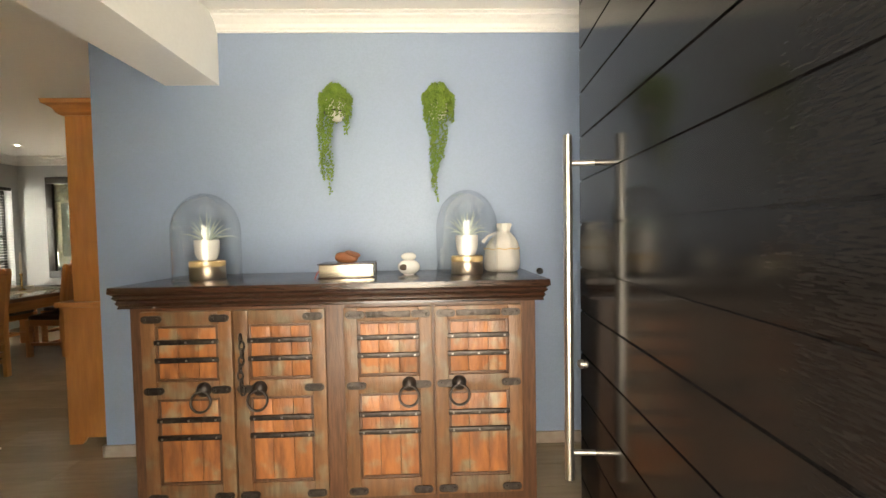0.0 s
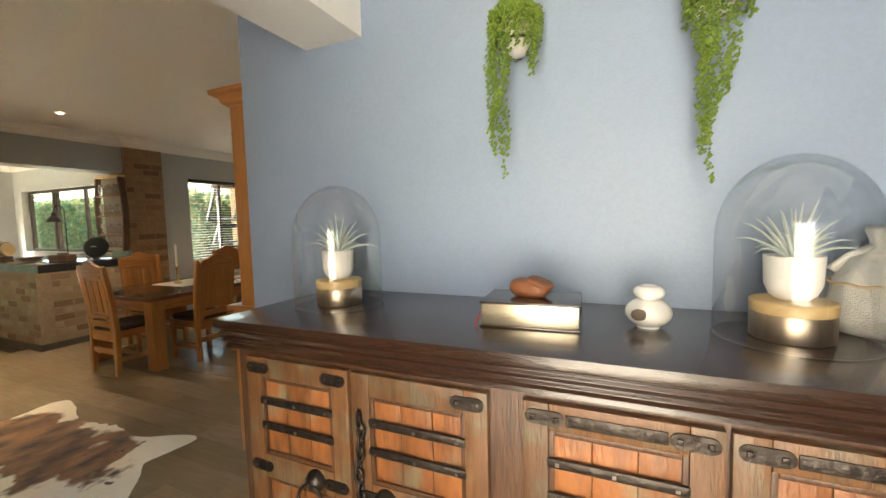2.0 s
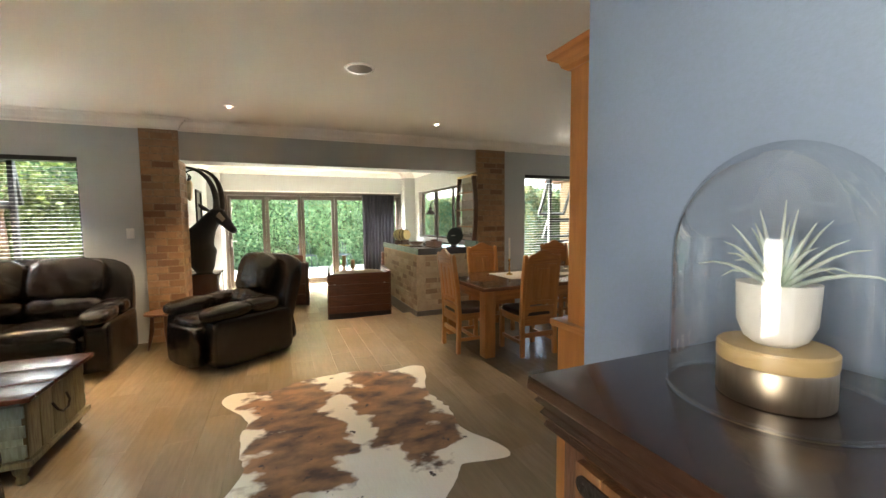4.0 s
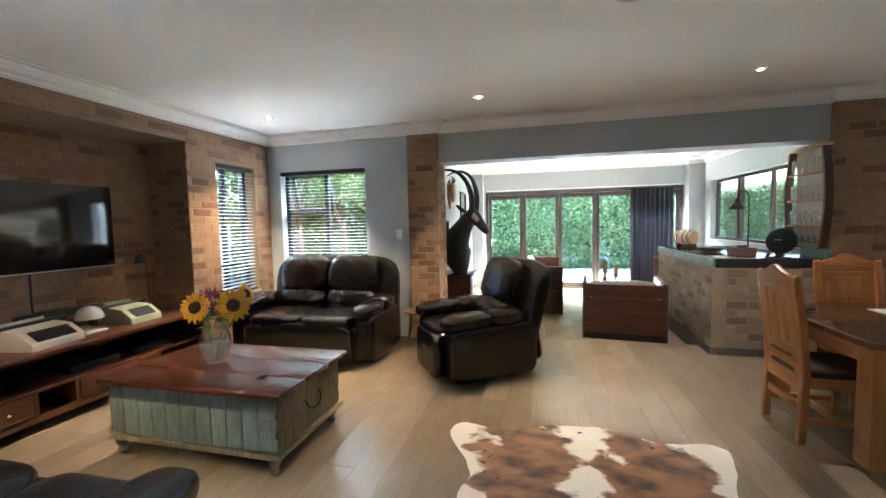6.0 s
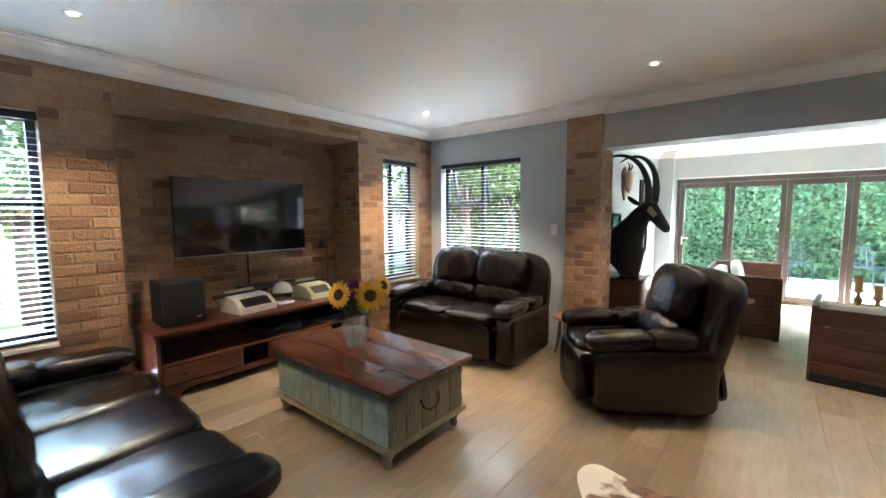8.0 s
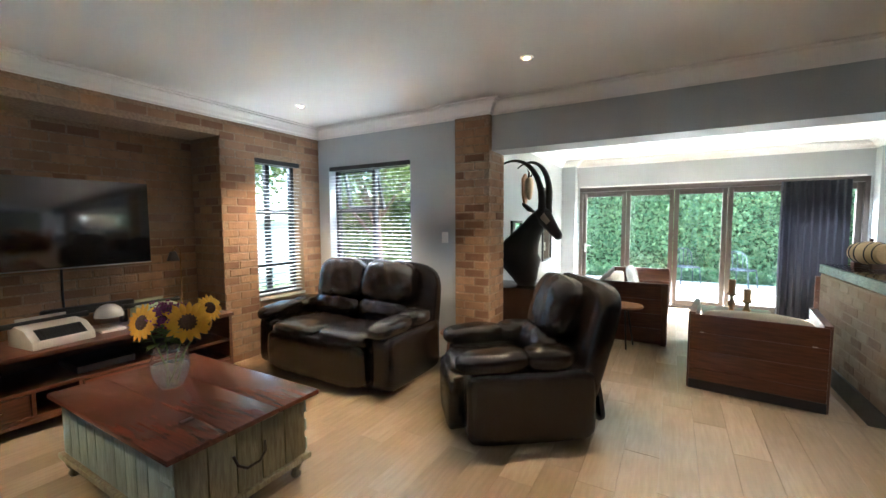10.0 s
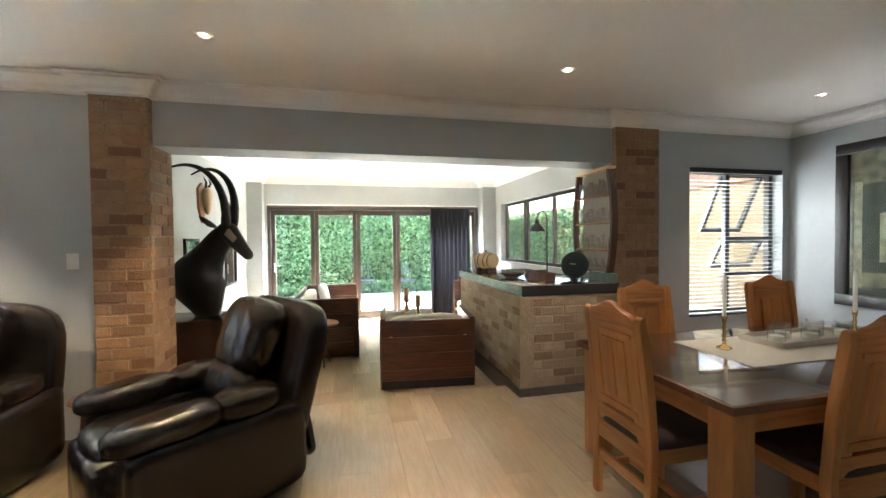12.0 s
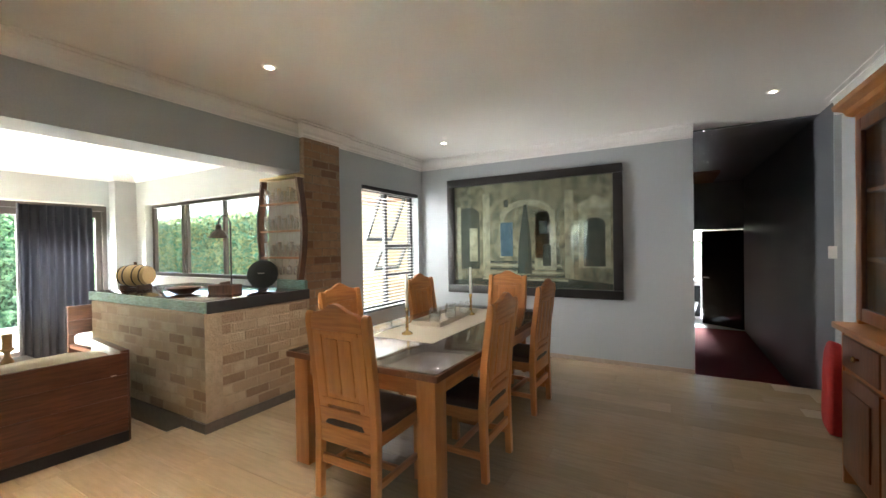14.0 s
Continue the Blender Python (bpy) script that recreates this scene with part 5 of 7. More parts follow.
typewriter(-3.72, -2.04, 8, 0.19, material("cream_enamel", (0.62, 0.58, 0.50), 0.4, grain=(40, (0.54, 0.50, 0.42), 0.5)), "cream portable typewriter with black keys on the stand")
typewriter(-4.47, -2.10, 4, 0.155, material("sage_enamel", (0.40, 0.42, 0.27), 0.4, grain=(40, (0.33, 0.35, 0.22), 0.5)), "sage-green portable typewriter with black keys on the stand")
globe = thing("crystal_ball", pose(-4.08, -2.06, 0.568), "glass ball on a small white stand", "ornament")
part("stand", boxes((-0.085, 0.085, -0.075, 0.085, 0, 0.022)), CERAMIC, globe, "white square stand", edge=0.008)
part("ball", lathe([(0.105 * math.sin(q) if 0 < i < 16 else 0, 0.126 - 0.105 * math.cos(q)) for i, q in [(i, math.pi * i / 16) for i in range(17)]], 32), JAR_GLASS, globe, "clear glass ball", smooth=True)
part("inner_cap", lathe([(0.100 * math.sin(q) if i < 8 else 0, 0.126 + 0.100 * math.cos(q)) for i, q in [(i, math.pi * 0.52 * (1 - i / 8)) for i in range(9)]], 32), CERAMIC, globe, "white upper half", smooth=True)
bar_s = thing("soundbar", pose(-4.03, -2.32, 0.568), "black soundbar standing behind the typewriters", "soundbar")
part("body", boxes((-0.33, 0.30, -0.04, 0.04, 0.13, 0.20)), BLACK_PLASTIC, bar_s, edge=0.02)
for x in (-0.25, 0.22):
    part("bracket", boxes((x - 0.02, x + 0.02, -0.03, 0.03, 0.0, 0.135)), BLACK_PLASTIC, bar_s)
desk = thing("table_lamp", pose(-4.74, -2.22, 0.568), "small brass table lamp with a black metal shade", "lamp")
part("base", lathe([(0, 0), (0.06, 0), (0.06, 0.012), (0.02, 0.022), (0, 0.022)], 24), BRASS, desk, smooth="auto")
part("stem", tube(bmesh.new(), [(0, 0, 0.02), (0, 0, 0.60), (0.01, 0, 0.66), (0.05, 0.01, 0.665), (0.07, 0.01, 0.62)], 0.006, 8), BRASS, desk, smooth=True)
part("shade", lathe([(0.018, 0.09), (0.028, 0.085), (0.035, 0.06), (0.055, 0.0), (0.052, 0.0), (0.032, 0.058), (0.016, 0.08)], 24, (0.07, 0.01, 0.53)), BLACK_PLASTIC, desk, "black conical shade", smooth="auto")
up = thing("floor_uplight", pose(-2.80, -2.02, 0.0), "small lit floor spotlight beside the television stand", "lamp")
part("housing", lathe([(0, 0), (0.045, 0), (0.05, 0.01), (0.05, 0.20), (0.044, 0.21), (0.044, 0.195), (0, 0.195)], 20), BLACK_PLASTIC, up, smooth="auto")
part("bulb", lathe([(0, 0.196), (0.035, 0.197), (0.02, 0.208), (0, 0.21)], 16), glow("uplight_bulb", (0.92, 0.88, 1.0), 4), up, "glowing white bulb", smooth=True)
lamp("uplight_beam", "SPOT", look((-2.80, -2.02, 0.225), (-2.80, -2.03, 2.0)), 1.3, (1.0, 0.80, 0.66), 0.03, cone=80)
side = thing("side_table", pose(-5.93, 0.28, 0.0), "small dark turned-leg side table between the seats", "side table")
part("tabletop", lathe([(0, 0.40), (0.17, 0.40), (0.18, 0.41), (0.17, 0.425), (0, 0.425)], 28), RED_WOOD, side, smooth="auto")
for q in (0.5, 2.6, 4.7):
    part("leg", tube(bmesh.new(), [(0.10 * math.cos(q), 0.10 * math.sin(q), 0.40), (0.11 * math.cos(q), 0.11 * math.sin(q), 0.2), (0.15 * math.cos(q), 0.15 * math.sin(q), 0.0)], [0.018, 0.024, 0.012], 8), RED_WOOD, side, smooth=True)
sw = thing("light_switch", pose(WX, -0.062, 1.297), "white plastic double light switch on the grey wall", "light switch")
part("plate", boxes((0, 0.008, -0.037, 0.037, -0.058, 0.058)), CERAMIC, sw, edge=0.003)
for y in (-0.017, 0.017):
    part("rocker", boxes((0.008, 0.012, y - 0.011, y + 0.011, -0.02, 0.02)), CERAMIC, sw, edge=0.001)
sw2 = thing("light_switch", pose(-1.865, 6.385, 1.29, 0, 0, -90), "white plastic light switch at the passage corner", "light switch")
part("plate", boxes((0, 0.008, -0.03, 0.03, -0.055, 0.055)), CERAMIC, sw2, edge=0.003)
part("rocker", boxes((0.008, 0.012, -0.010, 0.010, -0.02, 0.02)), CERAMIC, sw2, edge=0.001)

# ceiling fittings
BULB = glow("white_lamp_glow", (1.0, 0.88, 0.74), 16)
# faint glows for the ring that draws the halo round each bulb
WARM_HALO = glow("warm_halo_glow", (1.0, 0.42, 0.10), 0.33)
COOL_HALO = glow("white_halo_glow", (1.0, 0.82, 0.62), 0.6)
for k, (x, y, e) in enumerate(((-5.43, -1.225, 28), (-5.43, 1.09, 20), (-5.43, 3.40, 18), (-5.43, 5.765, 5), (-2.47, -1.23, 28), (-2.37, 5.80, 5))):
    d = thing("downlight", pose(x, y, CEIL), "small round recessed ceiling spotlight, lit", "downlight", "ceiling downlights")
    part("trim_ring", lathe([(0.028, -0.001), (0.032, -0.006), (0.044, -0.006), (0.047, 0.0), (0.03, 0.0)], 24), CERAMIC, d, smooth="auto")
    part("bulb", lathe([(0, -0.004), (0.013, -0.004), (0.015, 0.0), (0, 0.0)], 20), BULB, d, "glowing bulb")
    # added glowing ring: the halo round the bulb, given as a shape
    part("halo_ring", lathe([(0.0155, -0.001), (0.016, -0.004), (0.026, -0.003), (0.028, 0.0)], 20), WARM_HALO if k in (0, 1, 4) else COOL_HALO, d, "glowing ring drawn as the bulb's halo")
    lamp("downlight_beam", "SPOT", look((x, y, CEIL - 0.012), (x, y + 0.0001, 0)), e * (0.7 if k == 4 else 1.45 if k < 2 else 0.6), (1.0, 0.72, 0.42) if k in (0, 1, 4) else (1.0, 0.86, 0.68), 0.016, cone=92)
cs = thing("ceiling_speaker", pose(-3.904, 2.158, CEIL), "round white in-ceiling loudspeaker grille", "ceiling speaker")
part("rim", lathe([(0.098, 0), (0.098, -0.010), (0.112, -0.010), (0.116, 0.0)], 36), CERAMIC, cs, smooth="auto")
part("grille", lathe([(0, -0.012), (0.06, -0.011), (0.097, -0.006), (0.097, 0), (0, 0)], 36), material("grey_mesh", (0.13, 0.12, 0.11), 0.6, 0.4, grain=(500, (0.18, 0.18, 0.17), 0.8)), cs, "grey mesh grille", smooth="auto")


# venetian blinds on the lounge and dining windows
def blind(m, width, height, label, mat, tilt):
    ob = thing("venetian_blind", m, label, "blind", "venetian blinds")
    part("headrail", boxes((0, width, -0.03, 0.03, height - 0.05, height)), BLACK_FRAME, ob, "black headrail", edge=0.003)
    n = int((height - 0.08) / 0.042)
    first = None
    for i in range(n):
        if first is None:
            s = part("slat", boxes((0.004, width - 0.004, -0.021, 0.021, -0.001, 0.001)), mat, ob)
            first = s.data
        else:
            s = new("slat", first)
            s.parent = ob
        s.matrix_local = pose(0, 0, 0.03 + i * 0.042, tilt, 0, 0)
    part("bottom_rail", boxes((0.002, width - 0.002, -0.022, 0.022, 0.0, 0.014)), BLACK_FRAME, ob, edge=0.002)
    for x in (0.12, width - 0.12):
        part("cord", boxes((x - 0.001, x + 0.001, -0.024, -0.022, 0.01, height - 0.04)), BLACK_PLASTIC, ob)
    return ob


blind(pose(WX - 0.035, W2[0], W2[2] + 0.0, 0, 0, 90), W2[1] - W2[0], W2[3] - W2[2], "grey venetian blind with a black headrail, slats open", SLAT, 2)
blind(pose(WX - 0.035, W3[0], W3[2] + 0.0, 0, 0, 90), W3[1] - W3[0], W3[3] - W3[2], "grey venetian blind with a black headrail, slats open", SLAT, 3)
blind(pose(W1[1], TVY - 0.06, W1[2], 0, 0, 180), W1[1] - W1[0], W1[3] - W1[2], "narrow grey venetian blind, slats open", SLAT, 8)
blind(pose(W0[1], TVY - 0.06, W0[2], 0, 0, 180), W0[1] - W0[0], W0[3] - W0[2], "narrow grey venetian blind beside the sofa", SLAT, 8)

# ---- dining ----
TABLE_WOOD = material("brown_pine_top", (0.16, 0.062, 0.024), 0.7, grain=(6, (0.15, 0.06, 0.024), 0.7), stain=(4, (0.29, 0.13, 0.055), 0.5), stretch=(9, 0.8, 9))
TABLE_GLASS = glass("table_glass", (0.86, 0.89, 0.88), power=2.6, least=0.08)
def dining_table():
    ob = thing("dining_table", pose(0, 0, 0), "solid honey-pine dining table with a glass top", "table")
    x0, x1, y0, y1 = -5.30, -4.155, 3.385, 5.66
    for i in range(6):
        a, b = x0 + (x1 - x0) * i / 6, x0 + (x1 - x0) * (i + 1) / 6
        part("top_plank", boxes((a, b - 0.001, y0, y1, 0.695, 0.730)), TABLE_WOOD, ob, edge=0.003)
    part("apron", boxes((x0 + 0.09, x1 - 0.09, y0 + 0.055, y0 + 0.085, 0.585, 0.694), (x0 + 0.09, x1 - 0.09, y1 - 0.085, y1 - 0.055, 0.585, 0.694), (x0 + 0.055, x0 + 0.085, y0 + 0.09, y1 - 0.09, 0.585, 0.694), (x1 - 0.085, x1 - 0.055, y0 + 0.09, y1 - 0.09, 0.585, 0.694)), PINE_X, ob, edge=0.003)
    for x in (x0 + 0.035, x1 - 0.155):
        for y in (y0 + 0.035, y1 - 0.155):
            part("leg", boxes((x, x + 0.12, y, y + 0.12, 0, 0.694)), PINE, ob, edge=0.006)
    part("glass_top", boxes((x0 + 0.01, x1 - 0.01, y0 + 0.01, y1 - 0.01, 0.7305, 0.7385)), TABLE_GLASS, ob, "clear glass sheet", edge=0.001)


dining_table()


def dining_chair():
    ob = thing("dining_chair", pose(0, 0, 0), "honey-pine dining chair with an arched panelled back", "chair", "chairs round the dining table")
    for s in (-1, 1):
        y = s * 0.20
        post = [(-0.235, 0.0), (-0.195, 0.0), (-0.18, 0.42), (-0.20, 0.70), (-0.245, 1.02), (-0.252, 1.05), (-0.268, 1.06), (-0.283, 1.045), (-0.285, 1.0), (-0.243, 0.70), (-0.225, 0.42)]
        part("back_leg", prism(post, y - 0.022, y + 0.022, "xz"), PINE, ob, edge=0.005)
        part("front_leg", boxes((0.17, 0.215, y - 0.022, y + 0.022, 0, 0.425)), PINE, ob, edge=0.004)
        part("side_rail", boxes((-0.19, 0.17, y - 0.014, y + 0.014, 0.355, 0.425)), PINE_X, ob, edge=0.003)
        part("stretcher", boxes((-0.19, 0.17, y - 0.012, y + 0.012, 0.13, 0.165)), PINE_X, ob, edge=0.003)
    part("front_rail", boxes((0.18, 0.205, -0.178, 0.178, 0.355, 0.425)), PINE_X, ob, edge=0.003)
    part("cross_stretcher", boxes((-0.02, 0.005, -0.187, 0.187, 0.13, 0.165)), PINE_X, ob, edge=0.003)
    part("rear_stretcher", boxes((-0.218, -0.198, -0.178, 0.178, 0.20, 0.25)), PINE_X, ob, edge=0.003)
    part("seat", puff(0.225, 0.218, 0.03, 6, 8, 0.004, at=(0.0, 0, 0.447)), SEAT_LEATHER, ob, "dark brown leather seat", smooth=True)
    lean = Matrix.Translation((-0.205, 0, 0.42)) @ Matrix.Rotation(radians(-6.5), 4, "Y")
    low = part("lower_back_rail", boxes((-0.014, 0.014, -0.178, 0.178, 0.0, 0.105)), PINE_X, ob, edge=0.004)
    low.matrix_local = lean
    crest = [(-0.178, 0.545)] + [(0.178 * math.cos(math.pi - q), 0.60 + 0.075 * math.sin(q) ** 2 + 0.018 * math.sin(q * 3) ** 2) for q in [math.pi * i / 24 for i in range(25)]] + [(0.178, 0.545)]
    c = part("crest_rail", prism(crest, -0.014, 0.014, "yz"), PINE_X, ob, "arched crest rail", edge=0.004)
    c.matrix_local = lean
    f = part("panel_frame", boxes((-0.012, 0.012, -0.178, -0.115, 0.105, 0.545), (-0.012, 0.012, 0.115, 0.178, 0.105, 0.545), (-0.020, 0.020, -0.15, 0.15, 0.525, 0.548), (-0.016, 0.016, -0.15, 0.15, 0.125, 0.165)), PINE, ob, edge=0.003)
    f.matrix_local = lean
    field = part("back_panel", boxes((-0.007, 0.007, -0.117, 0.117, 0.16, 0.53)), PINE, ob)
    field.matrix_local = lean
    for a in (-0.092, 0.002):
        raised = part("raised_board", boxes((-0.014, 0.014, a, a + 0.09, 0.19, 0.50)), PINE, ob, edge=0.007)
        raised.matrix_local = lean
    part("rear_rail", boxes((-0.222, -0.196, -0.178, 0.178, 0.325, 0.424)), PINE_X, ob, edge=0.003)
    return ob


chair = dining_chair()
chair.matrix_world = pose(-4.645, 3.45, 0, 0, 0, 90)
for x, y, turn in ((-4.285, 3.985, 180), (-4.30, 5.04, 178), (-5.19, 4.05, 0), (-5.18, 5.22, -3), (-4.715, 5.66, -90)):
    copy_thing(chair, pose(x, y, 0, 0, 0, turn))

runner = thing("table_runner", pose(-4.79, 4.68, 0.739), "cream woven runner laid along the table", "table runner")
part("cloth", boxes((-0.27, 0.27, -0.74, 0.74, 0.0, 0.004)), CREAM, runner, edge=0.001)
for k, (x, y) in enumerate(((-4.835, 4.10), (-4.765, 5.06))):
    cs_ = thing("candlestick", pose(x, y, 0.743), "tall white candle in a turned brass candlestick", "candlestick", "candlesticks on the table")
    part("stick", lathe([(0, 0), (0.040, 0), (0.042, 0.008), (0.030, 0.014), (0.012, 0.024), (0.009, 0.04), (0.015, 0.05), (0.009, 0.062), (0.013, 0.085), (0.008, 0.10), (0.012, 0.125), (0.008, 0.15), (0.013, 0.17), (0.016, 0.195), (0.013, 0.20), (0, 0.20)], 24), BRASS, cs_, smooth=True)
    part("candle", lathe([(0.0115, 0.20), (0.0112, 0.44), (0.008, 0.452), (0, 0.454)], 16), WAX, cs_, "white wax taper", smooth="auto")
tray = thing("glass_tray", pose(-4.88, 4.80, 0.743, 0, 0, 3), "long glass tray holding candle jars", "tray")
t = part("tray", boxes((-0.13, 0.13, -0.40, 0.40, 0, 0.008), (-0.135, -0.125, -0.40, 0.40, 0.008, 0.04), (0.125, 0.135, -0.40, 0.40, 0.008, 0.04), (-0.125, 0.125, -0.405, -0.395, 0.008, 0.04), (-0.125, 0.125, 0.395, 0.405, 0.008, 0.04)), CREAM, tray, "pale ribbed tray", edge=0.003)
for i in range(5):
    j = thing("candle_jar", pose(-4.88 + 0.035 * (-1) ** i, 4.52 + 0.14 * i, 0.752), "small glass jar with a cream candle inside", "candle jar", "candle jars on the tray")
    part("jar", lathe([(0, 0.001), (0.042, 0.001), (0.048, 0.01), (0.050, 0.065), (0.045, 0.108), (0.042, 0.108), (0.046, 0.065), (0.044, 0.012), (0, 0.006)], 24), JAR_GLASS, j, smooth=True)
    part("candle", lathe([(0, 0.007), (0.040, 0.007), (0.040, 0.042), (0.03, 0.046), (0, 0.046)], 20), WAX, j, "cream wax", smooth="auto")


def picture():
    ob = thing("framed_picture", pose(-4.70, NY, 1.53), "large dark-framed picture of an old stone courtyard", "picture")
    W, H, f = 1.13, 0.78, 0.105
    black = material("black_picture_frame", (0.014, 0.011, 0.010), 0.4, grain=(14, (0.022, 0.018, 0.016), 0.6), stretch=(1, 8, 8))
    part("frame", boxes((-W, W, -0.05, -0.001, H - f, H), (-W, W, -0.05, -0.001, -H, -H + f), (-W, -W + f, -0.05, -0.001, -H + f, H - f), (W - f, W, -0.05, -0.001, -H + f, H - f)), black, ob, "wide black moulding", edge=0.01)
    stone = material("painted_stone", (0.25, 0.215, 0.145), 0.8, grain=(9, (0.075, 0.07, 0.05), 0.8), stain=(3.2, (0.42, 0.36, 0.235), 0.8))
    pale = material("painted_pale_stone", (0.44, 0.38, 0.26), 0.8, grain=(11, (0.20, 0.18, 0.13), 0.7), stain=(5, (0.50, 0.46, 0.36), 0.6))
    dim = material("painted_shadow", (0.045, 0.048, 0.038), 0.8, grain=(9, (0.10, 0.10, 0.075), 0.6))
    blue = material("painted_blue_door", (0.09, 0.15, 0.21), 0.8, grain=(12, (0.05, 0.09, 0.14), 0.6))
    part("canvas", boxes((-W + f, W - f, -0.016, -0.002, -H + f, H - f)), stone, ob, "painted courtyard scene")
    y = -0.0165
    def flat(name, outline, mat, step):
        part(name, prism(outline, y - 0.0006 * step, y, "xz"), mat, ob)
    def arch(cx, half, z0, z1):
        return [(cx - half, z0)] + [(cx - half * math.cos(q), z1 + half * 0.62 * math.sin(q)) for q in [math.pi * i / 14 for i in range(15)]] + [(cx + half, z0)]
    flat("painted_arch", arch(-0.82, 0.17, -0.45, 0.28), dim, 1)
    flat("painted_arch", arch(0.0, 0.36, -0.30, 0.22), pale, 1)
    flat("painted_arch", arch(0.0, 0.30, -0.30, 0.18), stone, 2)
    flat("painted_door", [(-0.80, -0.35), (-0.68, -0.35), (-0.68, 0.10), (-0.80, 0.10)], pale, 2)
    flat("painted_door", [(-0.35, -0.28), (-0.18, -0.28), (-0.18, 0.16), (-0.35, 0.16)], blue, 3)
    flat("painted_cypress", [(-0.12, -0.50), (0.07, -0.50), (0.06, -0.10), (0.01, 0.38), (-0.03, 0.38), (-0.10, -0.10)], dim, 4)
    flat("painted_wall", [(0.10, -0.45), (0.38, -0.45), (0.36, 0.30), (0.12, 0.26)], pale, 2)
    flat("painted_window", [(0.16, 0.0), (0.27, 0.0), (0.27, 0.16), (0.16, 0.16)], dim, 3)
    flat("painted_pillar", [(-0.60, -0.55), (-0.50, -0.55), (-0.50, 0.55), (-0.60, 0.55)], pale, 3)
    flat("painted_pillar", [(0.48, -0.55), (0.58, -0.55), (0.58, 0.52), (0.48, 0.52)], pale, 2)
    flat("painted_wall", [(0.64, -0.42), (1.0, -0.42), (1.0, 0.36), (0.82, 0.44), (0.64, 0.34)], pale, 1)
    flat("painted_arch", arch(0.82, 0.12, -0.40, 0.10), dim, 2)
    flat("painted_arch", arch(0.26, 0.05, -0.40, -0.16), dim, 3)
    flat("painted_window", [(-0.30, 0.36), (-0.24, 0.36), (-0.24, 0.46), (-0.30, 0.46)], dim, 2)
    flat("painted_pillar", [(-0.99, -0.60), (-0.93, -0.60), (-0.93, 0.40), (-0.99, 0.40)], pale, 2)
    flat("painted_ground", [(-1.02, -0.67), (1.02, -0.67), (1.02, -0.60), (0.55, -0.56), (-0.62, -0.57), (-1.02, -0.61)], dim, 1)
    for i in range(7):
        flat("painted_step", [(-0.50 - 0.02 * i, -0.34 - 0.045 * i), (0.40 + 0.02 * i, -0.34 - 0.045 * i), (0.42 + 0.02 * i, -0.365 - 0.045 * i), (-0.52 - 0.02 * i, -0.365 - 0.045 * i)], pale if i % 2 else dim, 1 + (i % 2) * 0.5)
    part("glazing", boxes((-W + f, W - f, -0.030, -0.027, -H + f, H - f)), PANE, ob, "reflecting glass")


picture()


# ---- bar ----
bar_wall = setting("bar_counter_wall", boxes((-8.15, -6.19, 3.365, 3.50, LOW, 0.905), (-6.33, -6.195, 3.50, 4.385, LOW, 0.905)), BAR_MORTAR, "brick bar front with a washed finish")
setting("bar_skirting", boxes((-8.15, -6.175, 3.348, 3.364, LOW, 0.075), (-6.189, -6.175, 3.364, 4.385, 0.0, 0.075)), material("dark_skirting_tile", (0.12, 0.10, 0.085), 0.5, grain=(20, (0.08, 0.068, 0.058), 0.6)))
bar_top = thing("bar_countertop", pose(0, 0, 0), "dark polished live-edge bar top with a turquoise edge", "bar top")
part("slab", boxes((-8.25, -6.205, 3.40, 4.385, 0.908, 0.998)), material("polished_bar_wood", (0.075, 0.026, 0.014), 0.12, grain=(7, (0.03, 0.011, 0.007), 0.8), stain=(3, (0.12, 0.045, 0.022), 0.5), stretch=(0.9, 9, 9), coat=0.4), bar_top, edge=0.005)
TURQ = material("weathered_turquoise_edge", (0.16, 0.30, 0.26), 0.5, grain=(12, (0.07, 0.11, 0.085), 0.7), stain=(7, (0.30, 0.42, 0.36), 0.6), bump=0.5, bump_scale=30, stretch=(1.5, 8, 8))
live = [(-8.25, 3.399)] + [(-8.25 + 2.04 * i / 30, 3.375 + 0.012 * noise.noise(Vector((i * 0.45, 0, 3)))) for i in range(31)] + [(-6.21, 3.399)]
part("live_edge", prism(live, 0.912, 0.994), TURQ, bar_top, "weathered turquoise live edge")
part("end_cap", boxes((-6.204, -6.188, 3.39, 4.385, 0.905, 1.0)), BLACK_PLASTIC, bar_top, "black end edge", edge=0.003)
part("upstand", boxes((-6.62, -6.21, 4.345, 4.384, 0.999, 1.085)), TURQ, bar_top, "turquoise upstand against the pier", edge=0.006)

barrel = thing("wooden_barrel", pose(-7.94, 3.66, 0.998, 0, 0, 25), "small oak barrel with dark hoops on a cradle", "barrel")
b = lathe([(0, -0.15), (0.088, -0.15), (0.105, -0.07), (0.112, 0.0), (0.105, 0.07), (0.088, 0.15), (0, 0.15)], 28)
bmesh.ops.rotate(b, verts=b.verts[:], matrix=Matrix.Rotation(radians(90), 3, "Y"))
part("barrel_body", b, PALE_OAK, barrel, "pale oak staves", smooth="auto").matrix_local = pose(0, 0, 0.145)
for x in (-0.115, -0.05, 0.05, 0.115):
    r = 0.112 - 0.024 * (x / 0.15) ** 2 + 0.002
    h = lathe([(r, -0.008), (r + 0.002, 0), (r, 0.008), (r - 0.004, 0)], 28)
    bmesh.ops.rotate(h, verts=h.verts[:], matrix=Matrix.Rotation(radians(90), 3, "Y"))
    part("hoop", h, IRON, barrel, smooth=True).matrix_local = pose(x, 0, 0.145)
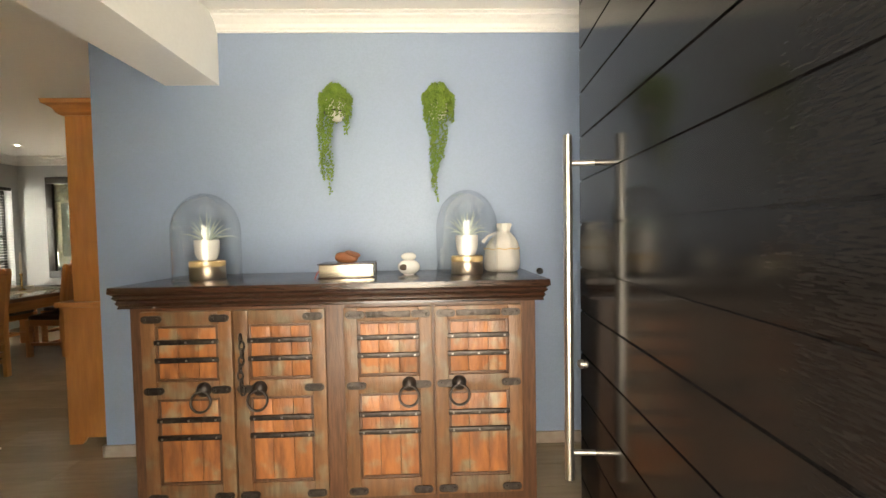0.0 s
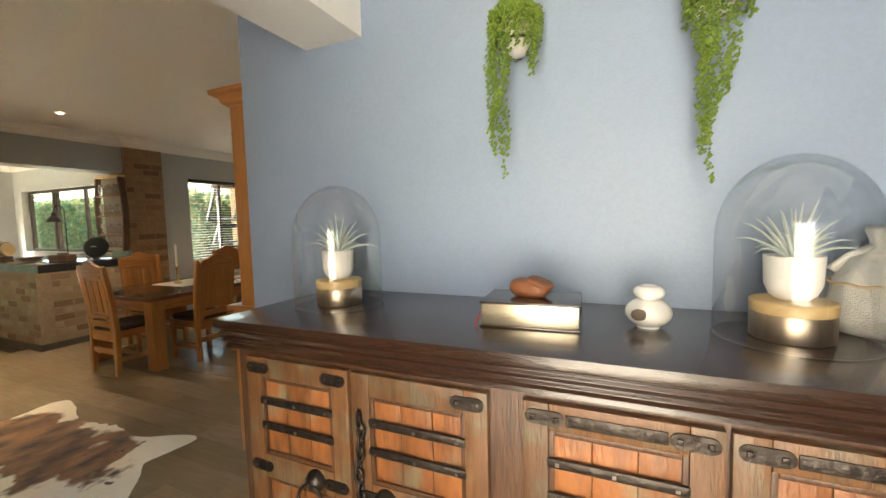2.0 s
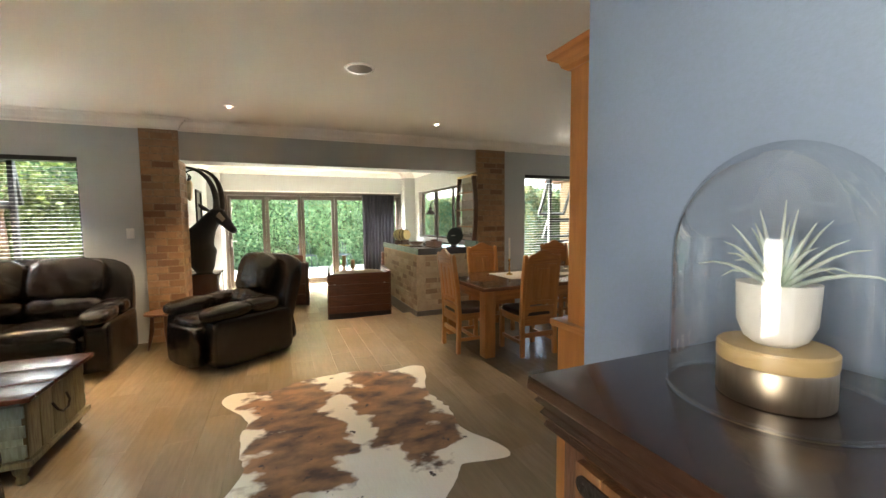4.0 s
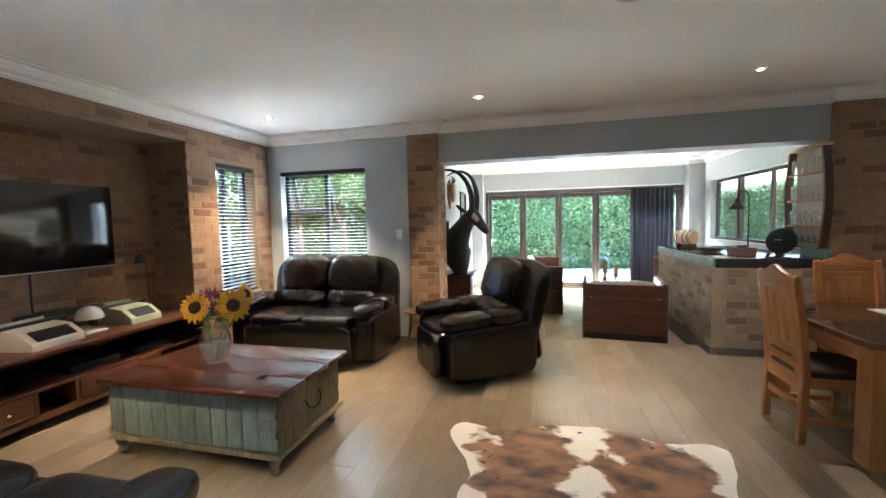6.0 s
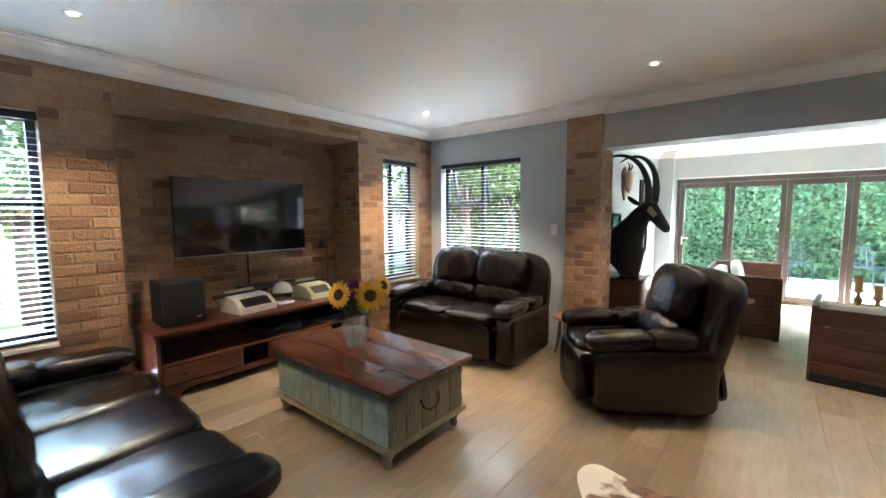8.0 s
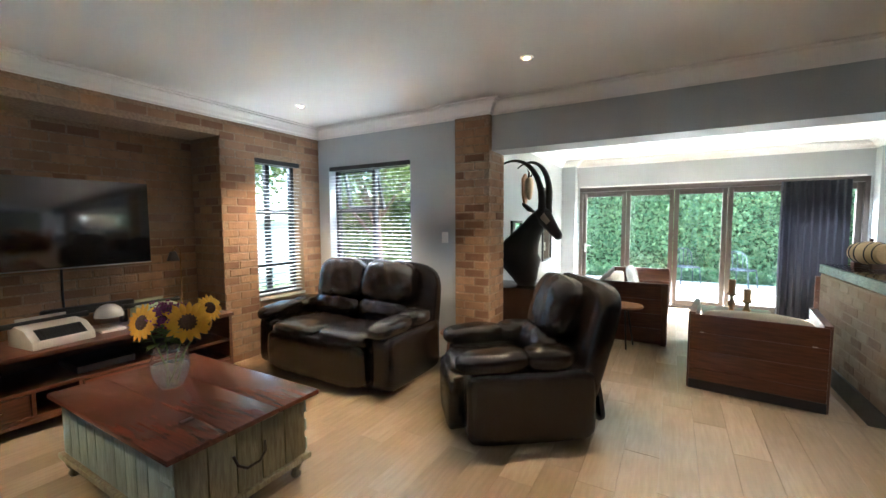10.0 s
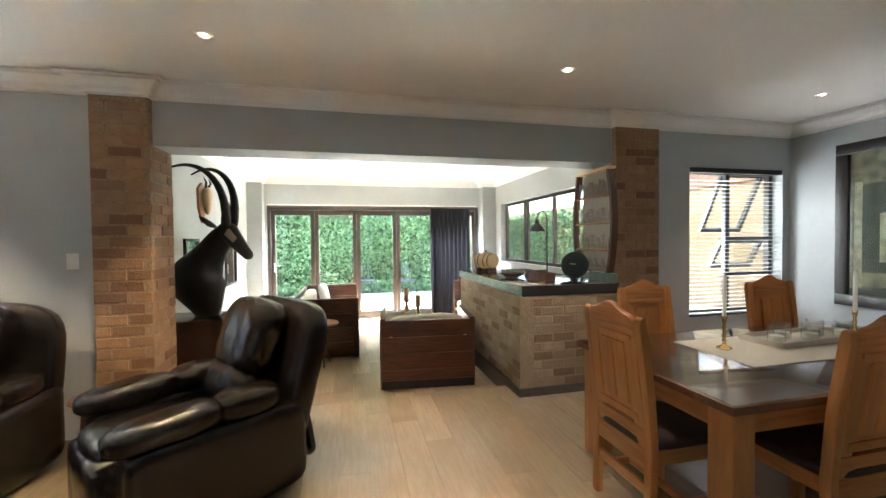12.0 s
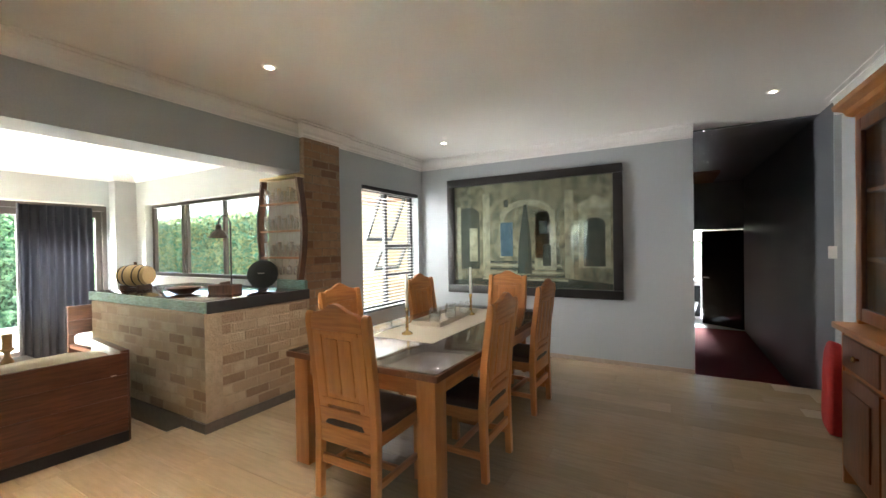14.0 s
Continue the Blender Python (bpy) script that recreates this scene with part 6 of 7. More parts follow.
part("cradle", boxes((-0.11, -0.07, -0.08, 0.08, 0.0, 0.05), (0.07, 0.11, -0.08, 0.08, 0.0, 0.05), (-0.07, 0.07, -0.02, 0.02, 0.0, 0.02)), CARCASS, barrel, edge=0.003)
part("bung", lathe([(0, 0), (0.014, 0), (0.017, 0.03), (0, 0.03)], 12, (0, 0, 0.255)), CARCASS, barrel)
bowl = thing("wooden_bowl", pose(-6.96, 3.62, 0.998), "shallow turned wooden bowl", "bowl")
part("bowl", lathe([(0, 0.001), (0.05, 0.001), (0.08, 0.012), (0.13, 0.05), (0.145, 0.062), (0.14, 0.065), (0.12, 0.055), (0.07, 0.022), (0, 0.014)], 32), CARCASS, bowl, smooth=True)
caddy = thing("wooden_caddy", pose(-6.62, 3.80, 0.998, 0, 0, 20), "dark wooden coaster box on the bar", "box")
part("box", boxes((-0.12, 0.12, -0.07, 0.07, 0, 0.012), (-0.12, -0.108, -0.07, 0.07, 0.012, 0.085), (0.108, 0.12, -0.07, 0.07, 0.012, 0.085), (-0.108, 0.108, -0.07, -0.058, 0.012, 0.085), (-0.108, 0.108, 0.058, 0.07, 0.012, 0.085)), CARCASS, caddy, edge=0.002)
part("partition", boxes((-0.006, 0.006, -0.058, 0.058, 0.012, 0.11)), CARCASS, caddy)
ashtray = thing("glass_dish", pose(-6.83, 3.88, 0.998), "small clear glass dish", "dish")
part("dish", lathe([(0, 0.001), (0.05, 0.001), (0.06, 0.03), (0.055, 0.03), (0.046, 0.008), (0, 0.008)], 24), JAR_GLASS, ashtray, smooth=True)
lampb = thing("bar_lamp", pose(-6.62, 3.86, 0.998), "industrial lamp with a dark metal shade on a bent stem", "lamp")
part("base", lathe([(0, 0), (0.075, 0), (0.075, 0.012), (0.02, 0.024), (0, 0.024)], 28), IRON, lampb, smooth="auto")
part("stem", tube(bmesh.new(), [(0, 0, 0.02), (0, 0, 0.62)] + [(0, -0.055 + 0.055 * math.cos(q), 0.62 + 0.09 * math.sin(q)) for q in [math.pi * i / 10 for i in range(1, 11)]] + [(0, -0.11, 0.60)], 0.007, 8), IRON, lampb, smooth=True)
part("shade", lathe([(0.012, 0.12), (0.022, 0.115), (0.026, 0.075), (0.05, 0.055), (0.085, 0.0), (0.082, 0.0), (0.048, 0.05), (0.022, 0.07)], 28, (0, -0.11, 0.505)), IRON, lampb, "dark bell-shaped metal shade", smooth="auto")
part("bulb", lathe([(0, -0.02), (0.02, -0.012), (0.026, 0.01), (0.016, 0.04), (0, 0.05)], 16, (0, -0.11, 0.515)), JAR_GLASS, lampb, "clear bulb", smooth=True)
egg = thing("round_speaker", pose(-6.56, 4.14, 0.998, 0, 0, 42), "dark oval wireless loudspeaker on the bar", "loudspeaker")
e = lathe([(0, -0.045), (0.07, -0.042), (0.12, -0.025), (0.142, 0), (0.13, 0.02), (0.08, 0.045), (0, 0.055)], 36)
bmesh.ops.rotate(e, verts=e.verts[:], matrix=Matrix.Rotation(radians(76), 3, "X"))
part("body", e, material("black_knit_cloth", (0.012, 0.017, 0.018), 0.8, grain=(200, (0.03, 0.038, 0.038), 0.6), bump=0.6, bump_scale=300), egg, smooth=True).matrix_local = pose(0, 0, 0.155)
part("foot", boxes((-0.04, 0.04, -0.035, 0.03, 0, 0.02)), BLACK_PLASTIC, egg, edge=0.004)
part("badge", boxes((-0.03, 0.03, -0.066, -0.062, 0.165, 0.172)), STEEL, egg)


RACK_GLASS = glass("clear_rack_glass", (0.98, 0.985, 0.985), power=2.0, least=0.14)


def glass_rack():
    """Two bowed bark-edged staves with shelves of glasses between them."""
    ob = thing("glass_rack", pose(0, 0, 0), "live-edge wooden wall rack holding rows of glasses", "glass rack")
    for x, s in ((-6.765, -1), (-6.255, 1)):
        bow = [(x + s * (0.068 * math.sin(math.pi * i / 14) + 0.006 * noise.noise(Vector((i * 0.6, s * 7, 0)))), 1.09 + i / 14) for i in range(15)]
        part("side_board", prism([(a + s * 0.017, z) for a, z in bow] + [(a - s * 0.012, z) for a, z in bow[::-1]], 4.295, 4.362, "xz"), CARCASS, ob, "bowed bark-edged board")
    part("back_panel", boxes((-6.75, -6.27, 4.362, 4.374, 1.09, 2.09)), material("washed_grey_board", (0.40, 0.35, 0.29), 0.7, grain=(7, (0.30, 0.25, 0.20), 0.6), stretch=(8, 8, 1)), ob, "washed grey backing board")
    part("top_board", boxes((-6.79, -6.22, 4.29, 4.374, 2.092, 2.118)), PALE_OAK, ob, "pale top board", edge=0.004)
    for z in (1.315, 1.58, 1.855):
        part("shelf", boxes((-6.80, -6.215, 4.30, 4.361, z - 0.018, z)), TAN_SHELF, ob, edge=0.003)
    for z in (1.315, 1.58, 1.855):
        for i in range(6):
            g = thing("drinking_glass", pose(-6.74 + 0.09 * i, 4.331, z), "clear drinking glass on the wall rack", "glass", "glasses in the rack")
            tall = 0.12 if i % 2 else 0.15
            part("bowl", lathe([(0, 0.001), (0.022, 0.001), (0.024, 0.006), (0.029, tall), (0.027, tall), (0.021, 0.010), (0, 0.008)], 14), RACK_GLASS, g, smooth=True)
    for i in range(5):
        g = thing("stemmed_glass", pose(-6.72 + 0.105 * i, 4.331, 1.296, 180, 0, 0), "clear stemmed glass hanging upside down", "glass", "hanging glasses")
        part("glass", lathe([(0, 0.0), (0.028, 0.001), (0.006, 0.006), (0.004, 0.06), (0.025, 0.085), (0.030, 0.12), (0.026, 0.16), (0.025, 0.16), (0.028, 0.12), (0.022, 0.088), (0, 0.065)], 14), RACK_GLASS, g, smooth=True)


TAN_SHELF = material("tan_shelf_wood", (0.36, 0.16, 0.07), 0.45, grain=(7, (0.24, 0.10, 0.04), 0.6), stretch=(1, 8, 8))
glass_rack()


# ---- sunroom ----
def plank_seat(name, m, width, depth, arm_h, label, category, back_planks=True):
    """A boxy plank seat with loose cream cushions, facing its own +x."""
    ob = thing(name, m, label, category)
    w, d = width / 2, depth / 2
    n = 4
    for i in range(n):
        z0, z1 = 0.02 + (arm_h - 0.02) * i / n, 0.02 + (arm_h - 0.02) * (i + 1) / n
        part("back_plank", boxes((-d, -d + 0.035, -w, w, z0 + 0.001, z1 - 0.001)), RED_WOOD, ob, edge=0.004)
        for s in (-1, 1):
            y0 = s * w
            part("arm_plank", boxes((-d + 0.036, d, min(y0, y0 - s * 0.035), max(y0, y0 - s * 0.035), z0 + 0.001, z1 - 0.001)), RED_WOOD, ob, edge=0.004)
    part("plinth", boxes((-d + 0.02, d - 0.05, -w + 0.04, w - 0.04, 0.0, 0.10)), CARCASS, ob)
    part("seat_base", boxes((-d + 0.036, d - 0.01, -w + 0.036, w - 0.036, 0.20, 0.25)), RED_WOOD, ob, edge=0.004)
    for sx in (-d + 0.004, d - 0.07):
        for s in (-1, 1):
            y0 = s * (w + 0.001)
            part("corner_post", boxes((sx, sx + 0.066, min(y0, y0 + s * 0.016), max(y0, y0 + s * 0.016), 0.0, arm_h - 0.002)), CARCASS, ob, "dark corner post", edge=0.003)
    part("arm_cap", boxes((-d, d, -w - 0.016, -w + 0.04, arm_h, arm_h + 0.018)), RED_WOOD, ob, edge=0.004)
    part("arm_cap", boxes((-d, d, w - 0.04, w + 0.016, arm_h, arm_h + 0.018)), RED_WOOD, ob, edge=0.004)
    part("base_rail", boxes((-d - 0.012, -d - 0.001, -w, w, 0.0, 0.085)), BLACK_FRAME, ob, "dark base rail", edge=0.003)
    k = max(1, round(width / 0.85))
    sw_ = (width - 0.08) / k
    for i in range(k):
        y = (i - (k - 1) / 2) * sw_
        part("seat_cushion", puff(d - 0.03, sw_ / 2 - 0.004, 0.075, 5, 8, 0.006, at=(0.02, y, 0.325), seed=i), CREAM, ob, "cream canvas seat cushion", smooth=True)
        part("back_cushion", puff(0.085, sw_ / 2 - 0.01, 0.19, 4, 8, 0.008, at=(-d + 0.13, y, 0.55), seed=i + 4), CREAM, ob, "cream canvas back cushion", smooth=True)
    for s in (-1, 1):
        part("bolt", boxes((-d - 0.004, -d, s * (w - 0.09) - 0.02, s * (w - 0.09) + 0.012, arm_h * 0.76, arm_h * 0.76 + 0.008)), STEEL, ob)
    return ob


plank_seat("plank_armchair", pose(-7.30, 2.70, LOW, 0, 0, 174), 0.95, 0.80, 0.70, "boxy red-brown plank armchair with cream cushions", "armchair")
plank_seat("plank_sofa", pose(-9.12, 1.56, LOW, 0, 0, 90), 1.80, 0.86, 0.76, "boxy red-brown plank sofa with cream cushions beside the doors", "sofa")
plank_seat("plank_sofa", pose(-9.45, 4.20, LOW, 0, 0, -90), 1.50, 0.80, 0.74, "boxy red-brown plank sofa with cream cushions under the window", "sofa")
pil = thing("scatter_cushion", pose(-9.70, 1.47, 0.33), "white cushion propped on the plank sofa", "cushion")
part("cushion", puff(0.20, 0.08, 0.20, 3, 8, 0.008, at=(0, 0, 0.21), turn=Matrix.Rotation(radians(14), 4, "X")), CERAMIC, pil, smooth=True)
rt = thing("round_table", pose(-7.98, 1.52, LOW), "small round wooden side table on thin legs", "side table")
part("tabletop", lathe([(0, 0.50), (0.21, 0.50), (0.22, 0.51), (0.21, 0.525), (0, 0.525)], 32), TAN_SHELF, rt, smooth="auto")
for q in (0.3, 2.4, 4.5):
    part("leg", tube(bmesh.new(), [(0.05 * math.cos(q), 0.05 * math.sin(q), 0.50), (0.15 * math.cos(q), 0.15 * math.sin(q), 0.0)], 0.010, 8), IRON, rt, smooth=True)
ct = thing("coffee_table", pose(-8.45, 2.72, LOW), "low red-brown plank coffee table", "coffee table")
for i in range(4):
    part("top_plank", boxes((-0.45, 0.45, -0.36 + 0.18 * i, -0.182 + 0.18 * i, 0.40, 0.44)), RED_WOOD, ct, edge=0.004)
for x in (-0.42, 0.34):
    for y in (-0.33, 0.25):
        part("leg", boxes((x, x + 0.08, y, y + 0.08, 0, 0.40)), RED_WOOD, ct, edge=0.004)
PALE_TURNED = material("pale_turned_wood", (0.62, 0.36, 0.17), 0.4, grain=(9, (0.5, 0.27, 0.12), 0.6), stretch=(6, 6, 1))
for x, y, h in ((-8.52, 2.66, 0.40), (-8.06, 2.75, 0.36)):
    c = thing("candle_holder", pose(x, y, LOW + 0.44), "turned tan wooden candle holder with a tan candle", "candle holder", "wooden candle holders")
    part("holder", lathe([(0, 0), (0.055, 0), (0.058, 0.015), (0.03, 0.03), (0.02, 0.06), (0.04, 0.10), (0.042, 0.13), (0.022, 0.16), (0.02, 0.20), (0.05, 0.225), (0.052, 0.24), (0, 0.24)], 24), PALE_TURNED, c, smooth=True)
    part("candle", lathe([(0.035, 0.24), (0.035, h), (0.03, h + 0.004), (0, h + 0.004)], 20), PALE_TURNED, c, "tan pillar candle", smooth="auto")

ped = thing("pedestal", pose(-7.22, 0.42, LOW), "dark wooden box pedestal under the mounted head", "pedestal")
part("cabinet", boxes((-0.25, 0.25, -0.27, 0.27, 0.0, 0.77)), DARK_WOOD, ped, edge=0.006)
part("top", boxes((-0.28, 0.28, -0.30, 0.30, 0.771, 0.80)), DARK_WOOD, ped, edge=0.006)


def mounted_bust():
    """A horned bust, one plain dark body; head towards its own +y."""
    bm = bmesh.new()
    def loft(rows, n=20):
        rings = []
        for c, way, a, b in rows:
            w = Vector(way).normalized()
            sx = Vector((1, 0, 0))
            up = w.cross(sx).normalized()
            rings.append([bm.verts.new(Vector(c) + sx * a * math.cos(2 * math.pi * k / n) + up * b * math.sin(2 * math.pi * k / n)) for k in range(n)])
        for p, q in zip(rings, rings[1:]):
            for k in range(n):
                bm.faces.new((p[k], p[(k + 1) % n], q[(k + 1) % n], q[k]))
        bm.faces.new(rings[0][::-1])
        bm.faces.new(rings[-1])
    loft([((0, 0.04, 0.0), (0, 0, 1), 0.09, 0.10), ((0, 0.03, 0.07), (0, 0, 1), 0.12, 0.14), ((0, -0.02, 0.20), (0, 0, 1), 0.165, 0.21), ((0, -0.05, 0.34), (0, 0.1, 1), 0.19, 0.265), ((0, -0.02, 0.46), (0, 0.4, 1), 0.16, 0.215), ((0, 0.04, 0.56), (0, 0.55, 1), 0.125, 0.165), ((0, 0.10, 0.66), (0, 0.6, 1), 0.098, 0.13), ((0, 0.16, 0.75), (0, 0.7, 1), 0.085, 0.115), ((0, 0.21, 0.81), (0, 0.9, 0.7), 0.08, 0.10), ((0, 0.25, 0.84), (0, 1, 0.2), 0.055, 0.07)])
    body = set(bm.verts)
    loft([((0, 0.16, 0.86), (0, 1, -0.3), 0.05, 0.05), ((0, 0.21, 0.85), (0, 1, -0.45), 0.085, 0.10), ((0, 0.28, 0.80), (0, 1, -0.6), 0.085, 0.10), ((0, 0.36, 0.72), (0, 1, -0.8), 0.062, 0.078), ((0, 0.44, 0.635), (0, 1, -0.9), 0.05, 0.06), ((0, 0.485, 0.595), (0, 1, -0.7), 0.048, 0.052), ((0, 0.51, 0.58), (0, 1, -0.5), 0.03, 0.03)], 16)
    head = {f for f in bm.faces if not body & set(f.verts)}
    for f in head:
        c = f.calc_center_median()
        brow = 0.29 < c.y < 0.36 and abs(c.x) > 0.055 and c.z > 0.87 - 0.35 * c.y
        cheek = c.y > 0.30 and c.z < 0.96 - 0.85 * c.y
        f.material_index = 1 if brow or cheek else 0
    for s in (-1, 1):
        pts, rad = [], []
        for i in range(22):
            d = i / 21
            q = radians(112 * d)
            pts.append((s * (0.045 + 0.11 * d), 0.265 + 0.12 * math.sin(q) - 0.53 * (1 - math.cos(q)), 0.89 + 0.60 * math.sin(q)))
            rad.append((0.038 * (1 - d) + 0.007) * (1 + 0.07 * (i % 2) * (1 - d)))
        tube(bm, pts, rad, 10)
        ear = [(s * 0.075, 0.18, 0.87), (s * 0.13, 0.15, 0.905), (s * 0.19, 0.13, 0.95), (s * 0.215, 0.12, 0.975)]
        tube(bm, ear, [0.016, 0.032, 0.024, 0.004], 8)
    turned = [v for v in bm.verts if v not in body]
    bmesh.ops.rotate(bm, verts=turned, cent=(0, 0.2, 0.8), matrix=Matrix.Rotation(radians(-34), 3, "Z"))
    ob = part("mounted_horned_bust", bm, material("dark_bust_finish", (0.011, 0.008, 0.007), 0.6, grain=(60, (0.022, 0.015, 0.012), 0.6), stain=(4, (0.007, 0.005, 0.005), 0.6), bump=0.5, bump_scale=90, stretch=(3, 3, 1)), None, smooth=True)
    ob.data.materials.append(material("pale_bust_marking", (0.42, 0.34, 0.26), 0.75, grain=(60, (0.30, 0.22, 0.16), 0.6)))
    return tagged(ob, "dark mounted bust with long curved horns on the pedestal", "mounted bust")


mounted_bust().matrix_world = pose(-7.22, 0.47, LOW + 0.80, 0, 0, 6)

shield = thing("wall_trophy", pose(-8.35, SUN_S, 1.74), "pale wooden shield with a small horned mount on the wall", "wall trophy")
part("shield", prism([(-0.13, 0.34), (0.0, 0.42), (0.13, 0.34), (0.12, 0.1), (0.0, -0.08), (-0.12, 0.1)], 0.001, 0.03, "xz"), TAN_SHELF, shield, edge=0.006)
part("mount", puff(0.075, 0.05, 0.17, 2.5, 8, 0.006, at=(0, 0.08, 0.20), sag=lambda q: Vector((q.x * (1 + 1.8 * q.z), q.y * (1 + 1.5 * q.z), q.z))), material("bleached_mount", (0.52, 0.38, 0.24), 0.7, grain=(20, (0.40, 0.26, 0.15), 0.6)), shield, smooth=True)
for s in (-1, 1):
    part("horn", tube(bmesh.new(), [(s * 0.04, 0.08, 0.36), (s * 0.08, 0.10, 0.42), (s * 0.09, 0.07, 0.48)], [0.016, 0.012, 0.003], 8), IRON, shield, smooth=True)
for x, z, w, h in ((-8.0, 1.30, 0.42, 0.34), (-9.55, 1.40, 0.55, 1.25)):
    mir = thing("wall_mirror", pose(x, SUN_S, z), "dark-framed mirror hanging on the sunroom wall", "mirror", "mirrors on the sunroom wall")
    part("frame", boxes((-w / 2, w / 2, 0.001, 0.03, h / 2 - 0.035, h / 2), (-w / 2, w / 2, 0.001, 0.03, -h / 2, -h / 2 + 0.035), (-w / 2, -w / 2 + 0.035, 0.001, 0.03, -h / 2 + 0.035, h / 2 - 0.035), (w / 2 - 0.035, w / 2, 0.001, 0.03, -h / 2 + 0.035, h / 2 - 0.035)), BLACK_FRAME, mir, edge=0.003)
    part("mirror_glass", boxes((-w / 2 + 0.035, w / 2 - 0.035, 0.002, 0.012, -h / 2 + 0.035, h / 2 - 0.035)), material("mirror_silver", (0.85, 0.88, 0.87), 0.03, 1.0), mir)

# dark curtain drawn aside at the garden doors
curtain = thing("curtain", pose(-10.66, 3.45, LOW), "charcoal curtain gathered at the end of the garden doors", "curtain")
bm = bmesh.new()
cols = []
for i in range(91):
    d = i / 90
    x = 0.045 * math.sin(d * 58) + 0.02 * math.sin(d * 21 + 1)
    cols.append([bm.verts.new((x * (0.7 + 0.3 * (1 - z / 2.15)), 0.80 * d, z)) for z in (0.02, 0.7, 1.4, 2.15)])
for a, b in zip(cols, cols[1:]):
    for k in range(3):
        bm.faces.new((a[k], b[k], b[k + 1], a[k + 1]))
bmesh.ops.solidify(bm, geom=bm.faces[:], thickness=0.004)
part("fabric", bm, material("charcoal_curtain", (0.052, 0.054, 0.066), 0.85, grain=(140, (0.07, 0.072, 0.084), 0.5), bump=0.3, bump_scale=200), curtain, smooth=True)
part("rail", tube(bmesh.new(), [(0.0, -3.0, 2.20), (0.0, 0.95, 2.20)], 0.012, 10), CERAMIC, curtain, "white curtain rail", smooth="auto")

# ---- passage door and bathroom ----
pd = tagged(thing("door_1", pose(-1.87, 11.30, HALL_Z, 0, 0, 0), "black panelled door standing open into the bathroom", "door"), kind="structure")
leafb = part("door_leaf", boxes((-0.82, 0.0, 0.0, 0.04, 0.01, 1.98)), BLACK_PAINT, pd, edge=0.003)
leafb.matrix_local = pose(0, 0.02, 0, 0, 0, -38)
part("door_handle", tube(bmesh.new(), [(-0.76, -0.005, 1.0), (-0.76, -0.05, 1.0), (-0.64, -0.05, 1.0)], 0.009, 8), STEEL, leafb, smooth=True)
basin = thing("washbasin", pose(-2.75, 12.9, HALL_Z + 0.01), "white washbasin on a dark cabinet in the bathroom", "washbasin")
part("cabinet", boxes((-0.25, 0.25, -0.22, 0.22, 0.0, 0.72)), BLACK_FRAME, basin, edge=0.004)
part("basin", boxes((-0.28, 0.28, -0.25, 0.25, 0.721, 0.86)), CERAMIC, basin, edge=0.03)
toilet = thing("toilet", pose(-2.75, 12.25, HALL_Z + 0.01), "white ceramic toilet on the bathroom floor", "toilet")
part("bowl", lathe([(0, 0), (0.13, 0), (0.11, 0.12), (0.17, 0.32), (0.19, 0.39), (0.15, 0.40), (0, 0.40)], 28), CERAMIC, toilet, smooth=True)
part("cistern", boxes((-0.36, -0.20, -0.19, 0.19, 0.38, 0.78)), CERAMIC, toilet, edge=0.02)

# ---- garden ----
GRASS = material("lawn", (0.045, 0.085, 0.018), 0.9, grain=(60, (0.03, 0.055, 0.012), 0.7), stain=(1.5, (0.07, 0.11, 0.03), 0.6), bump=0.8, bump_scale=200)
PAVE = material("pale_paving", (0.68, 0.64, 0.58), 0.85, grain=(40, (0.42, 0.38, 0.33), 0.6), stain=(2, (0.58, 0.55, 0.50), 0.5), bump=0.3, bump_scale=80)
YARD = material("tan_brick_paving", (0.33, 0.25, 0.17), 0.85, grain=(40, (0.25, 0.185, 0.125), 0.6), stain=(2, (0.38, 0.30, 0.22), 0.5), bump=0.3, bump_scale=80)
bm = bmesh.new()
bm.faces.new([bm.verts.new(c) for c in ((-900, -900, -0.42), (900, -900, -0.42), (900, 900, -0.42), (-900, 900, -0.42))])
setting("ground", bm, GRASS, "garden lawn")
setting("patio", boxes((-14.9, -11.0, -1.0, 8.0, -0.5, LOW - 0.04)), PAVE, "pale paved patio outside the garden doors")
setting("porch", boxes((-3.0, 3.0, -6.0, 0.28, -0.5, -0.04)), PAVE, "pale paved porch")
setting("yard_paving", boxes((-11.0, -6.5, 5.1, 10.6, -0.5, -0.2)), YARD, "tan brick-paved side yard")
setting("soffit", boxes((-11.2, -6.5, 5.0, 6.3, 2.42, 2.5)), WHITE_PAINT, "white roof soffit")


def leaf_material(name, dark, light):
    m = bpy.data.materials.new(name)
    m.use_nodes = True
    n, l = m.node_tree.nodes, m.node_tree.links
    p = n["Principled BSDF"]
    p.inputs["Roughness"].default_value, p.inputs["Specular IOR Level"].default_value = 0.6, 0.3
    g, ramp = n.new("ShaderNodeNewGeometry"), n.new("ShaderNodeValToRGB")
    ramp.color_ramp.elements[0].color, ramp.color_ramp.elements[1].color = (*dark, 1), (*light, 1)
    l.new(g.outputs["Random Per Island"], ramp.inputs[0])
    l.new(ramp.outputs[0], p.inputs["Base Color"])
    tr, mix = n.new("ShaderNodeBsdfTranslucent"), n.new("ShaderNodeMixShader")
    l.new(ramp.outputs[0], tr.inputs[0])
    mix.inputs[0].default_value = 0.35
    l.new(p.outputs[0], mix.inputs[1])
    l.new(tr.outputs[0], mix.inputs[2])
    l.new(mix.outputs[0], n["Material Output"].inputs[0])
    return m


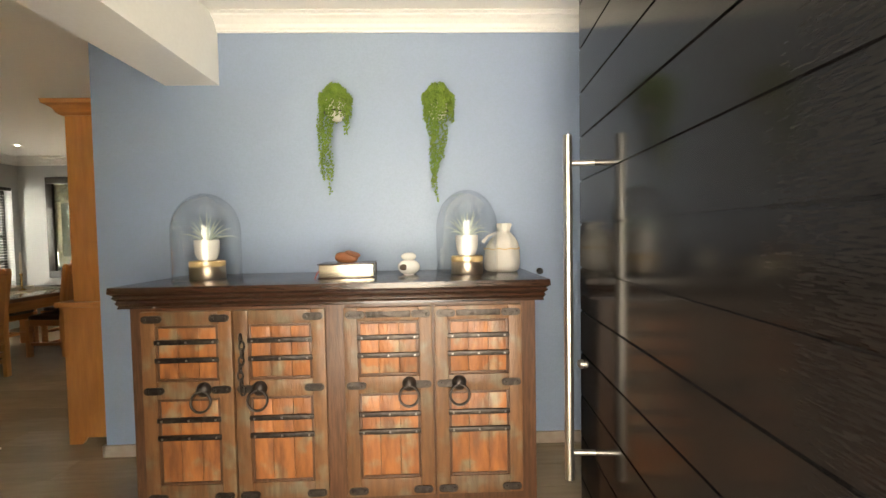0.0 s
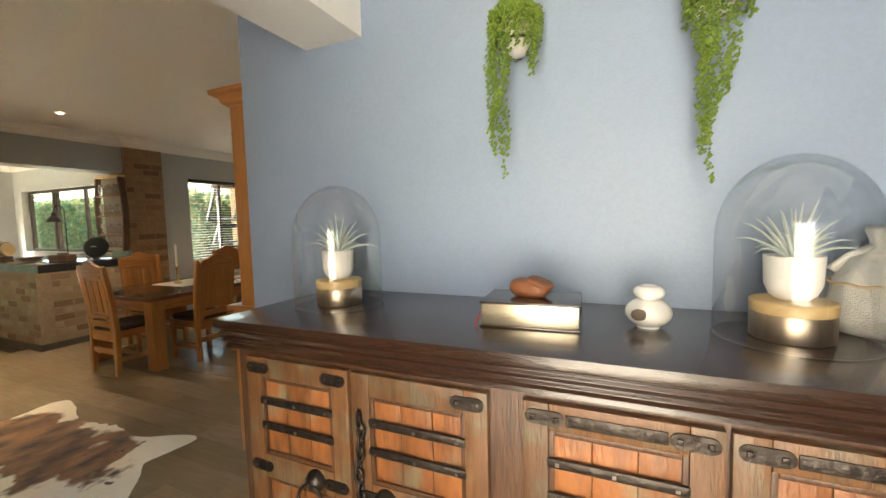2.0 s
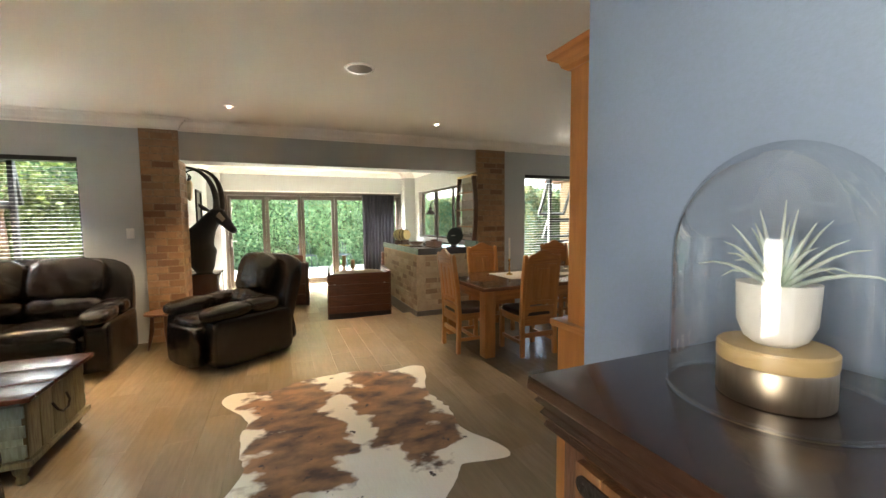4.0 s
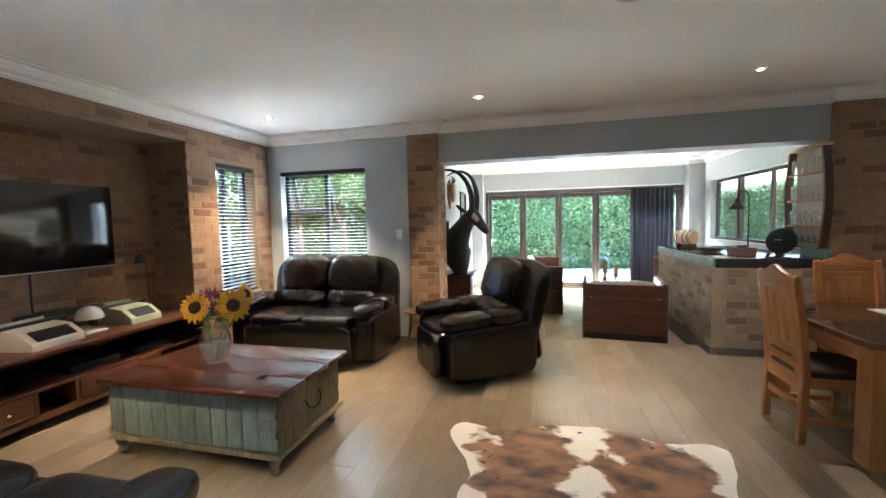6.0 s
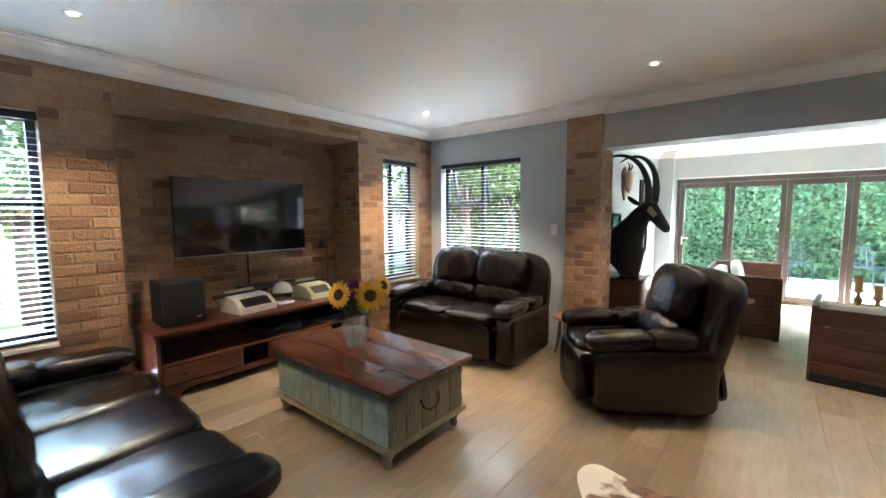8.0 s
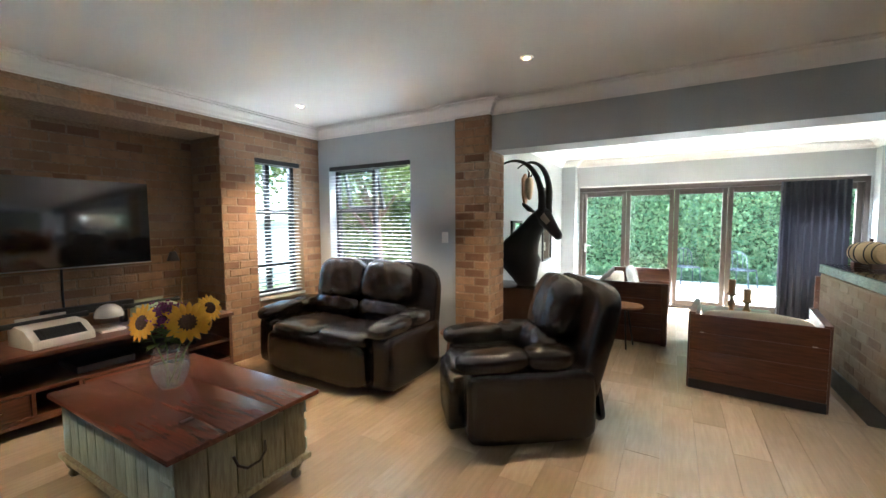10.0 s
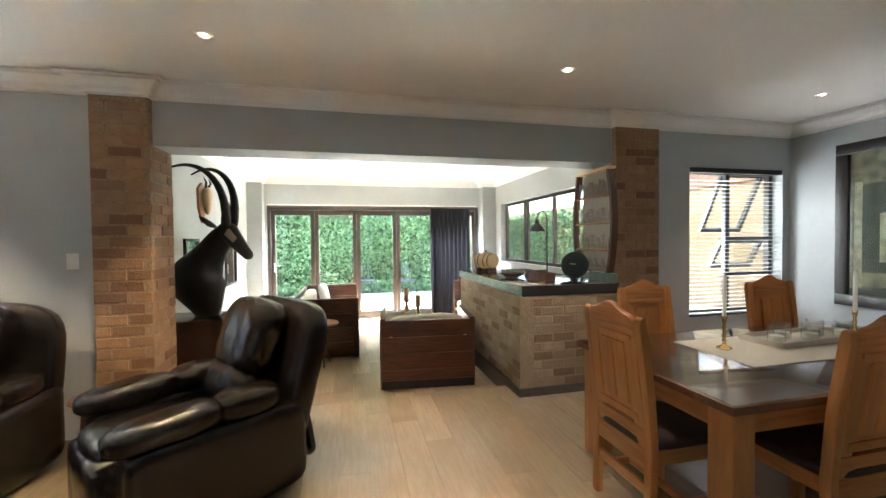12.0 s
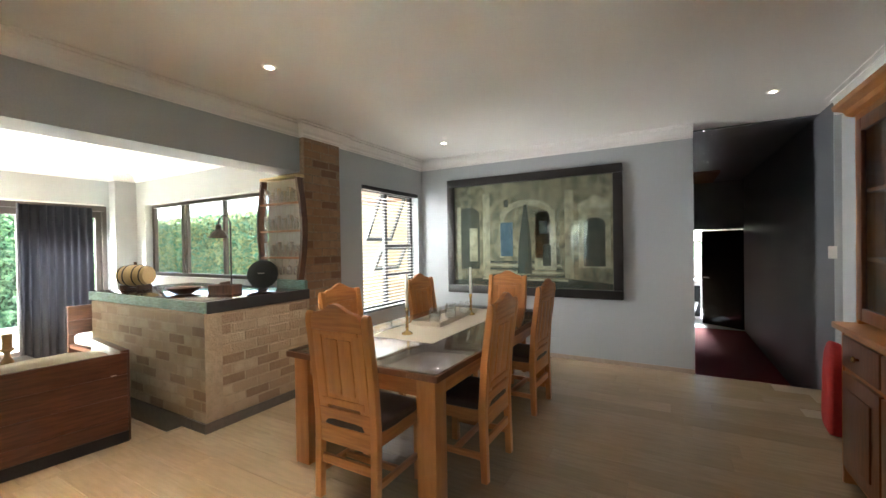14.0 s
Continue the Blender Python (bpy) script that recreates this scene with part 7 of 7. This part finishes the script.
LEAF = leaf_material("hedge_leaf", (0.075, 0.165, 0.085), (0.23, 0.34, 0.17))
LEAF_TURNING = leaf_material("turning_hedge_leaf", (0.07, 0.20, 0.13), (0.34, 0.31, 0.14))
LEAF_WARM = leaf_material("tree_leaf", (0.035, 0.06, 0.014), (0.14, 0.17, 0.045))
# dark green filling whose colour stands for the shade between the leaves
HEDGE_CORE = material("hedge_shade_core", (0.045, 0.075, 0.035), 0.95, grain=(8, (0.07, 0.11, 0.05), 0.7))


def leaf_mesh(name, centres, rng, size, mat):
    n = len(centres)
    q = rng.normal(size=(n, 3))
    d = q / np.linalg.norm(q, axis=1, keepdims=True)
    s = np.cross(d, rng.normal(size=(n, 3)))
    s /= np.linalg.norm(s, axis=1, keepdims=True)
    L = size * rng.uniform(0.7, 1.3, (n, 1))
    v = np.stack([centres - d * L, centres + s * L * 0.55, centres + d * L, centres - s * L * 0.55], 1).reshape(-1, 3)
    me = bpy.data.meshes.new(name)
    me.from_pydata(v.tolist(), [], np.arange(4 * n).reshape(-1, 4).tolist())
    me.materials.append(mat)
    return new(name, me)


def hedge(name, x0, x1, y0, y1, top, count, seed, label, foliage):
    rng = np.random.default_rng(seed)
    # solid box behind the leaves, coloured as their inner shade
    ob = part("hedge", boxes((x0 + 0.35, x1 - 0.35, y0 + 0.35, y1 - 0.35, -0.45, top - 0.3)), HEDGE_CORE)
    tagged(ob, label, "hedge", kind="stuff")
    face = rng.integers(0, 5, count)
    a, b = rng.uniform(0, 1, count), rng.uniform(0, 1, count)
    deep = rng.gamma(1.5, 0.12, count)
    c = np.stack([x0 + (x1 - x0) * a, y0 + (y1 - y0) * b, -0.42 + (top + 0.42) * rng.uniform(0, 1, count)], 1)
    lump = 0.18 * np.sin(c[:, 1] * 2.1 + c[:, 2] * 1.7) + 0.14 * np.sin(c[:, 0] * 2.7 + c[:, 2] * 2.9 + 1)
    deep = deep - lump * 0.35
    long_y = (y1 - y0) > (x1 - x0)
    if long_y:
        c[:, 0] = np.where(face < 4, x1 - 0.1 - deep, c[:, 0])
    else:
        c[:, 1] = np.where(face < 4, y0 + 0.1 + deep, c[:, 1])
    c[:, 2] = np.where(face == 4, top - 0.1 - deep, c[:, 2])
    leaves = leaf_mesh("leaves", c, rng, 0.070, foliage)
    leaves.parent = ob
    tagged(leaves, kind="stuff")


hedge("hedge_west", -18.0, -15.8, -9, 7.2, 4.6, 75000, 3, "tall clipped green garden hedge", LEAF)
hedge("hedge_north", -24.0, -11.7, 9.0, 11.0, 2.5, 52000, 4, "green and russet hedge along the side yard", LEAF_TURNING)
hedge("shrubs_south", -13.9, -12.6, -9.5, -2.3, 2.3, 22000, 8, "leafy green shrubs outside the lounge window", LEAF_WARM)
hedge("low_border", -15.6, -15.0, -4, 9, 0.15, 5000, 6, "low green border in front of the hedge", LEAF)


def tree(x, y, height, spread, seed, label):
    rng = random.Random(seed)
    nr = np.random.default_rng(seed)
    ob = thing("garden_tree", pose(x, y, -0.42), label, "tree", "garden trees")
    bm = tube(bmesh.new(), [(0, 0, 0), (0.05, 0.02, height * 0.3), (0.02, -0.05, height * 0.6)], [0.14, 0.10, 0.06], 10)
    blobs = []
    for i in range(9):
        q, r = rng.uniform(0, 6.28), spread * rng.uniform(0.35, 0.9)
        tip = Vector((r * math.cos(q), r * math.sin(q), height * rng.uniform(0.55, 0.95)))
        tube(bm, [(0.03, 0, height * rng.uniform(0.3, 0.55)), tip * 0.55 + Vector((0, 0, height * 0.22)), tip], [0.05, 0.03, 0.012], 6)
        blobs.append((tip, spread * rng.uniform(0.3, 0.5)))
    part("trunk", bm, CARCASS, ob, smooth=True)
    pts = np.concatenate([np.array(tuple(t)) + nr.normal(size=(520, 3)) * s * 0.55 for t, s in blobs])
    crown = leaf_mesh("crown", pts, nr, 0.07, LEAF_WARM)
    crown.parent = ob


tree(-9.9, -3.9, 4.2, 1.7, 3, "leafy green tree outside the lounge window")
tree(-12.6, -4.2, 4.8, 2.0, 5, "leafy green tree outside the lounge window")
tree(-7.2, -5.6, 4.2, 1.7, 7, "leafy green tree in the south yard")
tree(-2.6, -6.2, 4.2, 1.8, 9, "leafy green tree in the south yard")
tree(3.8, -7.0, 4.5, 2.0, 11, "leafy green tree before the porch")
house = tagged(thing("neighbour_house", pose(-7.25, 10.2, -0.42), "sand-coloured neighbouring house with a tiled roof", "house"))
part("wall", boxes((-4.3, 4.5, 0, 4, 0, 3.0)), material("sand_plaster", (0.28, 0.195, 0.11), 0.85, grain=(50, (0.24, 0.165, 0.09), 0.6), bump=0.2), house)
part("roof", prism([(-4.7, 3.0), (4.9, 3.0), (3.5, 4.6), (-3.3, 4.6)], -0.4, 4.4, "xz"), material("clay_roof", (0.22, 0.11, 0.07), 0.8, grain=(12, (0.15, 0.07, 0.045), 0.6)), house)
win = part("window", boxes((-0.6, 0.6, -0.02, 0.02, 1.0, 2.1)), BLACK_FRAME, house)
part("pane", boxes((-0.53, 0.53, -0.03, -0.021, 1.07, 2.03)), PANE, win)
fence = tagged(thing("boundary_wall", pose(-9.0, -8.4, -0.42), "grey plastered garden boundary wall", "wall"))
part("wall", boxes((-4, 9, -0.2, 0, 0, 1.9)), GREY_WALL, fence)
part("coping", boxes((-4, 9, -0.24, 0.04, 1.9, 1.96)), PAVE, fence)


def garden_chair(x, y, turn):
    ob = thing("garden_chair", pose(x, y, LOW - 0.04, 0, 0, turn), "dark metal garden chair on the patio", "garden chair", "garden chairs")
    for sx in (-0.2, 0.2):
        for sy in (-0.2, 0.2):
            part("leg", tube(bmesh.new(), [(sx, sy, 0.42), (sx * 1.15, sy * 1.15, 0.0)], 0.012, 6), BLUE_METAL, ob, smooth=True)
    part("seat", puff(0.23, 0.23, 0.02, 6, 5, at=(0, 0, 0.43)), BLUE_METAL, ob, smooth=True)
    part("back_hoop", tube(bmesh.new(), [(-0.21, -0.2, 0.43), (-0.27, -0.19, 0.75), (-0.29, -0.1, 0.87), (-0.29, 0.1, 0.87), (-0.27, 0.19, 0.75), (-0.21, 0.2, 0.43)], 0.013, 6), BLUE_METAL, ob, smooth=True)
    for y_ in (-0.1, 0.0, 0.1):
        part("back_bar", tube(bmesh.new(), [(-0.21, y_, 0.43), (-0.285, y_, 0.87)], 0.009, 6), BLUE_METAL, ob)


BLUE_METAL = material("blue_grey_metal", (0.025, 0.035, 0.05), 0.6, 0.0, grain=(40, (0.04, 0.05, 0.065), 0.5))
garden_chair(-14.4, 2.35, 20)
garden_chair(-14.2, 3.45, 150)


# ---- bricks and floor tiles, piece by piece ----
BRICK_MESH = {}


def lay(parent, origin, along, out, u0, u1, z0, z1, mat, skip=()):
    """Stretcher bond on an upright face: origin + u * along; skip: (u0, u1, z0, z1) openings."""
    L, H, J = 0.212, 0.070, 0.012
    rng = random.Random(int(1000 * (u0 + z0 + u1)))
    turn = math.degrees(math.atan2(along[1], along[0]))
    if Vector((-along[1], along[0])).dot(Vector(out)) < 0:
        turn += 180
    row, z = 0, z0 + 0.006
    while z + H <= z1 + 0.02:
        u = u0 - (L + J) / 2 * (row % 2)
        while u < u1:
            a, b = max(u, u0 + 0.002), min(u + L, u1 - 0.002)
            u += L + J
            zc, top = z + H / 2, min(z + H, z1 - 0.002)
            if b - a < 0.045 or top - z < 0.03:
                continue
            if any(a < s1 - 0.01 and b > s0 + 0.01 and z < t1 - 0.01 and top > t0 + 0.01 for s0, s1, t0, t1 in skip):
                cut = False
                for s0, s1, t0, t1 in skip:
                    if z < t1 - 0.01 and top > t0 + 0.01:
                        if a < s0 < b:
                            b = s0 - 0.002
                            cut = True
                        elif a < s1 < b:
                            a = s1 + 0.002
                            cut = True
                if not cut or b - a < 0.045:
                    continue
            key = (mat.name, rng.randrange(3))
            c = (a + b) / 2
            ob = new("brick", BRICK_MESH[key])
            ob.parent = parent
            ob.matrix_basis = pose(origin[0] + along[0] * c, origin[1] + along[1] * c, (z + top) / 2, 0, rng.uniform(-0.6, 0.6), turn) @ Matrix.Diagonal((b - a - rng.uniform(0, 0.006), rng.uniform(0.003, 0.007) * (0.5 if mat is BAR_BRICK else 1.0), top - z - rng.uniform(0, 0.005), 1))
        z += H + J
        row += 1


# unit bricks get their true size from the object; a soft arris is part of the mesh
def unit_brick(mat):
    bm = bmesh.new()
    c, d = 0.018, 0.05
    v = [bm.verts.new(p) for p in ((-0.5, -0.5, -0.5), (0.5, -0.5, -0.5), (0.5, -0.5, 0.5), (-0.5, -0.5, 0.5))]
    w = [bm.verts.new(p) for p in ((-0.5, 0.45, -0.5), (0.5, 0.45, -0.5), (0.5, 0.45, 0.5), (-0.5, 0.45, 0.5))]
    x = [bm.verts.new(p) for p in ((-0.5 + c, 1.0, -0.5 + d), (0.5 - c, 1.0, -0.5 + d), (0.5 - c, 1.0, 0.5 - d), (-0.5 + c, 1.0, 0.5 - d))]
    bm.faces.new(x)
    for p, q in ((v, w), (w, x)):
        for i in range(4):
            bm.faces.new((p[i], p[(i + 1) % 4], q[(i + 1) % 4], q[i]))
    bmesh.ops.recalc_face_normals(bm, faces=bm.faces[:])
    me = bpy.data.meshes.new("brick")
    bm.to_mesh(me)
    bm.free()
    me.materials.append(mat)
    return me


for m_ in (BRICK, BAR_BRICK):
    shared = unit_brick(m_)
    for k_ in range(3):
        BRICK_MESH[(m_.name, k_)] = shared

lay(wall_south, (0, TVY, 0), (1, 0), (0, 1), WX + 0.005, -1.46, 0.0, CORN, BRICK, [(W1[0], W1[1], W1[2], W1[3]), (W0[0], W0[1], W0[2], W0[3]), (NICHE[0], NICHE[1], 0.0, NICHE[2])])
lay(wall_niche, (0, -2.42, 0), (1, 0), (0, 1), NICHE[0], NICHE[1], 0.0, NICHE[2], BRICK)
lay(wall_niche, (NICHE[0], 0, 0), (0, 1), (1, 0), -2.41, TVY, 0.0, NICHE[2], BRICK)
lay(wall_niche, (NICHE[1], 0, 0), (0, 1), (-1, 0), -2.41, TVY, 0.0, NICHE[2], BRICK)
lay(pier_1, (PX, 0, 0), (0, 1), (1, 0), 0.08, 0.456, 0.0, CORN, BRICK)
lay(pier_1, (0, 0.456, 0), (1, 0), (0, 1), -6.62, PX, 0.0, 2.155, BRICK)
lay(pier_2, (PX, 0, 0), (0, 1), (1, 0), 4.389, 4.875, 0.0, CORN, BRICK)
lay(pier_2, (0, 4.389, 0), (1, 0), (0, -1), -6.62, PX, 1.0, 2.155, BRICK)
lay(bar_wall, (0, 3.365, 0), (1, 0), (0, -1), -8.15, -6.19, 0.07, 0.905, BAR_BRICK)
lay(bar_wall, (-6.195, 0, 0), (0, 1), (1, 0), 3.365, 4.385, 0.07, 0.905, BAR_BRICK)

FLOOR = bpy.data.objects["floor"]
FLOOR_LOW = bpy.data.objects["floor_sunroom"]
bm = bmesh.new()
box(bm, 0, 1, 0, 1, -0.008, 0)
tile_me = bpy.data.meshes.new("floor_tile")
bm.to_mesh(tile_me)
bm.free()
tile_me.materials.append(PLANK)


def tiles(parent, x0, x1, y0, y1, z, seed, keep=lambda a, b, c, d: True):
    rng = random.Random(seed)
    wide, long_, gap = 0.20, 1.20, 0.002
    y = y0
    while y < y1 - 0.03:
        top = min(y + wide, y1)
        x = x0 - rng.uniform(0, long_)
        while x < x1:
            a, b = max(x, x0), min(x + long_, x1)
            x += long_
            if b - a > 0.04 and keep(a, b, y, top):
                ob = new("floor_tile", tile_me)
                ob.parent = parent
                ob.matrix_basis = pose(a + gap / 2, y + gap / 2, z) @ Matrix.Diagonal((b - a - gap, top - y - gap, 1, 1))
        y += wide


tiles(FLOOR, -6.46, 1.75, TVY - 0.5, NY, 0.0, 3, lambda a, b, c, d: (b < -1.2 or (c > 0.25 and d < 2.75)) and not (d < TVY and (b < -5.0 or a > -2.75)) and not (a > -1.9 and c > 2.7))
tiles(FLOOR_LOW, -10.86, -6.50, SUN_S, SUN_N, LOW, 4)
